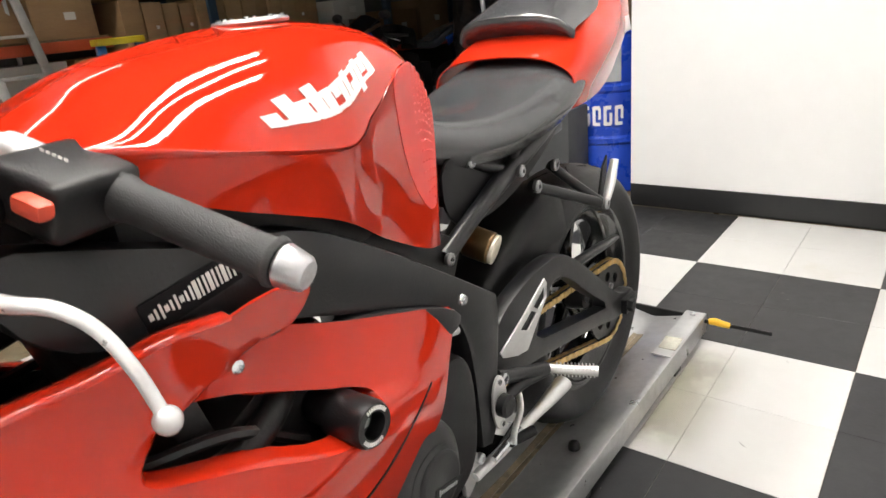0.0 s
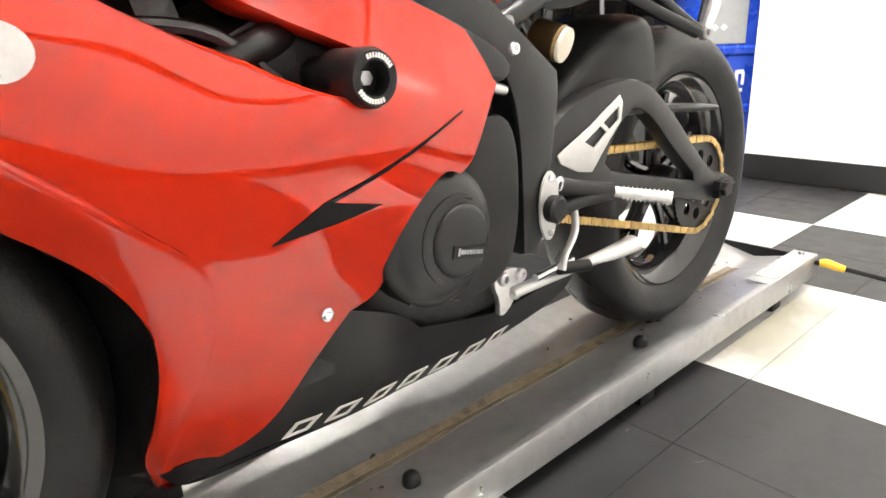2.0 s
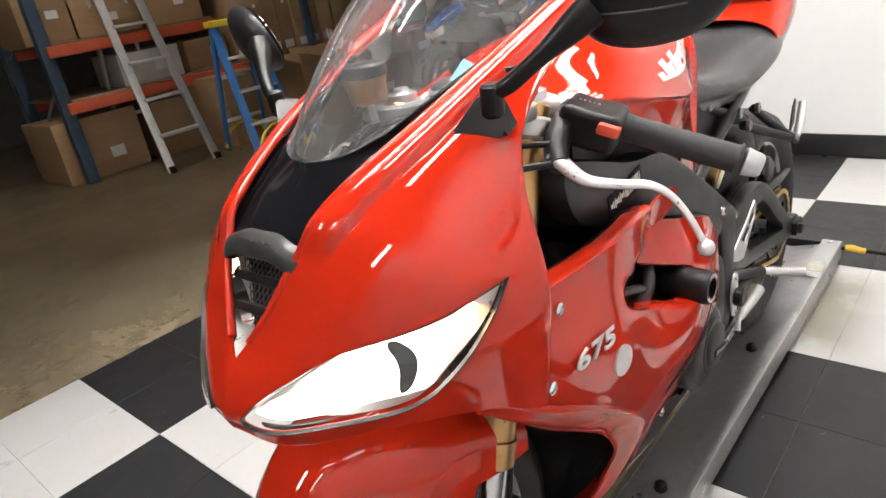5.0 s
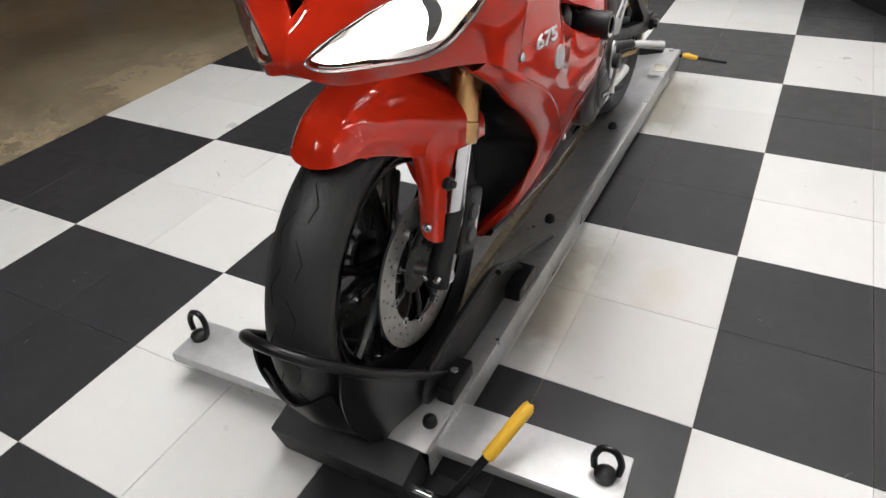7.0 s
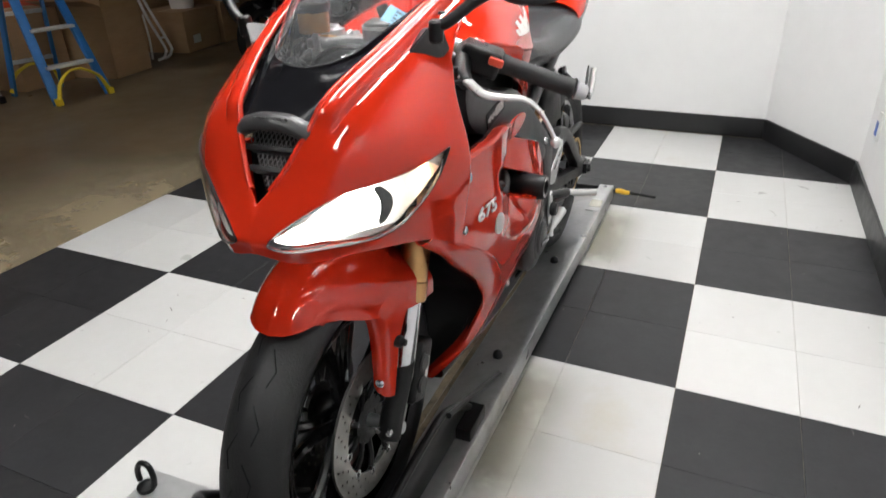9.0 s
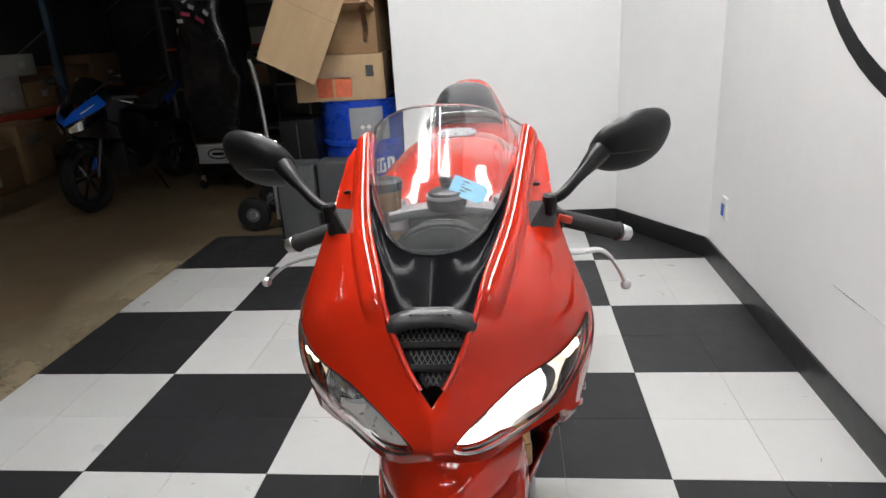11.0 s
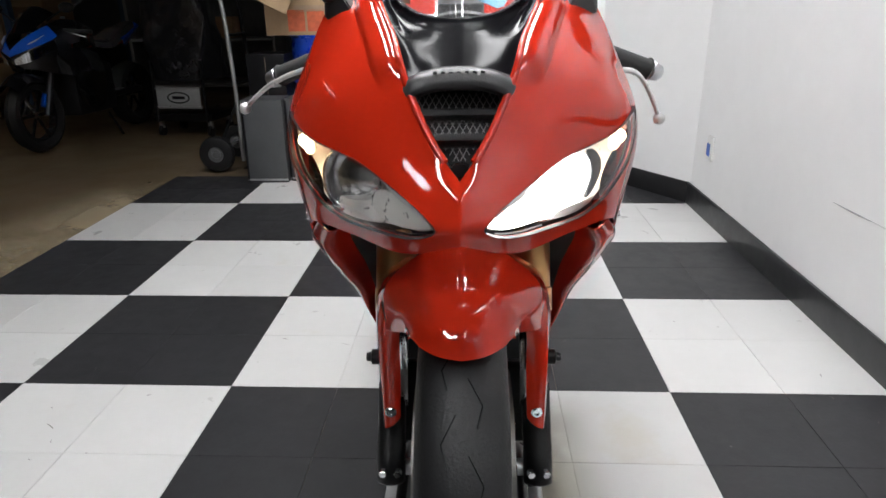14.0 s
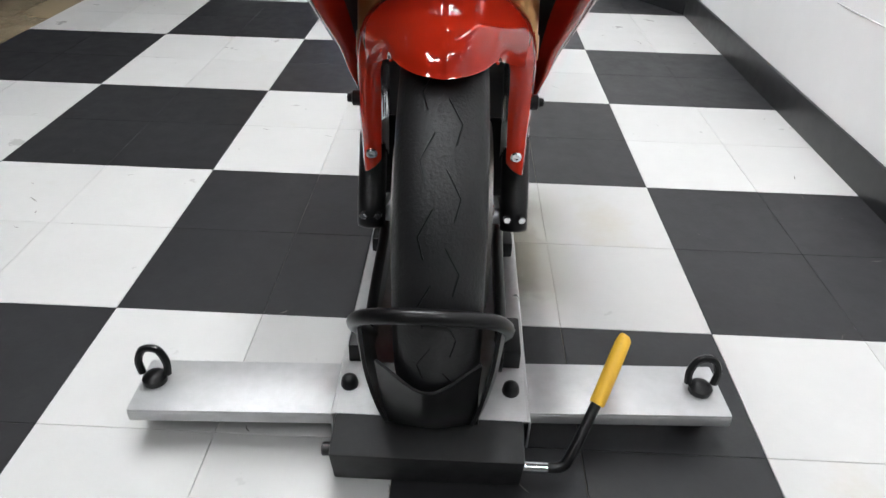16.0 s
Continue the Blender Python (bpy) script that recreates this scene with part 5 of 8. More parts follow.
# -- handlebars
CLUTCH_LINE = [(0.165, 0.050, 0.940), (0.180, 0.044, 0.932), (0.203, 0.050, 0.913), (0.235, 0.062, 0.907), (0.262, 0.077, 0.903), (0.281, 0.089, 0.888), (0.298, 0.096, 0.862), (0.312, 0.099, 0.833)]
BRAKE_LINE = [(0.165, 0.050, 0.940), (0.182, 0.044, 0.936), (0.205, 0.048, 0.926), (0.235, 0.060, 0.917), (0.270, 0.075, 0.906), (0.305, 0.088, 0.890), (0.330, 0.095, 0.872), (0.347, 0.098, 0.857)]
for s in (1, -1):
    def put(bm):
        return bm if s > 0 else flipped(bm)
    a, b = np.array((0.075, 0.138, 0.983)), np.array((0.337, 0.207, 0.887))
    on = lambda k: tuple(a + (b - a) * k)
    hb = part("handlebar", put(rod(on(0.0), on(0.97), 0.011, 14)), ALLOY, bike, "clip-on handlebar with black rubber grip")
    part("bar_clamp", put(rod((0.105, 0.085, 0.945), (0.105, 0.095, 0.970), 0.034, 20, 0.004)), WHITE_METAL, hb)
    part("bar_sleeve", put(rod(on(0.04), on(0.24), 0.0155, 16, 0.002)), WHITE_METAL, hb)
    part("grip", put(tube([on(k) for k in (0.42, 0.44, 0.455, 0.50, 0.60, 0.70, 0.80, 0.90, 0.915, 0.93)], [0.017, 0.0205, 0.0185, 0.0165, 0.0165, 0.0165, 0.0165, 0.0168, 0.0195, 0.017], 16, 40)), GRIP, hb, "black ribbed rubber grip")
    part("bar_end", put(rod(on(0.93), on(1.01), 0.0165, 16, 0.003, r2=0.0135)), ALLOY, hb, "silver bar end weight")
    bm = block((0.072, 0.078, 0.046), tuple(np.array(on(0.345)) + (0, -0.020, 0.002)), (0, 20, 15), bevel=0.010, segs=3)
    sw = part("switch_housing", put(bm), PLASTIC, hb)
    if s > 0:
        part("red_switch", put(block((0.026, 0.014, 0.013), (0.206, 0.103, 0.954), (0, 20, 15), bevel=0.004)), SWITCH, sw, "red rocker switch")
        for k in range(5):
            part("switch_mark", put(block((0.003, 0.001, 0.006), tuple(np.array(on(0.30 + 0.02 * k)) + (0.0, -0.020, 0.0255)), (0, 20, 15))), DECAL, sw)
    else:
        part("red_switch", put(block((0.018, 0.016, 0.012), tuple(np.array(on(0.36)) + (0.0, -0.02, 0.026)), (0, 20, 15), bevel=0.004)), SWITCH, sw, "red stop switch")
    perch = part("lever_perch", put(tube([on(0.22), (0.145, 0.105, 0.955), (0.160, 0.065, 0.942), (0.176, 0.042, 0.930)], [0.019, 0.017, 0.015, 0.012], 12, 16)), PLASTIC, hb)
    if s > 0:
        lever_line, ball = CLUTCH_LINE, (0.314, 0.100, 0.827)
    else:
        lever_line, ball = BRAKE_LINE, (0.351, 0.098, 0.854)
    part("lever", put(tube(lever_line, [0.010, 0.010, 0.0082, 0.0064, 0.0056, 0.0053, 0.0051, 0.005], 12, 48, flat=0.7)), LEVER_METAL, hb, "bare aluminium lever")
    bm = bmesh.new()
    bmesh.ops.create_uvsphere(bm, u_segments=14, v_segments=10, radius=0.0096)
    bm.transform(Matrix.Translation(ball))
    part("lever_ball", put(bm), LEVER_METAL, hb)
    part("cable", put(tube([(0.172, 0.040, 0.934), (0.13, 0.00, 0.93), (0.06, 0.0, 0.88), (0.05, 0.08, 0.80)], 0.0042, 8, 30)), PLASTIC, hb)
    part("cable", put(tube([(0.160, 0.060, 0.95), (0.10, 0.0, 0.955), (0.03, 0.02, 0.90), (0.06, 0.12, 0.82)], 0.0036, 8, 30)), PLASTIC, hb)

# -- air ducts and wiring between the forks and the cowl
for s in (1, -1):
    duct = part("air_duct", tube([(s * 0.060, -0.150, 0.850), (s * 0.075, -0.050, 0.840), (s * 0.070, 0.060, 0.845), (s * 0.060, 0.180, 0.870)], [0.034, 0.032, 0.030, 0.034], 14, 30), PLASTIC, bike, "black intake duct")
    for k in range(4):
        part("wire", tube([(s * (0.045 + 0.018 * k), -0.09, 0.905 + 0.010 * k), (s * (0.060 + 0.015 * k), -0.02, 0.885 + 0.014 * k), (s * (0.090 - 0.010 * k), 0.05, 0.895 - 0.012 * k), (s * 0.05, 0.13, 0.87)], 0.0032 + 0.0008 * (k % 2), 7, 24), PLASTIC, duct)
    part("horn", lathe([(0, 0), (0, 0.034), (0.012, 0.036), (0.020, 0.026), (0.026, 0.0)], "y", (s * 0.075, -0.03, 0.735), 20), PLASTIC, bike) if s > 0 else None

# -- instruments, reservoir and key tag
dash = part("instrument_pod", loft([[(r * math.cos(a), -0.005 - 0.5 * h, 0.932 + r * 0.62 * math.sin(a) + h * 0.4) for a in np.linspace(0, math.pi, 13)] for r, h in ((0.080, 0.0), (0.080, 0.026), (0.074, 0.034), (0.066, 0.032), (0.060, 0.040), (0.030, 0.046), (0.002, 0.048))], 10, 24, 0.003), PLASTIC, bike, "black instrument pod")
part("dial_face", slab(rounded([(-0.066, 0.945), (-0.055, 0.975), (-0.025, 0.993), (0.025, 0.993), (0.055, 0.975), (0.066, 0.945)], (0, 5)), 0.004, "y", -0.002), GREY_PANEL, dash)
part("pod_arm", block((0.20, 0.012, 0.014), (0, -0.03, 0.945), bevel=0.003), SATIN, dash)
for x in (-0.085, 0.085):
    part("pod_stay", rod((x, -0.03, 0.94), (x * 1.2, -0.08, 0.90), 0.006, 8), SATIN, dash)
ign = part("ignition_cover", lathe([(0, 0.0), (0.0, 0.036), (0.020, 0.036), (0.030, 0.031), (0.035, 0.020), (0.036, 0.0)], "z", (0.0, 0.098, 0.985), 28), BAR_BLACK, bike, "round black ignition cover")
part("ignition_ring", lathe([(0, 0.030), (0.0, 0.036), (0.006, 0.036), (0.006, 0.030)], "z", (0.0, 0.098, 1.004), 28, closed=True), ALLOY, ign)
res = part("fluid_reservoir", lathe([(0, 0), (0, 0.026), (0.032, 0.028), (0.034, 0.0)], "z", (-0.098, 0.035, 1.005), 20), AMBER, bike, "amber brake fluid reservoir with black cap")
part("cap", lathe([(0, 0), (0, 0.031), (0.014, 0.031), (0.017, 0.027), (0.017, 0)], "z", (-0.098, 0.035, 1.038), 20), PLASTIC, res)
part("stem", rod((-0.098, 0.035, 1.005), (-0.105, 0.05, 0.96), 0.006, 8), ALLOY, res)
key = part("key", block((0.022, 0.006, 0.042), (0.004, 0.105, 1.022), (0, -20, 10), bevel=0.004), PLASTIC, bike, "black key with blue paper tag")
tag = part("key_tag", slab([(-0.032, -0.018), (0.024, -0.018), (0.032, -0.010), (0.032, 0.010), (0.024, 0.018), (-0.032, 0.018)], 0.0012, "z"), BLUE_TAG, key, "light blue paper key tag", smooth=False)
tag.matrix_basis = pose(0.040, 0.085, 1.018, 48, 22, -8)
for j in range(5):
    part("writing_bar", block((0.006 + 0.007 * ((j * 7) % 3), 0.0024, 0.0005), (-0.012 + 0.004 * (j % 3), -0.012 + 0.006 * j, 0.0009)), GREY_PANEL, tag)

# -- mirrors
MIRROR_AT, MIRROR_X, MIRROR_Z = Vector((0.2975, 0.032, 1.101)), Vector((0.064, 0.024, 0.006)), Vector((0.013, -0.010, 0.047))
MIRROR_N = MIRROR_Z.cross(MIRROR_X).normalized() * 0.030
if MIRROR_N.y > 0:
    MIRROR_N.negate()
for s in (1, -1):
    def put(bm):
        return bm if s > 0 else flipped(bm)
    wedge = bmesh.new()
    for q in ((0.135, -0.034, 1.026), (0.160, -0.064, 1.032), (0.176, -0.048, 1.033), (0.182, -0.034, 0.998), (0.178, -0.052, 0.988), (0.128, -0.094, 0.988), (0.133, -0.084, 0.980), (0.150, -0.020, 1.000)):
        wedge.verts.new(q)
    bmesh.ops.convex_hull(wedge, input=wedge.verts[:])
    bmesh.ops.bevel(wedge, geom=wedge.edges[:], offset=0.002, segments=2, affect="EDGES")
    base = part("mirror", put(wedge), BAR_BLACK, bike, "black rear-view mirror on a stalk")
    part("mirror_pivot", put(rod((0.168, -0.055, 1.010), (0.170, -0.055, 1.042), 0.0115, 14, 0.003)), PLASTIC, base)
    part("stalk", put(tube([(0.169, -0.055, 1.032), (0.188, -0.050, 1.040), (0.215, -0.032, 1.062), (0.237, -0.014, 1.081), (0.252, -0.002, 1.094)], [0.0075, 0.0085, 0.009, 0.014, 0.016], 12, 28)), POWDER, base)
    bm = bmesh.new()
    bmesh.ops.create_uvsphere(bm, u_segments=32, v_segments=20, radius=1)
    for v in bm.verts:
        c = v.co.copy()
        e = 0.88
        c = Vector([math.copysign(abs(q) ** e, q) for q in c])
        c.z *= 1.0 + 0.10 * c.x
        v.co = MIRROR_AT + MIRROR_X * c.x + MIRROR_Z * c.z + MIRROR_N * (c.y if c.y > 0 else c.y * 0.22)
    shell_ob = part("mirror_shell", put(bm), SHELL, base, "black mirror housing")
    seam = []
    for a in np.linspace(-0.97, 0.35, 24):
        h = -0.10 - 0.10 * a
        seam.append(tuple(MIRROR_AT + MIRROR_X * float(a) + MIRROR_Z * h + MIRROR_N * (0.985 * max(0.0, 1 - abs(a) ** 2.27 - abs(h) ** 2.27) ** 0.44)))
    part("housing_seam", put(tube(seam, 0.0012, 6)), BAR_BLACK, shell_ob)
    bm = lathe([(0, 0), (0, 1.0), (0.02, 1.0)], "y", segs=36)
    for v in bm.verts:
        v.co = MIRROR_AT + MIRROR_X * v.co.x * 0.88 + MIRROR_Z * v.co.z * 0.88 - MIRROR_N * (0.24 + v.co.y)
    part("mirror_glass", put(bm), MIRROR, base)

# -- tank
TANK = [
    [(0, 0.130, 0.975), (0.05, 0.132, 0.974), (0.100, 0.140, 0.972), (0.130, 0.150, 0.968), (0.132, 0.153, 0.958), (0.128, 0.158, 0.935)],
    [(0, 0.200, 1.005), (0.07, 0.200, 0.999), (0.130, 0.195, 0.988), (0.165, 0.178, 0.974), (0.167, 0.180, 0.963), (0.163, 0.185, 0.934)],
    [(0, 0.280, 1.035), (0.085, 0.280, 1.026), (0.145, 0.275, 1.000), (0.184, 0.262, 0.958), (0.185, 0.264, 0.947), (0.174, 0.270, 0.898)],
    [(0, 0.420, 1.052), (0.088, 0.420, 1.040), (0.146, 0.420, 1.000), (0.175, 0.418, 0.928), (0.174, 0.418, 0.916), (0.158, 0.410, 0.842)],
    [(0, 0.520, 1.050), (0.080, 0.520, 1.037), (0.125, 0.505, 1.000), (0.150, 0.490, 0.946), (0.146, 0.496, 0.932), (0.128, 0.505, 0.785)],
    [(0, 0.610, 1.030), (0.055, 0.610, 1.020), (0.085, 0.612, 1.004), (0.103, 0.612, 0.982), (0.106, 0.614, 0.965), (0.113, 0.600, 0.735)],
    [(0, 0.665, 0.985), (0.045, 0.662, 0.965), (0.075, 0.662, 0.945), (0.090, 0.665, 0.920), (0.096, 0.667, 0.895), (0.096, 0.655, 0.720)],
    [(0, 0.690, 0.900), (0.035, 0.690, 0.885), (0.060, 0.688, 0.870), (0.070, 0.685, 0.850), (0.073, 0.682, 0.830), (0.070, 0.670, 0.715)],
]
tank_s = Patch(TANK)
tank = part("fuel_tank", mirrored(loft(TANK, 64, 51, 0.003, flip=False)), RED, bike, "glossy red fuel tank with white decal bars")


def on_tank(u, v, lift=0.002):
    q = tank_s.at(u, v)
    du, dv = tank_s.at(np.asarray(u) + 2e-3, v) - q, tank_s.at(u, np.asarray(v) + 2e-3) - q
    n = np.cross(du, dv)
    n /= np.linalg.norm(n, axis=1)[:, None]
    n *= np.sign(n[:, 2:3] + 0.5 * n[:, :1])
    return q + n * lift


def tank_decal(name, poly, material, parent, label="", s=1, lift=0.0022):
    bm = sheet(np.array(poly), lambda p: on_tank(p[:, 0], p[:, 1], lift), (), 0.02, 0.0015)
    bmesh.ops.recalc_face_normals(bm, faces=bm.faces[:])
    return part(name, bm if s > 0 else flipped(bm), material, parent, label, smooth=False)


LETTERS = ((0.343, 0.539), (0.619, 0.469), (0.328, 0.464), (0.584, 0.283))


def tank_quad(a, b, c, e, s, parent, label=""):
    """A decal between two lettering heights (0 low, 1 top) and two lettering stations (0 to 1)."""
    def at(k, h):
        lo = np.array(LETTERS[0]) + (np.array(LETTERS[1]) - np.array(LETTERS[0])) * k
        hi = np.array(LETTERS[2]) + (np.array(LETTERS[3]) - np.array(LETTERS[2])) * k
        return lo + (hi - lo) * 0.8 * h
    return tank_decal("letter_stroke", [at(a, c), at(b, c), at(b, e), at(a, e)], DECAL, parent, label, s)


STROKES = [(.00, .55, 0), (.62, .9, .12), (1.0, .6, 0), (1.55, 1.0, 0), (2.05, .7, 0), (2.6, .3, .35), (3.1, .7, 0), (3.65, .75, 0), (4.2, .35, 0), (4.7, .7, 0), (5.25, .9, -.15), (5.8, .4, .25), (6.35, .75, 0)]
for s in (1, -1):
    first_stroke = None
    for x0, h, z0 in STROKES:
        k0, k1 = x0 / 7, (x0 + 0.46) / 7
        if s < 0:
            k0, k1 = 1 - k1, 1 - k0
        ob = tank_quad(k0, k1, z0, z0 + h, s, first_stroke or tank, "" if first_stroke else "row of white slanted decal bars")
        first_stroke = first_stroke or ob
    for z0 in (0.02, 0.55):
        tank_quad(0.0 if z0 < 0.5 else 0.1, 0.97, z0, z0 + 0.13, s, first_stroke)
cap = part("filler_cap", lathe([(0, 0), (0, 0.044), (0.003, 0.046), (0.006, 0.044), (0.007, 0.030), (0.006, 0.0)], "z", segs=40), ALLOY, tank, "round brushed filler cap")
cap.matrix_basis = pose(0, 0.465, 1.0535, 1, 0, 0)
for k in range(8):
    a = 2 * math.pi * k / 8
    part("cap_screw", rod((0.037 * math.cos(a), 0.037 * math.sin(a), 0.004), (0.037 * math.cos(a), 0.037 * math.sin(a), 0.009), 0.0035, 6), CHROME, cap)
# clear dotted knee pads
DOTS = mat("clear_knee_pad", (0.60, 0.03, 0.02), 0.35, vary=0.05, coat=0.3)
for s in (1, -1):
    pad = tank_decal("knee_pad", rounded([(0.70, 0.66), (0.85, 0.66), (0.85, 0.93), (0.76, 0.96), (0.66, 0.92), (0.64, 0.76)]), DOTS, tank, "clear dotted grip pad", s)
    bm = bmesh.new()
    for i in range(9):
        for j in range(26):
            u, v = 0.665 + 0.0205 * i, 0.65 + 0.0120 * j + 0.006 * (i % 2)
            if inside(np.array([[u, v]]), rounded([(0.745, 0.665), (0.845, 0.665), (0.845, 0.92), (0.78, 0.945), (0.72, 0.90), (0.72, 0.74)]))[0]:
                q = on_tank(np.array([u]), np.array([v]), 0.003)[0]
                bmesh.ops.create_icosphere(bm, subdivisions=1, radius=0.0021, matrix=Matrix.Translation(q))
    dots = part("pad_texture", bm if s > 0 else flipped(bm), DOTS, pad)

# -- seats and tail
SEAT = [[(0, 0.675, 0.915), (0.03, 0.675, 0.912), (0.055, 0.678, 0.895), (0.070, 0.685, 0.865), (0.060, 0.69, 0.835)], [(0, 0.75, 0.890), (0.05, 0.75, 0.888), (0.088, 0.75, 0.872), (0.102, 0.755, 0.845), (0.085, 0.76, 0.815)], [(0, 0.86, 0.886), (0.065, 0.86, 0.886), (0.115, 0.86, 0.872), (0.135, 0.86, 0.845), (0.11, 0.86, 0.815)], [(0, 0.99, 0.912), (0.07, 0.99, 0.912), (0.125, 0.99, 0.902), (0.150, 0.99, 0.872), (0.12, 0.98, 0.832)], [(0, 1.09, 0.946), (0.06, 1.09, 0.946), (0.112, 1.085, 0.933), (0.138, 1.075, 0.897), (0.112, 1.06, 0.852)], [(0, 1.15, 0.972), (0.05, 1.15, 0.968), (0.090, 1.14, 0.950), (0.112, 1.125, 0.915), (0.092, 1.10, 0.868)]]
seat = part("rider_seat", mirrored(loft(SEAT, 40, 26, 0.004)), LEATHER, bike, "black vinyl rider seat with sewn seam")
seat_s = Patch(SEAT)
for s in (1, -1):
    for vv in (np.linspace(0.72, 0.56, 30), np.linspace(0.0, 0.5, 30)):
        uu = np.linspace(0.0, 0.98, 30) if vv[0] > 0.5 else 0.72 - 0.3 * np.linspace(0, 1, 30) ** 1.4
        q = seat_s.at(uu, vv) * [s, 1, 1] + [0, 0, 0.0004]
        part("seam", tube(q, 0.0011, 5, caps=False), DECAL_BLACK, seat)
TAIL = [[(0.0, 1.005, 0.945), (0.07, 1.005, 0.941), (0.122, 1.0, 0.928), (0.151, 1.0, 0.9), (0.139, 0.98, 0.85)], [(0.0, 1.1, 0.988), (0.07, 1.1, 0.985), (0.125, 1.1, 0.968), (0.151, 1.1, 0.92), (0.128, 1.1, 0.85)], [(0.0, 1.22, 1.035), (0.059, 1.22, 1.03), (0.108, 1.22, 1.002), (0.135, 1.22, 0.948), (0.107, 1.22, 0.86)], [(0.0, 1.36, 1.085), (0.049, 1.36, 1.078), (0.086, 1.36, 1.035), (0.102, 1.36, 0.968), (0.075, 1.36, 0.89)], [(0.0, 1.47, 1.075), (0.032, 1.47, 1.066), (0.056, 1.47, 1.035), (0.063, 1.47, 0.99), (0.042, 1.46, 0.93)], [(0.0, 1.505, 1.05), (0.019, 1.505, 1.044), (0.03, 1.505, 1.028), (0.032, 1.5, 1.0), (0.023, 1.49, 0.955)]]
tail = part("tail_cowl", mirrored(loft(TAIL, 36, 26, 0.003)), RED, bike, "glossy red tail cowl", at=pose(-0.010, 0.025, 0.004))
PILLION = [[(0, 1.060, 0.955), (0.06, 1.060, 0.953), (0.102, 1.062, 0.948), (0.116, 1.068, 0.942)], [(0, 1.006, 0.998), (0.06, 1.008, 0.996), (0.108, 1.018, 0.984), (0.126, 1.035, 0.964)], [(0, 1.000, 1.010), (0.06, 1.002, 1.008), (0.106, 1.013, 0.996), (0.128, 1.030, 0.974)], [(0, 1.012, 1.019), (0.058, 1.014, 1.017), (0.101, 1.025, 1.005), (0.124, 1.042, 0.982)], [(0, 1.11, 1.054), (0.055, 1.11, 1.051), (0.091, 1.115, 1.036), (0.114, 1.12, 0.998)], [(0, 1.21, 1.080), (0.048, 1.21, 1.077), (0.079, 1.21, 1.060), (0.098, 1.21, 1.018)], [(0, 1.275, 1.082), (0.03, 1.27, 1.078), (0.055, 1.26, 1.065), (0.07, 1.25, 1.03)]]
pad_p = part("pillion_seat", mirrored(loft(PILLION, 40, 24, 0.004)), LEATHER, bike, "black pillion seat pad", at=pose(-0.020, 0.075, 0.006))
brim = Patch(PILLION).at(0.36, np.linspace(0, 1, 20))
part("piping", tube(np.vstack([brim[::-1] * [-1, 1, 1], brim[1:]]), 0.0030, 8), DECAL_BLACK, pad_p, "black piping along the pad's front edge")
for s in (1, -1):
    bm = block((0.004, 0.055, 0.032), (0.103, 1.345, 0.968), (18, 0, -16), bevel=0.002)
    part("tail_reflector", bm if s > 0 else flipped(bm), DECAL, tail, "pale square tail decal")
    part("under_seat_panel", slab(rounded([(0.70, 0.845), (0.90, 0.850), (1.12, 0.860), (1.05, 0.79), (0.88, 0.72), (0.74, 0.71), (0.69, 0.76)]), 0.006, "x", s * 0.080, 0.001), PLASTIC, bike)
part("under_tray", block((0.16, 0.40, 0.02), (0, 0.90, 0.79), (6, 0, 0), bevel=0.005), PLASTIC, bike)
part("tail_light", block((0.05, 0.02, 0.03), (0, 1.50, 0.99), bevel=0.006), SWITCH, tail)

# -- frame
SPAR = [(0.06, 0.93), (0.16, 0.90), (0.25, 0.868), (0.35, 0.858), (0.458, 0.795), (0.605, 0.697), (0.696, 0.634), (0.700, 0.60), (0.686, 0.52), (0.668, 0.41), (0.652, 0.387), (0.625, 0.395), (0.622, 0.55), (0.600, 0.632), (0.54, 0.680), (0.416, 0.725), (0.30, 0.77), (0.18, 0.80), (0.08, 0.84)]
for s in (1, -1):
    sp = part("frame_spar", slab(rounded(SPAR, (6, 9, 10, 11)), 0.045, "x", s * 0.143, 0.008), SATIN, bike, "satin black twin-spar frame")
    part("spar_web", slab(rounded([(0.36, 0.75), (0.60, 0.66), (0.585, 0.62), (0.50, 0.64), (0.40, 0.70)]), 0.02, "x", s * 0.162, 0.004), SATIN, sp)
    bolt((s * 0.166, 0.603, 0.664), "x", 0.009, 0.007, CHROME, sp, s)
    part("spar_label", block((0.0012, 0.100, 0.030), (s * 0.1665, 0.218, 0.838), (9, 0, 0)), DECAL_BLACK, sp)
    for k in range(18):
        part("label_bar", block((0.0006, 0.0022 + 0.0018 * (k % 3 == 0), 0.018 if k > 8 else 0.006 + 0.004 * (k % 3)), (s * 0.1674, 0.176 + 0.0050 * k, 0.8315 + 0.00079 * k), (9, 0, 0)), PAPER, sp)
part("heat_shield", block((0.20, 0.24, 0.09), (0, 0.585, 0.725), (-28, 0, 0), bevel=0.01), PLASTIC, bike)
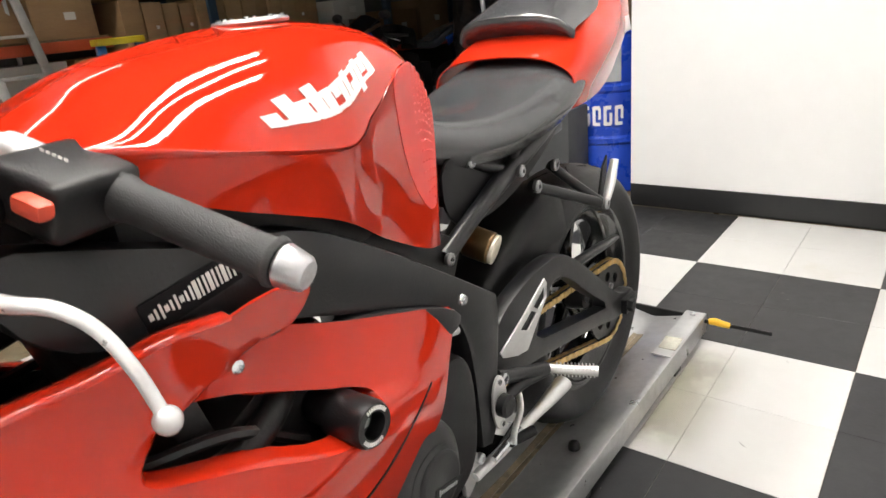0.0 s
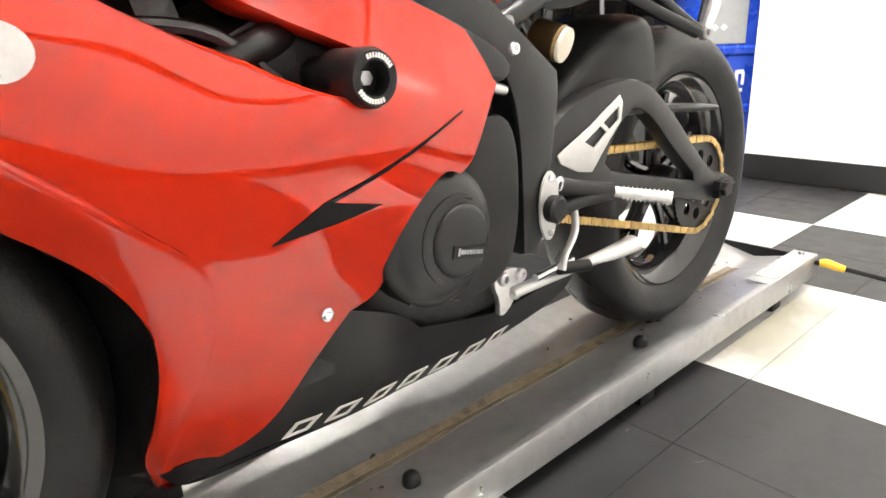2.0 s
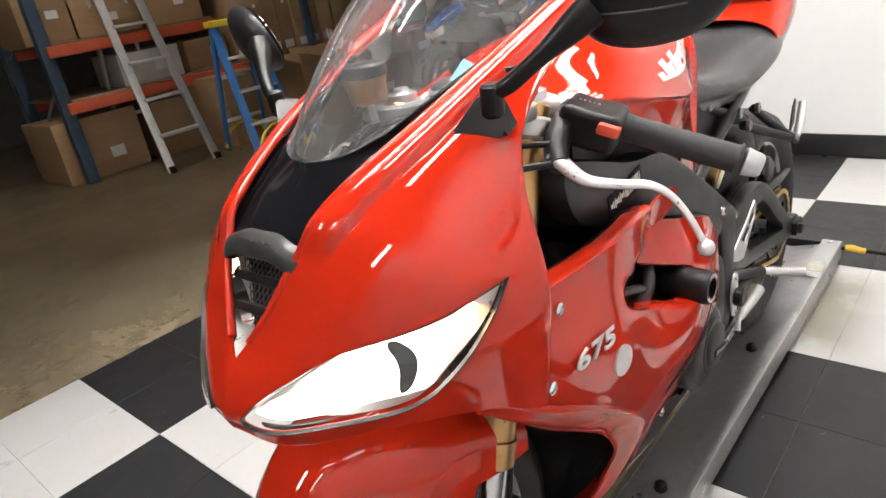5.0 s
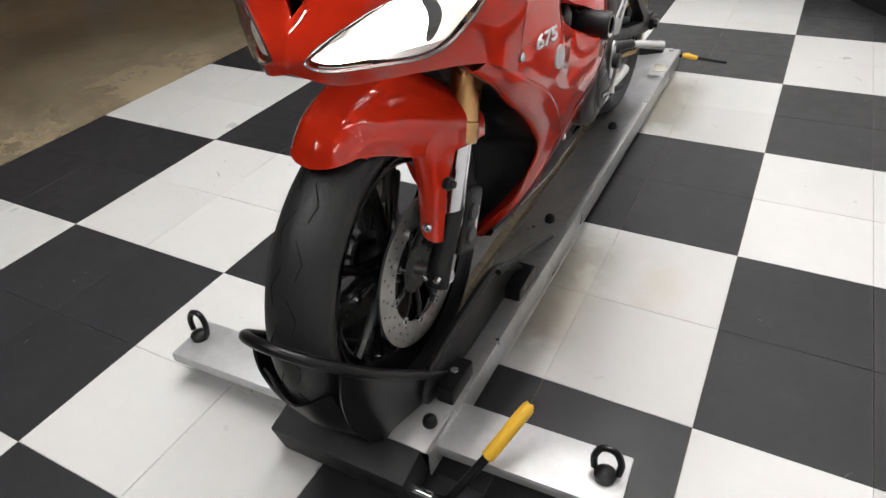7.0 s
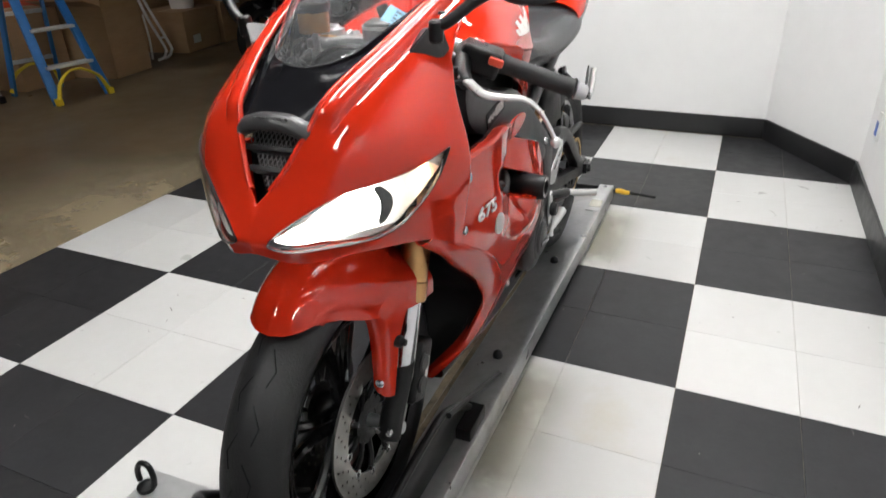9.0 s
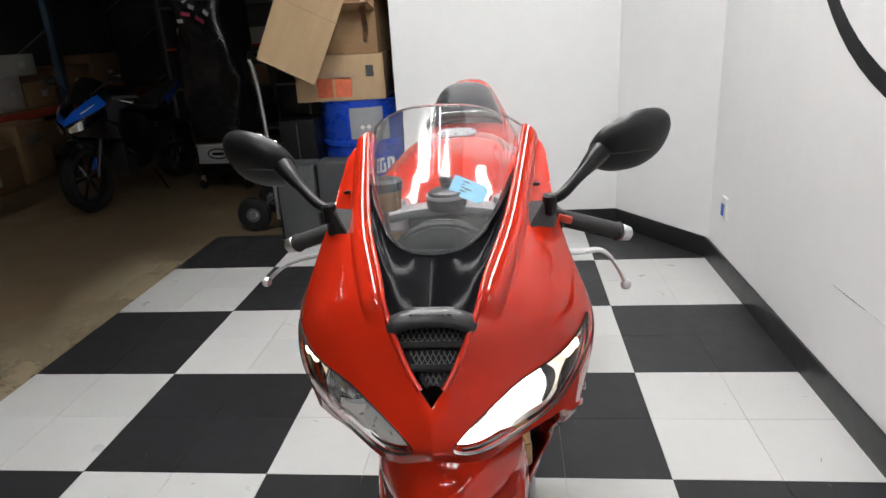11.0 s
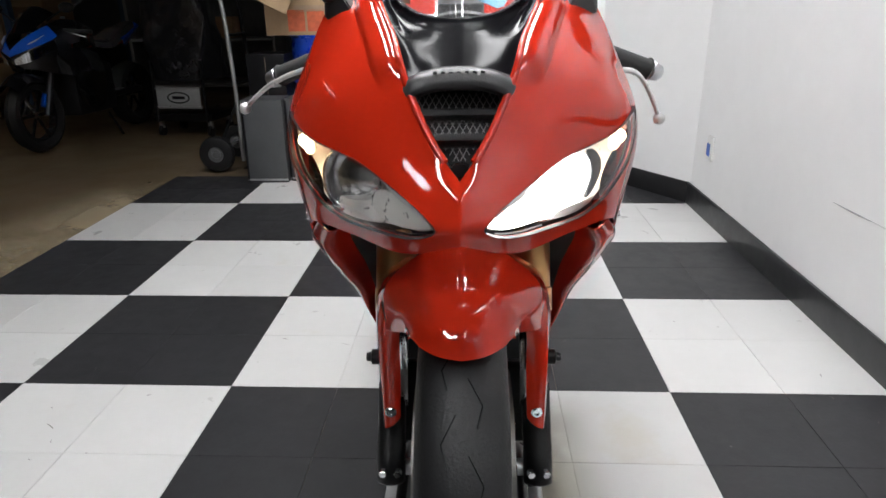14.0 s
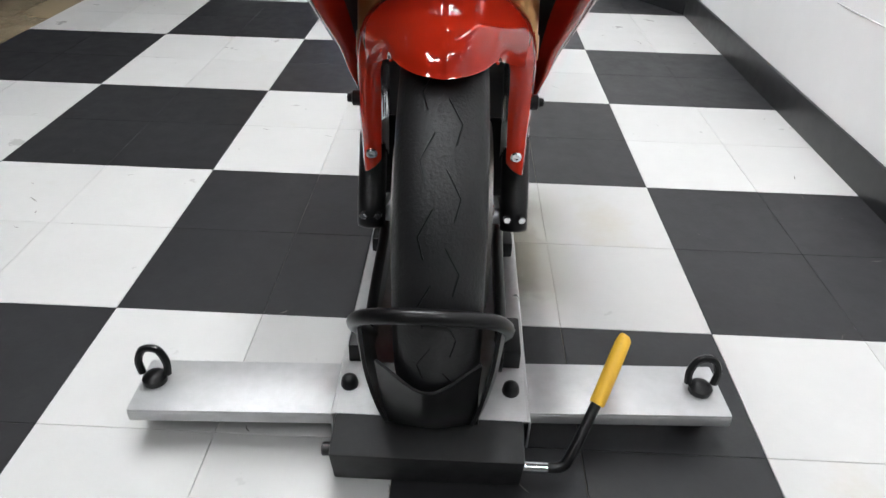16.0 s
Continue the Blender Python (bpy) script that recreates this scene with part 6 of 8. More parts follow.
# -- engine and radiator
eng = part("engine", block((0.25, 0.36, 0.26), (0, 0.44, 0.44), bevel=0.02), DARK, bike, "black engine block")
part("cylinder_bank", block((0.30, 0.17, 0.20), (0, 0.33, 0.62), (25, 0, 0), bevel=0.015), DARK, eng)
part("air_box", block((0.22, 0.34, 0.17), (0, 0.36, 0.86), bevel=0.03), PLASTIC, eng)
part("gearbox", block((0.25, 0.16, 0.16), (0.01, 0.58, 0.47), bevel=0.03), DARK, eng)
part("side_case", slab(rounded([(0.45, 0.56), (0.56, 0.60), (0.605, 0.57), (0.61, 0.45), (0.585, 0.38), (0.50, 0.36), (0.44, 0.40)]), 0.05, "x", 0.150, 0.012), PLASTIC, eng, "ribbed black sprocket case")
cov = part("engine_cover", lathe([(0.150, 0.084), (0.178, 0.084), (0.183, 0.082), (0.186, 0.078), (0.192, 0.073), (0.197, 0.060), (0.199, 0.045), (0.199, 0.0)], "x", (0, 0.455, 0.464), 56), SATIN, eng, "black round engine cover")
part("cover_boss", slab(rounded([(0.425, 0.520), (0.438, 0.553), (0.455, 0.556), (0.462, 0.540), (0.452, 0.515)], (), 1), 0.034, "x", 0.174, 0.005), SATIN, cov)
part("cover_step", lathe([(0.188, 0.044), (0.200, 0.0435), (0.203, 0.041), (0.2045, 0.036), (0.2045, 0)], "x", (0, 0.474, 0.458), 40), SATIN, cov)
part("cover_ring", lathe([(0.196, 0.055), (0.200, 0.054), (0.2005, 0.050), (0.197, 0.049)], "x", (0, 0.468, 0.460), 40, closed=True, arc=(60, 240)), SATIN, cov)
for k in range(5):
    a = radians(20 + 72 * k)
    part("cover_bolt", lathe([(0, 0), (0, 0.006), (0.004, 0.0055), (0.005, 0)], "x", (0.178, 0.455 + 0.0795 * math.cos(a), 0.464 + 0.0795 * math.sin(a)), 10), SATIN, cov)
pl = part("cover_plate", block((0.002, 0.056, 0.015), (0.2052, 0.482, 0.444), (-12, 0, 0), bevel=0.0006), PLASTIC, cov)
for k in range(9):
    part("plate_mark", block((0.0008, 0.0030, 0.0052 if k else 0.009), (0.2065, 0.463 + 0.0045 * k, 0.4485 - 0.00096 * k), (-12, 0, 0)), ALLOY, pl)
part("radiator", block((0.29, 0.035, 0.36), (0, 0.225, 0.58), (14, 0, 0), bevel=0.004), DARK, bike, "black radiator")
for s in (1, -1):
    part("water_hose", tube([(s * 0.14, 0.12, 0.66), (s * 0.17, 0.20, 0.66), (s * 0.165, 0.27, 0.68), (s * 0.12, 0.33, 0.70)], 0.016, 12, 24), PLASTIC, bike)
    part("engine_bracket", tube([(s * 0.15, 0.13, 0.70), (s * 0.175, 0.22, 0.69), (s * 0.17, 0.30, 0.63)], 0.007, 8, 14), SATIN, bike)
part("exhaust_header", tube([(0.06, 0.26, 0.52), (0.07, 0.24, 0.40), (0.06, 0.26, 0.29), (0.0, 0.40, 0.27), (0.0, 0.62, 0.30)], 0.022, 12, 30), ALLOY, bike)

# -- swingarm, rear end
SWING = rounded([(0.69, 0.530), (0.735, 0.575), (0.811, 0.599), (0.900, 0.611), (0.960, 0.600), (1.010, 0.572), (1.080, 0.520), (1.175, 0.440), (1.240, 0.398), (1.295, 0.398), (1.308, 0.372), (1.285, 0.345), (1.20, 0.352), (1.08, 0.385), (0.93, 0.416), (0.78, 0.446), (0.69, 0.455)])
SWING_HOLE = rounded([(0.842, 0.474), (0.862, 0.515), (0.900, 0.552), (0.935, 0.562), (0.985, 0.538), (1.06, 0.476), (1.165, 0.402), (1.08, 0.420), (0.95, 0.449)], (), 1)
for s in (1, -1):
    sw = part("swingarm", slab(SWING, 0.034, "x", s * 0.128, 0.009, [SWING_HOLE]), SATIN, bike, "satin black arched swingarm")
    part("axle_block", block((0.018, 0.060, 0.036), (s * 0.150, 1.255, 0.373), bevel=0.005), PLASTIC, sw)
    part("axle_nut", rod((s * 0.155, 1.24, 0.375), (s * 0.170, 1.24, 0.375), 0.015, 6, 0.002), SATIN, sw)
    part("adjuster", rod((s * 0.145, 1.285, 0.373), (s * 0.145, 1.315, 0.373), 0.005, 6), SATIN, sw)
part("swing_pivot", rod((-0.15, 0.67, 0.49), (0.15, 0.67, 0.49), 0.03, 20), SATIN, bike)
part("swing_brace", block((0.24, 0.10, 0.07), (0, 0.80, 0.50), bevel=0.02), SATIN, bike)
HUG = [[(0.0, y, z), (w * 0.55, y, z - 0.003), (w * 0.88, y + 0.004, z - 0.014), (w, y + 0.012, z - 0.045), (w * 0.99, y + 0.03, z - drop)] for y, z, w, drop in ((0.795, 0.575, 0.075, 0.05), (0.885, 0.648, 0.085, 0.07), (0.960, 0.692, 0.091, 0.10), (1.015, 0.705, 0.092, 0.11), (1.045, 0.707, 0.091, 0.115))]
part("rear_hugger", mirrored(loft(HUG, 30, 20, 0.003, flip=False)), PLASTIC, bike, "black rear wheel hugger")
part("chain_guard", tube([(0.128, 0.83, 0.560), (0.128, 1.0, 0.552), (0.126, 1.15, 0.540), (0.122, 1.255, 0.530)], [0.010, 0.013, 0.013, 0.008], 10, 24, flat=0.6), PLASTIC, bike, "black plastic chain guard")
part("rear_axle", rod((-0.16, 1.24, 0.375), (0.16, 1.24, 0.375), 0.0125, 12), ALLOY, bike)
part("shock", rod((0.0, 0.70, 0.70), (0.0, 0.76, 0.48), 0.032, 16, 0.004), PLASTIC, bike)
tin = part("shock_reservoir", rod((0.055, 0.782, 0.678), (0.10, 0.79, 0.664), 0.0275, 24, 0.003), mat("bronze_canister", (0.30, 0.2, 0.1), 0.3, 0.9), bike, "bronze reservoir with pale end cap")
part("canister_cap", rod((0.100, 0.790, 0.664), (0.106, 0.7915, 0.662), 0.0258, 24, 0.001), mat("pale_cap", (0.74, 0.68, 0.56), 0.35), tin)
# final drive
spr = part("rear_sprocket", slab(circle(0.093, 84) * (1 + 0.03 * (np.arange(84) % 2)[:, None]), 0.006, "x", 0.104, 0, [circle(0.013, 12) + [0.060 * math.cos(2 * math.pi * k / 8), 0.060 * math.sin(2 * math.pi * k / 8)] for k in range(8)]), SATIN, rear, "dark drilled sprocket")
for k in range(5):
    a = 2 * math.pi * k / 5
    part("sprocket_nut", rod((0.106, 0.036 * math.cos(a), 0.036 * math.sin(a)), (0.114, 0.036 * math.cos(a), 0.036 * math.sin(a)), 0.007, 6), STEEL, spr)
part("rear_disc", slab(circle(0.11, 48), 0.005, "x", -0.095, 0, [circle(0.075, 30)]), DISC, rear)
p0, r0, p1, r1 = np.array((0.655, 0.475)), 0.036, np.array((1.240, 0.375)), 0.094
d = p1 - p0
L, base_a, slip = np.linalg.norm(d), math.atan2(d[1], d[0]), math.acos((r0 - r1) / np.linalg.norm(d))
ta, tb = base_a + slip, base_a - slip
loop = [p0 + r0 * np.array((math.cos(ta), math.sin(ta))), p1 + r1 * np.array((math.cos(ta), math.sin(ta)))]
loop += [p1 + r1 * np.array((math.cos(a), math.sin(a))) for a in np.linspace(ta, tb, 26)[1:]]
loop += [p0 + r0 * np.array((math.cos(tb), math.sin(tb)))]
loop += [p0 + r0 * np.array((math.cos(a), math.sin(a))) for a in np.linspace(tb, ta - 2 * math.pi, 12)[1:]]
loop = np.array(loop)
seg = np.linalg.norm(np.diff(loop, axis=0), axis=1)
run = np.r_[0, seg.cumsum()]
count = int(run[-1] / 0.0159) // 2 * 2
chain = part("drive_chain", tube([(0.1035, *q) for q in loop[:-1]], 0.0035, 5, closed=True), DARK, bike, "gold drive chain")
link = bmesh.new()
for x in (-0.0075, 0.0075):
    slab(rounded([(-0.0115, 0.0), (-0.0085, 0.0074), (0, 0.0046), (0.0085, 0.0074), (0.0115, 0.0), (0.0085, -0.0074), (0, -0.0046), (-0.0085, -0.0074)], (), 1), 0.0022, "x", x, 0, bm=link)
first = part("link", link, CHAIN, chain, smooth=False)
for k in range(count):
    sk = run[-1] * k / count
    q = np.array([np.interp(sk, run, loop[:, 0]), np.interp(sk, run, loop[:, 1])])
    q2 = np.array([np.interp((sk + 0.004) % run[-1], run, loop[:, 0]), np.interp((sk + 0.004) % run[-1], run, loop[:, 1])])
    a = math.degrees(math.atan2(q2[1] - q[1], q2[0] - q[0]))
    m = pose(0.1035 + (0.0014 if k % 2 else 0.0), q[0], q[1], a, 0, 0)
    if k == 0:
        first.matrix_basis = m
    else:
        shared("link", first.data, chain, m)
# rear subframe, foot rests
for s in (1, -1):
    def put(bm):
        return bm if s > 0 else flipped(bm)
    sub = part("subframe_rail", put(tube([(0.098, 0.660, 0.695), (0.096, 0.76, 0.738), (0.092, 0.873, 0.778), (0.090, 1.02, 0.826), (0.082, 1.13, 0.862)], [0.014, 0.0135, 0.016, 0.014, 0.013], 12, 30, flat=1.15)), SATIN, bike, "black tubular subframe")
    part("subframe_brace", put(tube([(0.078, 0.767, 0.818), (0.084, 0.82, 0.795), (0.090, 0.873, 0.778)], 0.0095, 10)), SATIN, sub)
    part("subframe_strut", put(tube([(0.092, 0.873, 0.782), (0.088, 0.93, 0.835), (0.085, 0.97, 0.85)], 0.010, 10)), SATIN, sub)
    for at in ((0.106, 0.660, 0.695), (0.086, 0.765, 0.818), (0.112, 0.873, 0.778)):
        part("subframe_bolt", put(lathe([(0, 0), (0, 0.0105), (0.006, 0.0105), (0.008, 0.008), (0.008, 0.004), (0.004, 0.003), (0.004, 0)], "x", at, 14)), BOLT_METAL, sub)
    hang = part("pillion_hanger", put(tube([(0.110, 0.913, 0.740), (0.135, 0.985, 0.708), (0.172, 1.060, 0.672)], 0.0105, 10, 16)), SATIN, bike, "black pillion footrest hanger")
    part("hanger_arm", put(tube([(0.105, 0.991, 0.760), (0.135, 1.030, 0.715), (0.172, 1.062, 0.674)], 0.0095, 10, 16)), SATIN, hang)
    for at in ((0.118, 0.913, 0.740), (0.113, 0.991, 0.760), (0.178, 1.066, 0.670)):
        part("hanger_bolt", put(lathe([(0, 0), (0, 0.0115), (0.007, 0.0115), (0.009, 0.009), (0.009, 0.0045), (0.004, 0.004), (0.004, 0)], "x", at, 14)), BOLT_METAL, hang)
    part("pillion_peg", put(tube([(0.182, 1.068, 0.676), (0.183, 1.085, 0.705), (0.182, 1.108, 0.745)], [0.008, 0.0105, 0.009], 10, 12, flat=0.7)), WHITE_METAL, hang, "folded alloy pillion peg")
    part("peg_tab", put(slab([(1.07, 0.68), (1.09, 0.735), (1.11, 0.752), (1.105, 0.70)], 0.004, "x", 0.165)), PLASTIC, hang)
    # rider foot control
    rest = part("foot_hanger", put(tube([(0.150, 0.700, 0.478), (0.165, 0.745, 0.466), (0.188, 0.795, 0.456)], [0.014, 0.012, 0.012], 10, 14)), SATIN, bike, "black footrest hanger")
    part("hanger_leg", put(tube([(0.150, 0.698, 0.433), (0.165, 0.745, 0.446), (0.188, 0.792, 0.454)], [0.013, 0.011, 0.011], 10, 14)), SATIN, rest)
    for at in ((0.160, 0.700, 0.480), (0.160, 0.698, 0.433)):
        part("hanger_bolt", put(lathe([(0, 0), (0, 0.011), (0.006, 0.011), (0.008, 0.008), (0.008, 0.004), (0.004, 0.004), (0.004, 0)], "x", at, 14)), CHROME, rest)
    peg = part("foot_peg", put(tube([(0.185, 0.796, 0.456), (0.205, 0.806, 0.453), (0.245, 0.828, 0.449), (0.262, 0.838, 0.447)], [0.008, 0.0085, 0.0085, 0.0095], 10, 14)), WHITE_METAL, rest, "knurled alloy foot peg")
    for k in range(11):
        q = np.array((0.203, 0.805, 0.453)) + np.array((0.0053, 0.0031, -0.00056)) * k
        part("peg_ridge", put(block((0.0022, 0.0182, 0.0190), tuple(q), (0, 0, 30), bevel=0.002)), WHITE_METAL, peg)
    heel = [(0.717, 0.515), (0.724, 0.502), (0.768, 0.484), (0.802, 0.478), (0.846, 0.520), (0.877, 0.547), (0.880, 0.575), (0.872, 0.586), (0.792, 0.546)]
    part("heel_guard", put(slab(np.array(heel), 0.003, "x", 0.148, 0.0005, [np.array([(0.829, 0.549), (0.870, 0.570), (0.870, 0.550), (0.847, 0.537)]), np.array([(0.782, 0.526), (0.822, 0.545), (0.838, 0.534), (0.806, 0.514)])])), WHITE_METAL, rest, "brushed alloy heel guard")
    part("spacer_plate", put(slab(rounded([(0.655, 0.490), (0.672, 0.508), (0.688, 0.490), (0.692, 0.455), (0.682, 0.410), (0.665, 0.405), (0.652, 0.43), (0.650, 0.46)]), 0.004, "x", 0.170, 0.0008)), WHITE_METAL, rest, "silver pivot plate")
    part("pivot_plug", put(rod((0.170, 0.672, 0.452), (0.190, 0.672, 0.452), 0.019, 20, 0.004)), PLASTIC, rest)
    for zz in (0.494, 0.418):
        part("plate_screw", put(rod((0.171, 0.670, zz), (0.176, 0.670, zz), 0.005, 6)), CHROME, rest)
# gear lever and side stand on the left
gear = part("gear_lever", tube([(0.158, 0.745, 0.440), (0.168, 0.735, 0.405), (0.166, 0.715, 0.372), (0.168, 0.705, 0.352)], [0.006, 0.0065, 0.006, 0.007], 10, 18, flat=0.7), WHITE_METAL, bike, "alloy gear lever")
part("gear_pad", rod((0.160, 0.705, 0.352), (0.176, 0.762, 0.347), 0.0095, 12, 0.002), PLASTIC, gear)
part("gear_rod", rod((0.155, 0.60, 0.615), (0.155, 0.545, 0.628), 0.007, 10), WHITE_METAL, gear)
ss = part("side_stand", tube([(0.142, 0.622, 0.334), (0.150, 0.70, 0.338), (0.146, 0.80, 0.335), (0.142, 0.880, 0.330), (0.138, 0.945, 0.328)], [0.011, 0.010, 0.0105, 0.015, 0.019], 12, 34, flat=0.8), WHITE_METAL, bike, "folded alloy side stand")
part("stand_bracket", slab(rounded([(0.590, 0.352), (0.598, 0.371), (0.640, 0.370), (0.656, 0.352), (0.640, 0.330), (0.618, 0.306), (0.600, 0.303), (0.602, 0.330)]), 0.010, "x", 0.135, 0.002), WHITE_METAL, ss)
for y, z in ((0.606, 0.360), (0.642, 0.357), (0.630, 0.333)):
    part("bracket_bolt", lathe([(0, 0), (0, 0.0095), (0.008, 0.0095), (0.010, 0.007), (0.010, 0.005), (0.004, 0.004), (0.004, 0)], "x", (0.139, y, z), 12), ALLOY, ss)
part("stand_spring", tube([(0.160, 0.655, 0.352), (0.160, 0.74, 0.358)], 0.006, 8), CHROME, ss)


# ---- store room behind the partition ----
def carton(label, size, at, turn=0.0, material=None, tape=True, labels=(), open_top=False, category="box", group="", seed=0):
    """A cardboard carton with folded edges, seams and tape; labels: (side, along, up, width, height)."""
    w, d, h = size
    ob = thing("cardboard_box", label, category, at, (0, 0, turn), group)
    m = material or CARD
    if open_top:
        t = 0.006
        for sx, sy, px, py in ((w, t, 0, -d / 2 + t / 2), (w, t, 0, d / 2 - t / 2), (t, d - 2 * t, -w / 2 + t / 2, 0), (t, d - 2 * t, w / 2 - t / 2, 0)):
            part("side", block((sx, sy, h), (px, py, h / 2)), m, ob, smooth=False)
        part("bottom", block((w - 2 * t, d - 2 * t, t), (0, 0, t / 2)), m, ob, smooth=False)
        part("flap", block((w, d * 0.45, 0.005), (0, -d / 2 - d * 0.19, h - 0.06), (-18, 0, 0)), m, ob, smooth=False)
        part("flap", block((w, 0.18, 0.005), (0, d / 2 + 0.086, h - 0.030), (-20, 0, 0)), m, ob, smooth=False)
        part("flap", block((0.26, d, 0.005), (w / 2 + 0.128, 0, h - 0.018), (0, 8, 0)), m, ob, smooth=False)
    else:
        part("body", block((w, d, h), (0, 0, h / 2), bevel=0.004), m, ob)
        part("seam", block((0.002, d * 0.998, 0.001), (0, 0, h + 0.0006)), GRIME, ob)
        if tape:
            part("tape", block((0.05, d * 1.0, 0.0008), (0, 0, h + 0.0014)), CARD_PALE, ob)
    for side, along, up, lw, lh in labels:
        if side == "x":
            part("label", block((0.002, lw, lh), (w / 2 + 0.0012, along, up)), PAPER, ob, "white paper label", smooth=False)
        else:
            part("label", block((lw, 0.002, lh), (along, -d / 2 - 0.0012, up)), PAPER, ob, "white paper label", smooth=False)
    return ob


# drum with cartons on it
def drum():
    ob = thing("oil_drum", "blue steel oil drum with white letter marks and grey label", "oil drum", (-0.835, 3.475, 0))
    r, h = 0.287, 0.845
    prof = [(0.0, 0.0), (0.0, r - 0.006), (0.006, r), (0.02, r)]
    for zc in (0.29, 0.565):
        prof += [(zc - 0.025, r - 0.004), (zc - 0.012, r + 0.008), (zc + 0.012, r + 0.008), (zc + 0.025, r - 0.004)]
    prof += [(h - 0.015, r - 0.003), (h - 0.010, r + 0.004), (h, r + 0.004), (h, r - 0.010), (h - 0.018, r - 0.014), (h - 0.018, 0)]
    part("shell", lathe(prof, "z", segs=56), DRUM, ob)
    lab = []
    for k in range(13):
        a = radians(-96 + 44 * k / 12)
        lab.append(((r + 0.0015) * math.cos(a), (r + 0.0015) * math.sin(a)))
    bm = bmesh.new()
    lo, hi = [bm.verts.new((x, y, 0.60)) for x, y in lab], [bm.verts.new((x, y, 0.80)) for x, y in lab]
    for k in range(12):
        bm.faces.new((lo[k], lo[k + 1], hi[k + 1], hi[k]))
    label = part("label", bm, mat("grey_label", (0.30, 0.31, 0.32), 0.5, vary=0.08), ob, "grey paper hazard label")
    for dx in (0, 1):
        a = radians(-80 + 8 * dx)
        part("hazard_diamond", block((0.024, 0.001, 0.024), ((r + 0.0028) * math.cos(a), (r + 0.0028) * math.sin(a), 0.675), (0, 45, math.degrees(a) + 90)), PAPER, label, smooth=False)
    # six white block letters, drawn as bars
    for k in range(6):
        a0 = -112 + 11.5 * k
        for da, z0, wz, ww in ((-2.6, 0.425, 0.10, 0.016), (0.6, 0.468, 0.020, 0.030), (0.6, 0.382, 0.018, 0.030), (3.2, 0.425 + (0.012 if k % 2 else -0.015), 0.06, 0.014)):
            a = radians(a0 + da)
            part("letter_bar", block((ww, 0.0015, wz), ((r + 0.002) * math.cos(a), (r + 0.002) * math.sin(a), z0), (0, 0, math.degrees(a) + 90)), DECAL, ob, smooth=False)
    part("bung", lathe([(0, 0), (0, 0.03), (0.012, 0.03), (0.014, 0)], "z", (0.12, 0.12, h - 0.018), 16), STEEL, ob)
    return ob


drum()
c = carton("brown carton with orange printed mark, on the blue drum", (0.585, 0.42, 0.285), (-0.925, 3.45, 0.8455), 2, CARD_PALE, labels=())
for x in (-0.10, 0.02):
    part("print_mark", block((0.105, 0.001, 0.125), (x, -0.2112, 0.085), (0, 0, 0)), ORANGE, c, "orange printed square", smooth=False)
part("print_mark", block((0.22, 0.001, 0.035), (0.0, -0.2112, 0.155)), mat("faded_print", (0.42, 0.30, 0.2), 0.8), c, smooth=False)
part("print_mark", block((0.05, 0.001, 0.07), (0.20, -0.2112, 0.18)), GREY_PANEL, c, smooth=False)
open_box = carton("open brown carton with loose plastic, stacked on a carton", (0.46, 0.34, 0.34), (-0.86, 3.47, 1.133), -8, CARD, open_top=True)
lift = pose(-0.86, 3.47, 1.133, 0, 0, -8).inverted() @ pose(-1.075, 3.02, 1.300, 6, 27, 4)
flap = part("long_flap", block((0.385, 0.006, 0.55), bevel=0.001), CARD_PALE, open_box, "wide tan flap hanging open", smooth=False, at=lift)
part("crease", block((0.385, 0.0015, 0.002), (0, -0.0034, 0.12)), GRIME, flap, smooth=False)
wrap = thing("plastic_film", "crumpled clear plastic film hanging from a carton", "plastic film", (-0.72, 3.24, 1.30))
part("film", loft([[(0.0 + 0.05 * math.sin(3 * i), -0.01 * i + 0.02 * math.cos(4 * j + i), 0.22 - 0.06 * j + 0.02 * math.sin(5 * i)) for i in range(4)] for j in range(6)], 20, 16, 0.0006), clear("milky_film", (0.7, 0.66, 0.6), 0.45, 1.1), wrap)

# dark grey panels and the hand truck
for k, (x, w, yy, tz) in enumerate(((-1.185, 0.245, 2.99, 1.5), (-0.925, 0.255, 3.03, -1.0))):
    ob = thing("equipment_case", "tall dark grey upright panel case beside the partition", "case", (x, yy, 0), (0, 0, tz), "grey cases")
    part("body", block((w, 0.22, 0.50), (0, 0, 0.25), bevel=0.006), GREY_PANEL, ob)
    part("edge_strip", block((w * 1.01, 0.006, 0.012), (0, -0.112, 0.02), bevel=0.002), STEEL, ob)
    part("edge_strip", block((0.010, 0.006, 0.48), (-w / 2 + 0.008, -0.112, 0.25), bevel=0.002), POWDER, ob)
tall = thing("black_cabinet", "tall matte black cabinet between drum and cases", "cabinet", (-1.28, 3.30, 0))
part("body", block((0.24, 0.26, 0.74), (0.06, 0.0, 0.37), bevel=0.006), PLASTIC, tall)
part("door_seam", block((0.002, 0.002, 0.70), (0.06, -0.131, 0.37)), GRIME, tall)


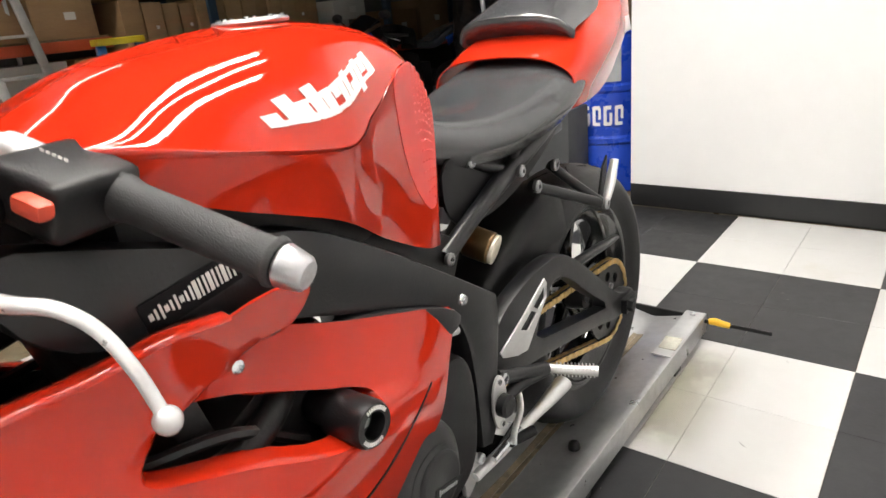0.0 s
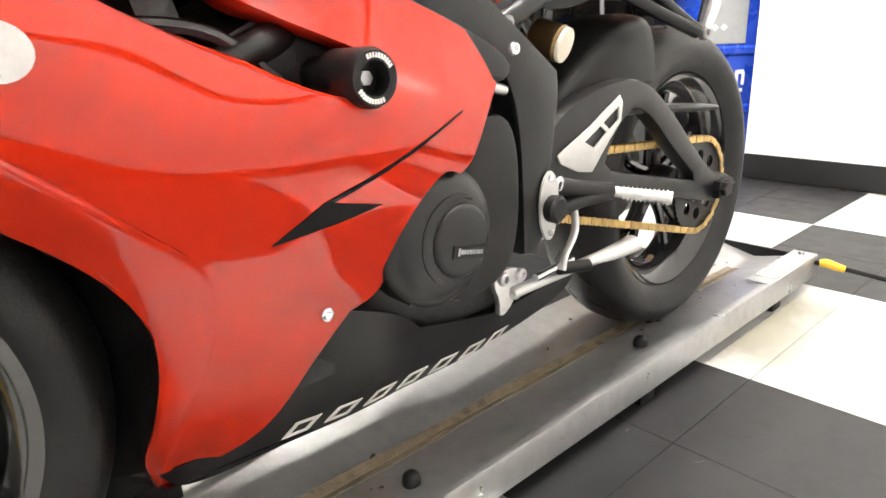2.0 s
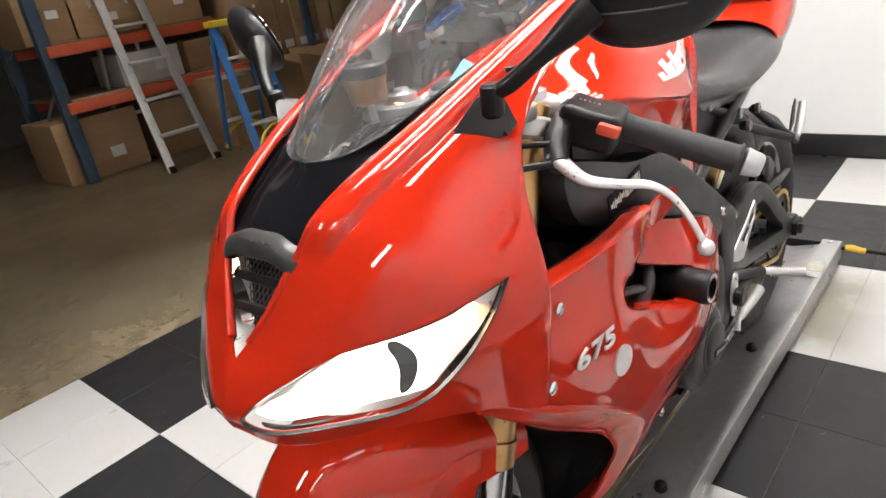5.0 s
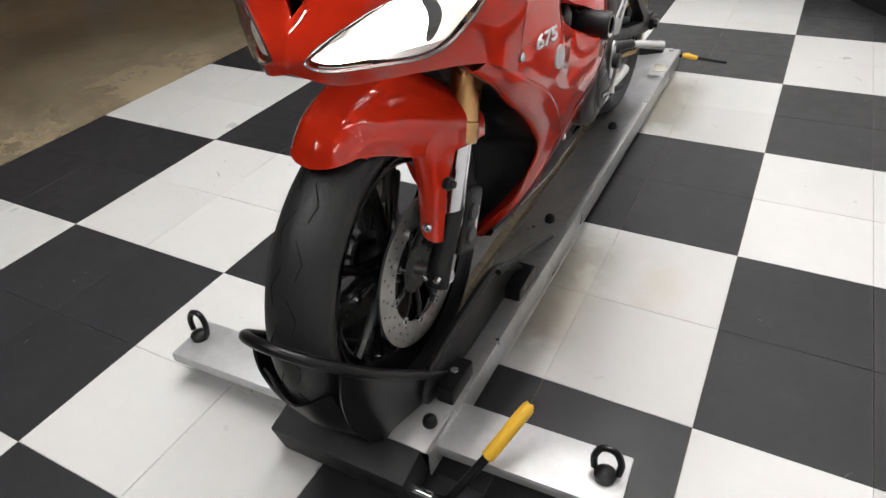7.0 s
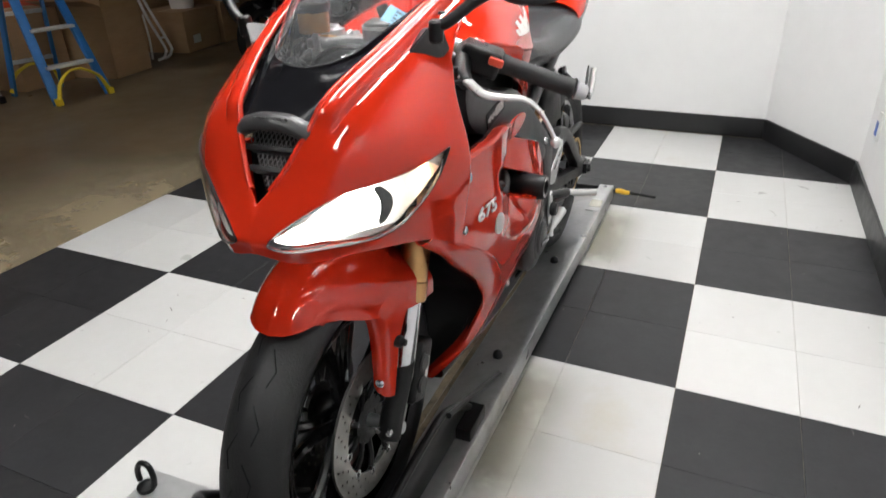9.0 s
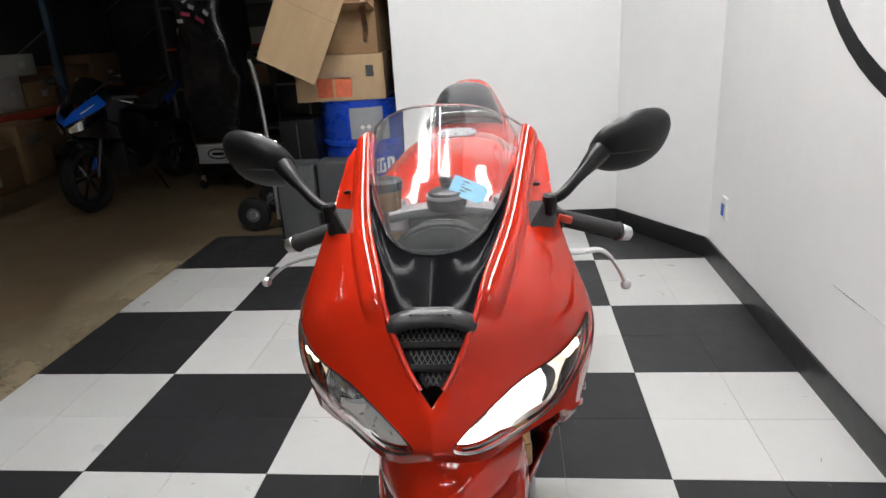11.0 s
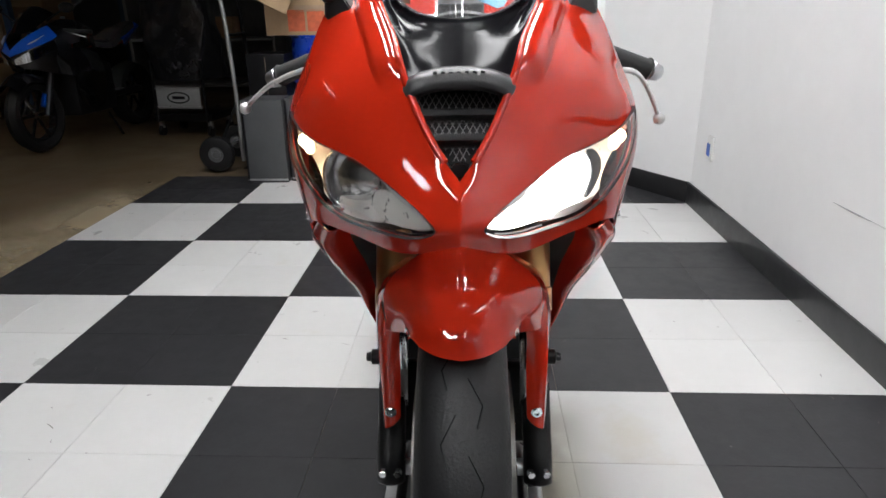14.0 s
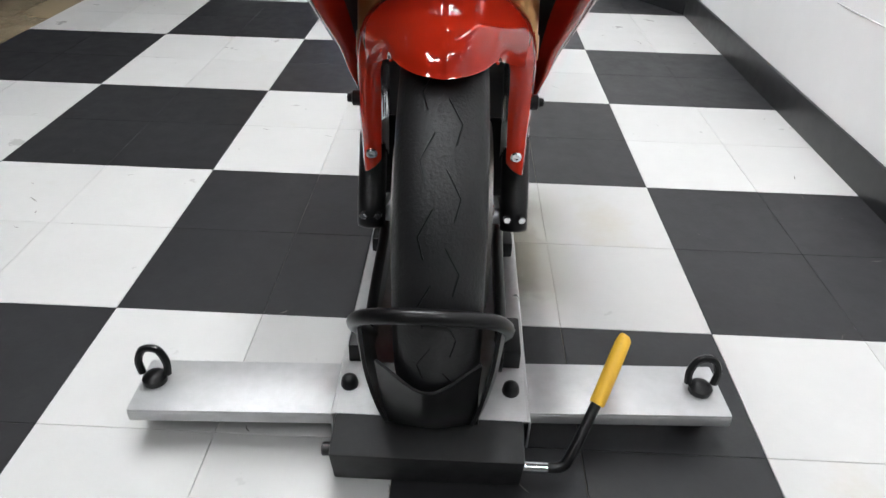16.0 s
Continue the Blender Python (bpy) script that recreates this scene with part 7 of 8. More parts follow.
def hand_truck():
    ob = thing("hand_truck", "steel hand truck with black pneumatic wheels", "hand truck", (-1.455, 3.40, 0), (0, 0, 92))
    for x in (-0.17, 0.17):
        part("upright", tube([(x, 0.0, 0.06), (x, 0.0, 0.55), (x, 0.02, 1.0), (x * 0.8, 0.06, 1.13)], 0.013, 10, 20), STEEL if x < 0 else POWDER, ob)
    for z in (0.25, 0.55, 0.85):
        part("rung", tube([(-0.17, 0, z), (0.17, 0, z)], 0.010, 8), POWDER, ob)
    part("handle", tube([(-0.136, 0.06, 1.13), (0, 0.09, 1.17), (0.136, 0.06, 1.13)], 0.013, 10, 16), POWDER, ob)
    part("toe_plate", block((0.38, 0.20, 0.006), (0, -0.10, 0.012), bevel=0.002), POWDER, ob)
    part("axle", tube([(-0.24, 0.15, 0.118), (0.24, 0.15, 0.118)], 0.009, 8), STEEL, ob)
    for x in (-0.225, 0.225):
        w = part("wheel", lathe([(-0.03, 0.05), (-0.034, 0.085), (-0.026, 0.108), (0.0, 0.118), (0.026, 0.108), (0.034, 0.085), (0.03, 0.05)], "x", segs=32), RUBBER, ob, "black pneumatic tyre", at=Matrix.Translation((x, 0.15, 0.118)))
        part("rim", lathe([(-0.036, 0.0), (-0.036, 0.022), (-0.022, 0.03), (-0.02, 0.055), (0.02, 0.055), (0.022, 0.03), (0.036, 0.022), (0.036, 0)], "x", segs=24), PLASTIC_GREY, w, "dull grey metal rim")
    part("support", tube([(-0.17, 0.0, 0.45), (-0.2, 0.15, 0.12)], 0.008, 8), POWDER, ob)
    return ob


hand_truck()


def helmet_rack():
    """A display trolley under black plastic wrap, with an oval sign on its foot."""
    ob = thing("wrapped_trolley", "display trolley wrapped in shiny black plastic film", "trolley", (-2.33, 4.62, 0), (0, 0, -6))
    rng = random.Random(5)
    rows = []
    for j in range(9):
        z = 0.46 + 0.155 * j
        ring = []
        for i in range(15):
            a = 2 * math.pi * i / 14
            rr = 1.0 + 0.10 * math.sin(3 * a + j) + 0.06 * rng.uniform(-1, 1)
            top = 0.86 if j == 8 else 1.0
            ring.append((0.27 * rr * top * math.copysign(abs(math.cos(a)) ** 0.6, math.cos(a)), 0.22 * rr * top * math.copysign(abs(math.sin(a)) ** 0.6, math.sin(a)), z))
        ring[-1] = ring[0]
        rows.append(ring)
    part("film", loft(rows, 40, 60, 0.002), WRAP, ob, "crumpled shiny black film")
    part("film_top", lathe([(0, 0), (0.0, 0.2), (-0.04, 0.22)], "z", (0, 0, 1.70), 20), WRAP, ob)
    part("base", block((0.52, 0.42, 0.06), (0, 0, 0.16), bevel=0.008), POWDER, ob)
    sign = part("sign_plate", block((0.38, 0.012, 0.175), (0.0, -0.225, 0.325), bevel=0.003), mat("grey_sign", (0.30, 0.30, 0.30), 0.5, vary=0.08), ob, "grey sign with black oval mark")
    ov = [(0.10 * math.cos(a), 0.325 + 0.048 * math.sin(a)) for a in np.linspace(0, 2 * math.pi, 28, endpoint=False)]
    iv = [(0.088 * math.cos(a), 0.325 + 0.036 * math.sin(a)) for a in np.linspace(0, 2 * math.pi, 28, endpoint=False)]
    part("oval_mark", slab(ov, 0.002, "y", -0.2322, 0, [np.array(iv)]), DECAL_BLACK, sign, smooth=False)
    part("oval_bar", block((0.11, 0.002, 0.024), (0, -0.2322, 0.325)), DECAL_BLACK, sign, smooth=False)
    for z in (0.252, 0.398):
        part("sign_rail", block((0.40, 0.016, 0.012), (0, -0.226, z), bevel=0.002), STEEL, ob)
    for x in (-0.22, 0.22):
        part("post", tube([(x, -0.21, 0.12), (x, -0.21, 0.62)], 0.012, 8), POWDER, ob)
        for y in (-0.17, 0.17):
            part("caster", lathe([(-0.012, 0), (-0.014, 0.045), (0.014, 0.045), (0.012, 0)], "x", (x, y, 0.046), 18), RUBBER, ob)
            part("caster_fork", block((0.04, 0.03, 0.07), (x, y, 0.10), bevel=0.004), STEEL, ob)
    for k in range(5):
        part("print_patch", block((0.05 + 0.03 * (k % 2), 0.003, 0.03), (-0.12 + 0.06 * k, -0.262, 1.42 + 0.05 * (k % 3)), (0, 12 * k, 0)), MAGENTA if k % 2 else PAPER, ob, smooth=False)
    return ob


helmet_rack()


# a second motorcycle in the dark
def blue_bike():
    ob = thing("blue_motorcycle", "blue and black sport motorcycle parked in the dark store", "motorcycle", (-3.17, 4.23, 0), (0, 0, -4))
    ob.matrix_basis = ob.matrix_basis @ Matrix.Scale(0.92, 4)
    for name, y, w, r in (("front_wheel", -0.45, 0.06, 0.30), ("rear_wheel", 0.95, 0.09, 0.31)):
        t = part(name, lathe([(-w * 0.7, 0.215), (-w, 0.25), (-w * 0.8, r - 0.02), (0, r), (w * 0.8, r - 0.02), (w, 0.25), (w * 0.7, 0.215), (w * 0.4, 0.19), (-w * 0.4, 0.19), (-w * 0.7, 0.215)], "x", segs=48), OLD_TYRE, ob, at=Matrix.Translation((0, y, r)))
        part("rim", lathe([(-0.03, 0.19), (-0.035, 0.215), (0.035, 0.215), (0.03, 0.19)], "x", segs=40, closed=True), GLOSS_BLACK, t)
        for k in range(6):
            a = k * math.pi / 3
            part("spoke", rod((0, 0.03 * math.cos(a), 0.03 * math.sin(a)), (0, 0.195 * math.cos(a), 0.195 * math.sin(a)), 0.012, 8), GLOSS_BLACK, t)
    half = loft([[(0.0, -0.56, 0.80), (0.0, -0.58, 0.74), (0.0, -0.55, 0.68)], [(0.06, -0.50, 0.88), (0.115, -0.505, 0.79), (0.10, -0.47, 0.66)], [(0.11, -0.36, 0.95), (0.19, -0.36, 0.83), (0.16, -0.32, 0.62)], [(0.13, -0.15, 1.02), (0.22, -0.16, 0.86), (0.19, -0.12, 0.58)]], 16, 12, 0.003)
    part("nose_cowl", mirrored(half), GLOSS_BLACK, ob, "black nose cowl")
    crest = loft([[(0.0, -0.572, 0.812), (0.0, -0.588, 0.765)], [(0.066, -0.512, 0.888), (0.112, -0.520, 0.815)], [(0.116, -0.370, 0.958), (0.192, -0.372, 0.868)], [(0.128, -0.27, 0.985), (0.208, -0.285, 0.905)]], 14, 6, 0.003)
    part("blue_crest", mirrored(crest), BLUE_PAINT, ob, "blue panel over the headlamps")
    part("screen", mirrored(loft([[(0, -0.48, 0.93), (0.05, -0.46, 0.93), (0.09, -0.40, 0.95)], [(0, -0.36, 1.06), (0.06, -0.34, 1.05), (0.11, -0.26, 1.02)], [(0, -0.22, 1.13), (0.06, -0.2, 1.12), (0.12, -0.12, 1.06)]], 10, 10, 0.003)), GLOSS_BLACK, ob, "dark tinted screen")
    for s in (-1, 1):
        lampb = loft([[(s * 0.03, -0.582, 0.705), (s * 0.03, -0.585, 0.745)], [(s * 0.112, -0.520, 0.725), (s * 0.116, -0.525, 0.800)], [(s * 0.186, -0.385, 0.790), (s * 0.192, -0.382, 0.852)]], 10, 6, 0.004)
        part("streak", tube([(s * 0.075, -0.521, 0.838), (s * 0.125, -0.474, 0.868), (s * 0.168, -0.385, 0.915)], [0.003, 0.009, 0.004], 8, 14, flat=0.5), WHITE_PL, ob, "white streak on the blue panel")
        part("headlamp", lampb, CHROME, ob, "unlit headlamp")
        part("side_fairing", loft([[(s * 0.19, -0.25, 0.82), (s * 0.20, -0.15, 0.60), (s * 0.14, -0.05, 0.35)], [(s * 0.20, 0.0, 0.80), (s * 0.22, 0.05, 0.60), (s * 0.16, 0.10, 0.28)], [(s * 0.17, 0.25, 0.74), (s * 0.19, 0.28, 0.58), (s * 0.14, 0.30, 0.30)]], 12, 12, 0.003), GLOSS_BLACK, ob, "black side fairing")
        part("fork_leg", rod((s * 0.1, -0.45, 0.30), (s * 0.1, -0.18, 0.92), 0.026, 14), POWDER, ob)
        part("fork_guard", block((0.03, 0.02, 0.11), (s * 0.1, -0.455, 0.42), (-23, 0, 0), bevel=0.006), BLUE_PAINT, ob, "blue fork guard")
        part("handlebar", rod((s * 0.08, -0.12, 0.95), (s * 0.34, -0.02, 0.93), 0.015, 10), GRIP, ob)
        part("lever", tube([(s * 0.15, -0.16, 0.95), (s * 0.24, -0.18, 0.93), (s * 0.34, -0.12, 0.89)], 0.006, 8, 16), CHROME, ob)
        part("mirror", rod((s * 0.14, -0.28, 1.02), (s * 0.27, -0.26, 1.10), 0.008, 8), POWDER, ob)
        bm = bmesh.new()
        bmesh.ops.create_uvsphere(bm, u_segments=16, v_segments=10, radius=1)
        bm.transform(pose(s * 0.31, -0.25, 1.12) @ Matrix.Diagonal((0.07, 0.025, 0.04, 1)))
        part("mirror_shell", bm, PLASTIC, ob)
    part("mudguard", mirrored(loft([[(0, -0.72, 0.56), (0.05, -0.71, 0.55), (0.075, -0.68, 0.50)], [(0, -0.55, 0.64), (0.05, -0.55, 0.63), (0.08, -0.53, 0.57)], [(0, -0.32, 0.60), (0.05, -0.32, 0.59), (0.08, -0.33, 0.54)]], 10, 8, 0.003)), GLOSS_BLACK, ob, "black mudguard")
    part("fuel_tank", mirrored(loft([[(0, -0.12, 0.94), (0.10, -0.12, 0.92), (0.15, -0.10, 0.82)], [(0, 0.08, 1.03), (0.12, 0.08, 1.0), (0.18, 0.08, 0.85)], [(0, 0.32, 0.98), (0.09, 0.32, 0.95), (0.13, 0.3, 0.80)]], 12, 12, 0.003)), GLOSS_BLACK, ob, "black fuel tank")
    part("seat", mirrored(loft([[(0, 0.30, 0.86), (0.07, 0.30, 0.85), (0.09, 0.31, 0.79)], [(0, 0.55, 0.84), (0.11, 0.55, 0.83), (0.13, 0.55, 0.77)], [(0, 0.80, 0.93), (0.09, 0.8, 0.92), (0.11, 0.8, 0.85)], [(0, 1.08, 0.99), (0.05, 1.08, 0.98), (0.06, 1.08, 0.92)]], 14, 12, 0.003)), LEATHER, ob)
    part("engine", block((0.30, 0.55, 0.42), (0, 0.18, 0.45), bevel=0.03), DARK, ob)
    part("swingarm", block((0.24, 0.55, 0.06), (0, 0.68, 0.36), bevel=0.02), SATIN, ob)
    part("stand_foot", rod((0.14, 0.30, 0.22), (0.21, 0.36, 0.004), 0.010, 8), POWDER, ob)
    part("tail", mirrored(loft([[(0.0, 0.72, 0.84), (0.13, 0.72, 0.84), (0.12, 0.75, 0.76)], [(0.0, 1.18, 0.98), (0.05, 1.18, 0.95), (0.04, 1.16, 0.90)]], 8, 8, 0.003)), BLUE_PAINT, ob, "blue tail")
    return ob


blue_bike()


# pallet rack with long cartons
def rack():
    ob = thing("storage_rack", "orange pallet rack full of brown cartons", "storage rack", (-5.45, 4.3, 0))
    for y in (-2.9, -0.4, 2.1, 4.6):
        for x in (-0.42, 0.42):
            up = part("upright", block((0.075, 0.09, 3.2), (x, y, 1.6), bevel=0.004), mat("green_blue_upright", (0.03, 0.06, 0.10), 0.5), ob)
        for k in range(4):
            part("brace", rod((-0.42, y, 0.3 + 0.7 * k), (0.42, y, 0.8 + 0.7 * k), 0.012, 6), STEEL, ob)
    for z in (0.60, 1.03, 2.05):
        lo, hi = (-2.9, 4.6) if z != 1.03 else (-2.9, -1.45)
        for x in (-0.42, 0.46):
            part("beam", block((0.045, hi - lo, 0.085), (x, (lo + hi) / 2, z), bevel=0.004), RACK, ob, "orange rack beam")
        part("deck", block((0.86, hi - lo, 0.018), (0, (lo + hi) / 2, z + 0.052), bevel=0.002), mat("particle_board", (0.24, 0.17, 0.10), 0.8, vary=0.15), ob)
    return ob


rack()
rng = random.Random(11)
y = 3.0
k = 0
while y < 5.25:
    w = rng.choice((0.16, 0.17, 0.18, 0.20))
    h = rng.uniform(0.63, 0.70)
    carton("tall narrow brown carton with white label, on the rack", (0.60, w - 0.012, h), (-5.34 + rng.uniform(-0.02, 0.02), y + w / 2, 0.661), 0, labels=[("x", 0.0, 0.055, w * 0.62, 0.075)] + ([("x", 0.02, 0.45, 0.03, 0.03)] if k % 2 else []), group="tall cartons on the rack")
    y += w
    k += 1
for yy, w, h, zz, m in ((3.25, 0.75, 0.11, 1.365, CARD), (4.55, 0.50, 0.19, 1.365, WHITE_BOX), (3.55, 0.42, 0.30, 1.476, CARD), (5.55, 0.40, 0.34, 0.661, WHITE_BOX), (6.05, 0.5, 0.26, 0.661, CARD), (6.7, 0.6, 0.40, 0.661, CARD), (7.4, 0.6, 0.5, 0.661, CARD), (5.8, 0.5, 0.22, 1.003, WHITE_BOX)):
    carton("brown carton lying on the rack shelf" if m is CARD else "white carton on the rack shelf", (0.55, w, h), (-5.34, yy, zz), rng.uniform(-3, 3), m, labels=[("x", 0.05, h * 0.5, 0.10, min(0.07, h * 0.5))])
for yy, w, h in ((1.95, 0.55, 0.32), (2.55, 0.50, 0.42), (1.5, 0.4, 0.5)):
    carton("brown carton stored on the orange rack", (0.55, w, h), (-5.34, yy, 1.091), 0, labels=[("x", 0.05, h * 0.4, 0.09, 0.06)])
for yy, w, h, m in ((2.2, 0.55, 0.26, WHITE_BOX), (2.75, 0.42, 0.26, CARD)):
    carton("white carton on the middle rack shelf" if m is WHITE_BOX else "brown carton on the middle rack shelf", (0.5, w, h), (-5.32, yy, 0.661), 0, m, labels=[("x", 0.08, h * 0.5, 0.10, 0.10)])
for yy, w, h in ((1.6, 0.7, 0.5), (2.5, 0.8, 0.48), (3.6, 0.7, 0.45), (4.5, 0.6, 0.5), (5.4, 0.7, 0.42), (6.3, 0.8, 0.48)):
    carton("brown carton under the rack shelf", (0.6, w, h), (-5.42, yy, 0.0), rng.uniform(-4, 4), labels=[("x", 0.1, h * 0.35, 0.12, 0.09)])
for yy in (1.6, 2.4, 3.3, 4.2, 5.1, 6.0, 6.9, 7.8):
    h = rng.uniform(0.4, 0.7)
    carton("brown carton high on the rack", (0.6, rng.uniform(0.55, 0.75), h), (-5.42, yy, 2.111), rng.uniform(-3, 3), labels=[("x", 0.0, h * 0.4, 0.12, 0.08)])

# floor cartons, bucket, folding stand
carton("large open brown carton on the concrete floor", (0.55, 0.47, 0.68), (-4.56, 3.31, 0.0), 10, open_top=True)
carton("brown carton on the concrete floor beside the rack", (0.5, 0.50, 0.60), (-4.86, 2.74, 0.0), 6)
carton("brown carton with white label on the floor", (0.52, 0.62, 0.40), (-4.82, 4.53, 0.0), 10, labels=[("x", -0.13, 0.12, 0.13, 0.08)])
carton("brown carton standing on the floor by the rack", (0.46, 0.52, 0.58), (-4.85, 5.14, 0.0), 8, labels=[("x", 0.0, 0.42, 0.24, 0.09)])
bk = thing("plastic_bucket", "white plastic bucket standing on a carton", "bucket", (-4.77, 4.56, 0.4012))
part("pail", lathe([(0, 0), (0, 0.115), (0.27, 0.14), (0.275, 0.148), (0.29, 0.148), (0.29, 0.138), (0.01, 0.11), (0.01, 0)], "z", segs=32), WHITE_PL, bk)
part("handle", tube([(0.148, 0, 0.26), (0.11, -0.10, 0.19), (0, -0.15, 0.16), (-0.11, -0.10, 0.19), (-0.148, 0, 0.26)], 0.0035, 6, 20), STEEL, bk)
part("lid", lathe([(0, 0), (0, 0.15), (0.012, 0.15), (0.016, 0.14), (0.016, 0)], "z", (0, 0, 0.288), 28), WHITE_PL, bk)
fs = thing("folding_chair", "folded white tubular metal chair leaning beside cartons", "folding chair", (-4.55, 3.95, 0))
for dx, dy in ((0.0, 0.0), (-0.01, 0.085)):
    part("leg", tube([(-0.17 + dx, -0.065 + dy * 0.55, 0.775), (-0.15 + dx, -0.055 + dy * 0.6, 0.70), (-0.06 + dx, -0.035 + dy, 0.40), (0.015 + dx, 0.035 + dy, 0.115), (0.02 + dx, 0.030 + dy, 0.060), (0.035 + dx, -0.02 + dy, 0.022), (0.06 + dx, -0.11 + dy, 0.015)], 0.013, 8, 40), WHITE_PL, fs)
part("back_bow", tube([(-0.17, -0.065, 0.772), (-0.176, -0.058, 0.790), (-0.186, -0.030, 0.790), (-0.180, -0.018, 0.772)], 0.013, 8, 14), WHITE_PL, fs)
part("crossbar", tube([(0.018, 0.0, 0.20), (0.008, 0.085, 0.20)], 0.009, 8), WHITE_PL, fs)
part("rear_leg", tube([(-0.10, -0.04, 0.42), (-0.06, -0.06, 0.20), (-0.03, -0.10, 0.014)], 0.010, 8, 16), WHITE_PL, fs)


# ladders
def step_ladder(name, label, at, turn, height, width_low, width_top, depth, steps, rail_m, step_m, top_m, foot_m, back=True):
    ob = thing(name, label, "ladder", at, (0, 0, turn))
    def rail_at(s, k):
        w = width_low + (width_top - width_low) * k
        return Vector((-depth * 0.62 * k, s * w / 2, height * k))
    for s in (-1, 1):
        a, b = rail_at(s, 0.0), rail_at(s, 1.0)
        ang = math.degrees(math.atan2(depth * 0.62, height))
        d = b - a
        bm = block((0.028, 0.065, d.length), (0, 0, 0), bevel=0.004)
        for v in bm.verts:
            v.co = Vector((v.co.y, v.co.x, v.co.z))
        bm.transform(Matrix.Translation((a + b) / 2) @ d.to_track_quat("Z", "Y").to_matrix().to_4x4())
        part("rail", bm, rail_m, ob)
        part("foot", block((0.085, 0.045, 0.05), tuple(a + Vector((0, 0, 0.025))), bevel=0.006), foot_m, ob)
        if back:
            p, q = Vector((-depth, s * width_low * 0.46, 0.0)), rail_at(s, 0.98) + Vector((-0.05, 0, 0))
            bm = block((0.026, 0.04, (q - p).length), bevel=0.003)
            bm.transform(Matrix.Translation((p + q) / 2) @ (q - p).to_track_quat("Z", "Y").to_matrix().to_4x4())
            part("rear_rail", bm, rail_m, ob)
    for k in range(1, steps + 1):
        f = k / (steps + 1)
        c = rail_at(0, f)
        w = width_low + (width_top - width_low) * f
        part("step", block((0.085, w - 0.02, 0.022), tuple(c), bevel=0.004), step_m, ob)
    if back:
        for f in (0.25, 0.6):
            p = Vector((-depth + (depth * 0.38 - 0.05) * f, 0, height * f))
            part("rear_bar", block((0.02, width_low * 0.86 * (1 - 0.25 * f), 0.03), tuple(p), bevel=0.003), step_m, ob)
    c = rail_at(0, 1.0)
    part("top_cap", block((0.16, width_top + 0.07, 0.05), (c.x - 0.02, 0, height + 0.015), bevel=0.010, segs=3), top_m, ob)
    return ob


lad = step_ladder("step_ladder", "blue fibreglass step ladder with yellow cap and feet", (-3.915, 2.505, 0), -7, 1.02, 0.42, 0.28, 0.62, 3, BLUE_RAIL, ALU, YELLOW_PL, YELLOW_PL)
for s in (-1, 1):
    for x, k in ((0.0, 1.0), (-0.60, -1.0)):
        part("foot_brace", tube([(x + 0.02 * k, s * 0.205, 0.03), (x + 0.005 * k, s * 0.155, 0.15), (x - 0.02 * k, s * 0.06, 0.215), (x - 0.03 * k, 0, 0.225)], [0.026, 0.022, 0.018, 0.018], 8, 18, flat=0.5), YELLOW_PL, lad, "yellow plastic foot brace")
step_ladder("aluminium_ladder", "tall bare aluminium step ladder in front of the rack", (-4.456, 2.00, 0), 0, 1.70, 0.41, 0.28, 0.85, 5, ALU, ALU, ALU, PLASTIC)

# red work bench light strip far back
shelf = thing("wall_shelf", "dark shelf unit with parts far back in the store", "shelf", (-3.3, 7.6, 0))
for x in (-0.9, 0.9):
    part("side", block((0.04, 0.5, 1.9), (x, 0, 0.95), bevel=0.004), WALL_DARK, shelf)
for z in (0.1, 0.65, 1.15, 1.65):
    part("board", block((1.76, 0.5, 0.03), (0, 0, z), bevel=0.003), RACK if z == 1.15 else WALL_DARK, shelf)
for k, (x, z, w, h, m) in enumerate(((-0.6, 1.166, 0.3, 0.24, WHITE_BOX), (-0.2, 1.166, 0.35, 0.16, CARD), (0.3, 1.166, 0.3, 0.2, WHITE_BOX), (-0.5, 0.666, 0.4, 0.3, CARD), (0.2, 0.666, 0.35, 0.25, CARD))):
    carton("small carton on the dark shelf unit", (w, 0.32, h), (-3.3 + x, 7.6, z), 0, m, tape=False)
part_doors = thing("roller_door", "dark roller door panel at the back", "door", (-1.2, 9.45, 0))
for k in range(7):
    part("slat", block((2.0, 0.04, 0.40), (0, 0, 0.21 + 0.41 * k), bevel=0.01), mat("door_grey", (0.15, 0.16, 0.145), 0.6), part_doors)


# ---- floor tiles ----
def tile_mesh(name, material):
    bm = block((0.3037, 0.3037, 0.004), (0, 0, -0.002))
    bmesh.ops.bevel(bm, geom=[e for e in bm.edges if e.verts[0].co.z > -0.001 and e.verts[1].co.z > -0.001], offset=0.0006, segments=1, affect="EDGES")
    ob = part(name, bm, material, smooth=False)
    return ob


mat_floor = structure("floor_tiles", block((3.03, 6.72, 0.001), (-0.315, -0.31, -0.0035)), GRIME, "black and white checkered vinyl tile floor, scuffed", "tile floor")
white, black = tile_mesh("tile", TILE_WHITE), tile_mesh("tile", TILE_BLACK)
used = set()
for i in range(-6, 4):
    for j in range(-12, 10):
        odd = (i // 2 + j // 2) % 2
        src = black if odd else white
        m = Matrix.Translation((TILE / 4 + i * TILE / 2, TILE / 4 + j * TILE / 2, 0))
        if i >= 0:
            m = Matrix.Diagonal((1.012, 1, 1, 1)) @ m
        x, y = m.translation.x, m.translation.y
        if x - 0.83 > 0 and (y - 3.075) - (2.46 - 3.075) / (1.212 - 0.83) * (x - 0.83) > 0.26:
            continue
        if src.name in used:
            shared("tile", src.data, mat_floor, m)
        else:
            used.add(src.name)
            src.parent = mat_floor
            src.matrix_basis = m

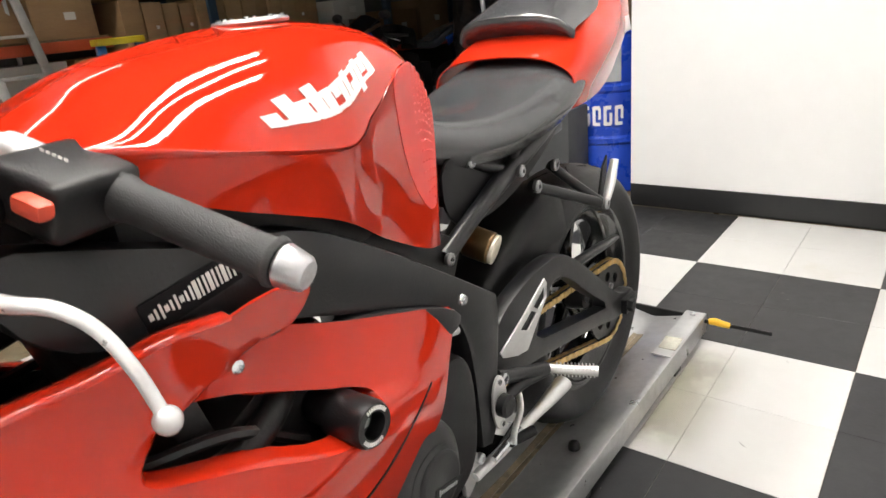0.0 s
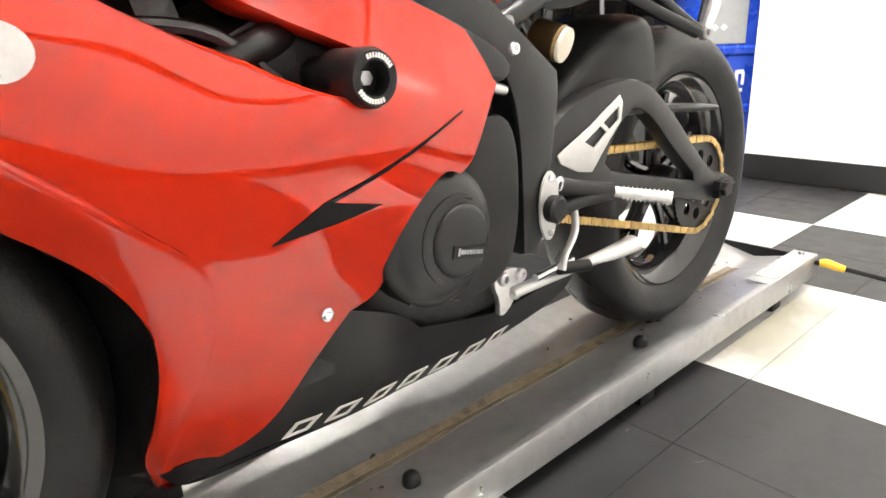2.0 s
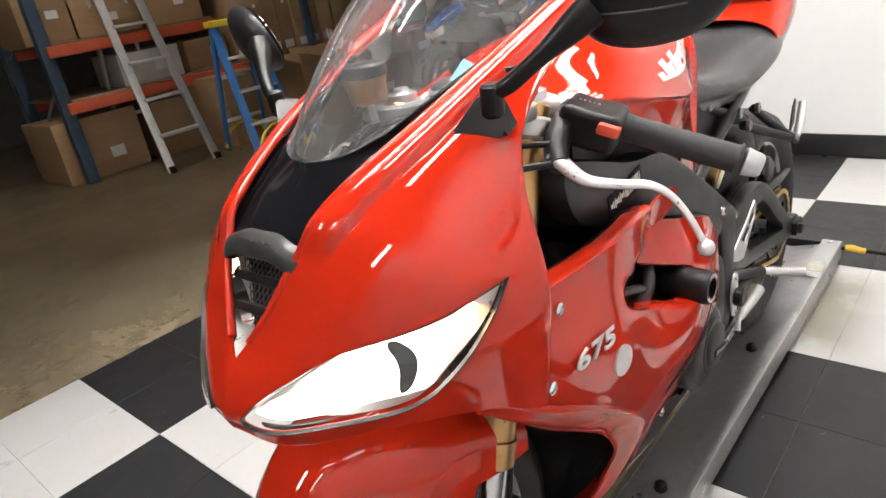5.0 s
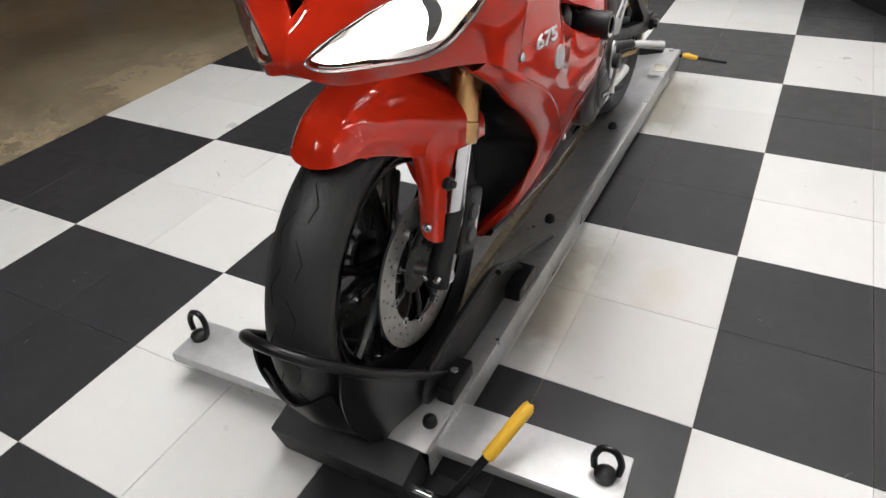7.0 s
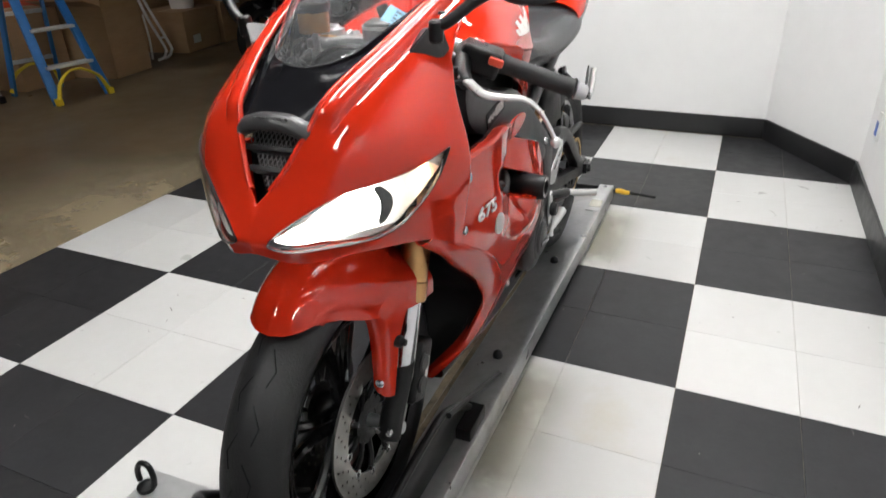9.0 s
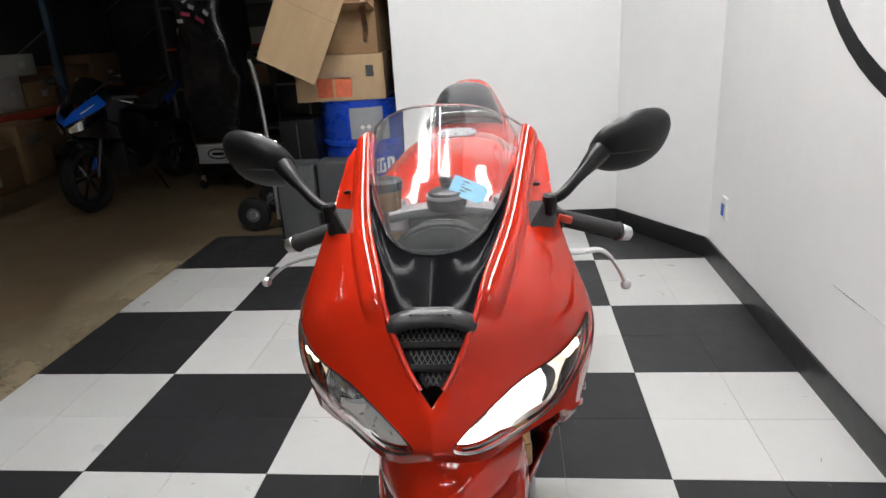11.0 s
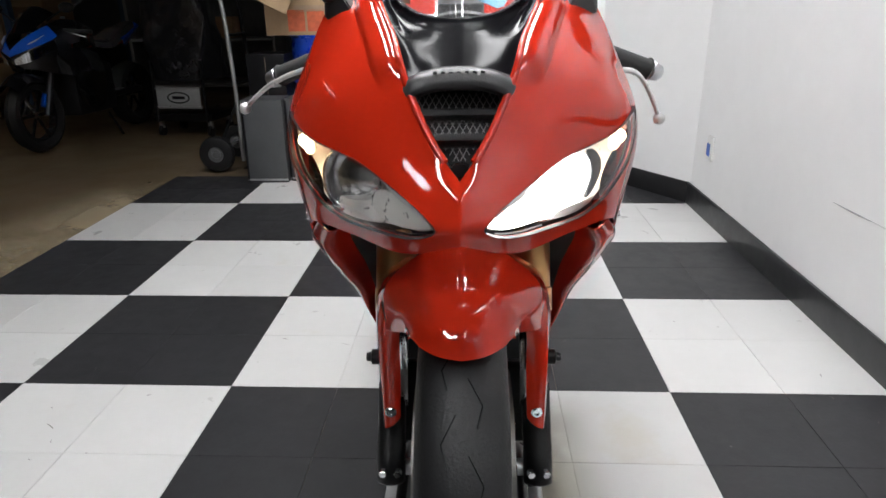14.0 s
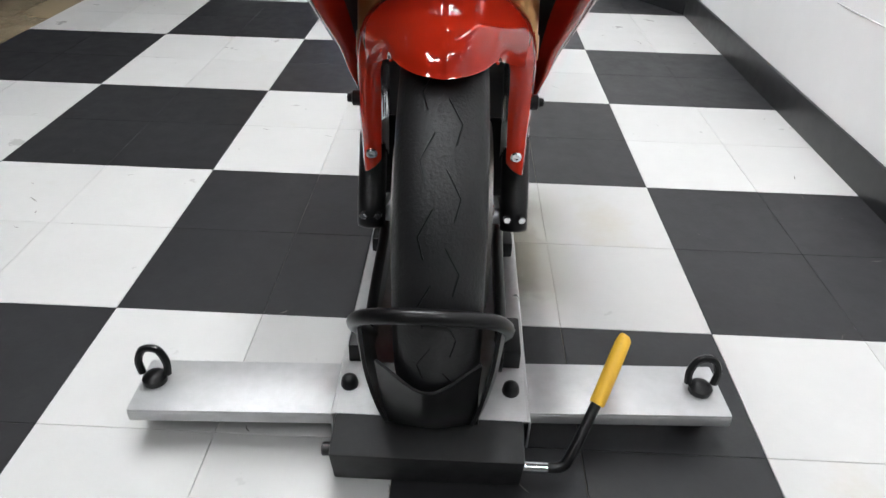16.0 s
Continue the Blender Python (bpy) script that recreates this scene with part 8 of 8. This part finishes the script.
# small scuffs and crumbs of rubber trodden into the tiles
rng = random.Random(11)
bm = bmesh.new()
for k in range(90):
    x, y, a = rng.uniform(-1.55, 1.15), rng.uniform(-1.1, 2.4), rng.uniform(0, math.pi)
    n, w = rng.uniform(0.004, 0.028) * (1.6 if k % 9 == 0 else 1.0), rng.uniform(0.0006, 0.0016)
    bow = rng.uniform(-0.15, 0.15) * n
    rail = [(-n / 2, 0.0), (-n / 5, bow), (n / 5, bow * 1.1), (n / 2, 0.0)]
    rows = []
    for side in (-1, 1):
        rows.append([bm.verts.new((x + u * math.cos(a) - (v + side * w * c) * math.sin(a), y + u * math.sin(a) + (v + side * w * c) * math.cos(a), 0.0005)) for (u, v), c in zip(rail, (0.2, 1.0, 0.8, 0.15))])
    for j in range(3):
        bm.faces.new((rows[0][j], rows[0][j + 1], rows[1][j + 1], rows[1][j]))
part("scuffing", bm, mat("rubber_scuffs", (0.14, 0.13, 0.12), 0.7, vary=0.5, scale=12), mat_floor, "scattered small dark scuffs", smooth=False)


# ---- dirt trodden in along the rail, and light painted on the concrete ----
def dirt_or_light(name, color, at=0.46, scale=9.0, strength=0.75):
    """Thin dirt or painted light with ragged gaps that thins out across its width."""
    m = bpy.data.materials.new(name)
    m.use_nodes = True
    nt = m.node_tree
    n, ln = nt.nodes, nt.links.new
    p = n["Principled BSDF"]
    p.inputs["Base Color"].default_value, p.inputs["Roughness"].default_value = (*color, 1), 0.7
    co = n.new("ShaderNodeTexCoord").outputs["Generated"]
    ob = n.new("ShaderNodeTexCoord").outputs["Object"]
    noise = n.new("ShaderNodeTexNoise")
    noise.inputs["Scale"].default_value, noise.inputs["Detail"].default_value, noise.inputs["Roughness"].default_value = scale, 8.0, 0.7
    ln(ob, noise.inputs["Vector"])
    split = n.new("ShaderNodeSeparateXYZ")
    ln(co, split.inputs[0])
    away = n.new("ShaderNodeMapRange")
    away.interpolation_type = "SMOOTHSTEP"
    away.inputs["To Min"].default_value, away.inputs["To Max"].default_value = 1.0, 0.0
    ln(split.outputs["X"], away.inputs["Value"])
    ends = n.new("ShaderNodeMath")
    ends.operation = "PINGPONG"
    ln(split.outputs["Y"], ends.inputs[0])
    ends.inputs[1].default_value = 0.5
    soft = n.new("ShaderNodeMapRange")
    soft.inputs["From Max"].default_value = 0.22
    ln(ends.outputs[0], soft.inputs["Value"])
    both = n.new("ShaderNodeMath")
    both.operation = "MULTIPLY"
    ln(away.outputs["Result"], both.inputs[0]), ln(soft.outputs["Result"], both.inputs[1])
    rim = both.outputs[0]
    gaps = n.new("ShaderNodeMapRange")
    gaps.inputs["From Min"].default_value, gaps.inputs["From Max"].default_value = at, at + 0.22
    gaps.inputs["To Max"].default_value = strength
    ln(noise.outputs["Fac"], gaps.inputs["Value"])
    fac = n.new("ShaderNodeMath")
    fac.operation = "MULTIPLY"
    ln(gaps.outputs["Result"], fac.inputs[0]), ln(rim, fac.inputs[1])
    ln(fac.outputs[0], p.inputs["Alpha"])
    return m


# light falloff painted as pale colour, fading away from the tiles
FLOOR_LIGHT = dirt_or_light("painted_floor_light", (0.36, 0.29, 0.185), 0.32, 2.0, 0.62)
for y, d, w in ((-0.55, 2.6, 2.0), (0.75, 2.0, 1.3), (2.0, 1.8, 0.6)):
    part("dust_patch", block((w, d, 0.0004), (w / 2, 0, 0.0004 * (2 if y > 0.5 and y < 1 else 1))), FLOOR_LIGHT, floor, "pale film painting the brighter light on the concrete beside the tiles", smooth=False, at=pose(-1.834, y, -0.0035, 0, 0, 180))
DIRT = dirt_or_light("trodden_dirt", (0.36, 0.33, 0.22), 0.26, 5.0, 0.30)
for y, d in ((0.30, 0.58), (1.50, 0.57)):
    part("dirt_patch", block((0.20, d, 0.0004), (0, 0, 0.0008)), DIRT, mat_floor, "thin trodden dirt beside the rail", smooth=False, at=pose(0.312, y, 0))
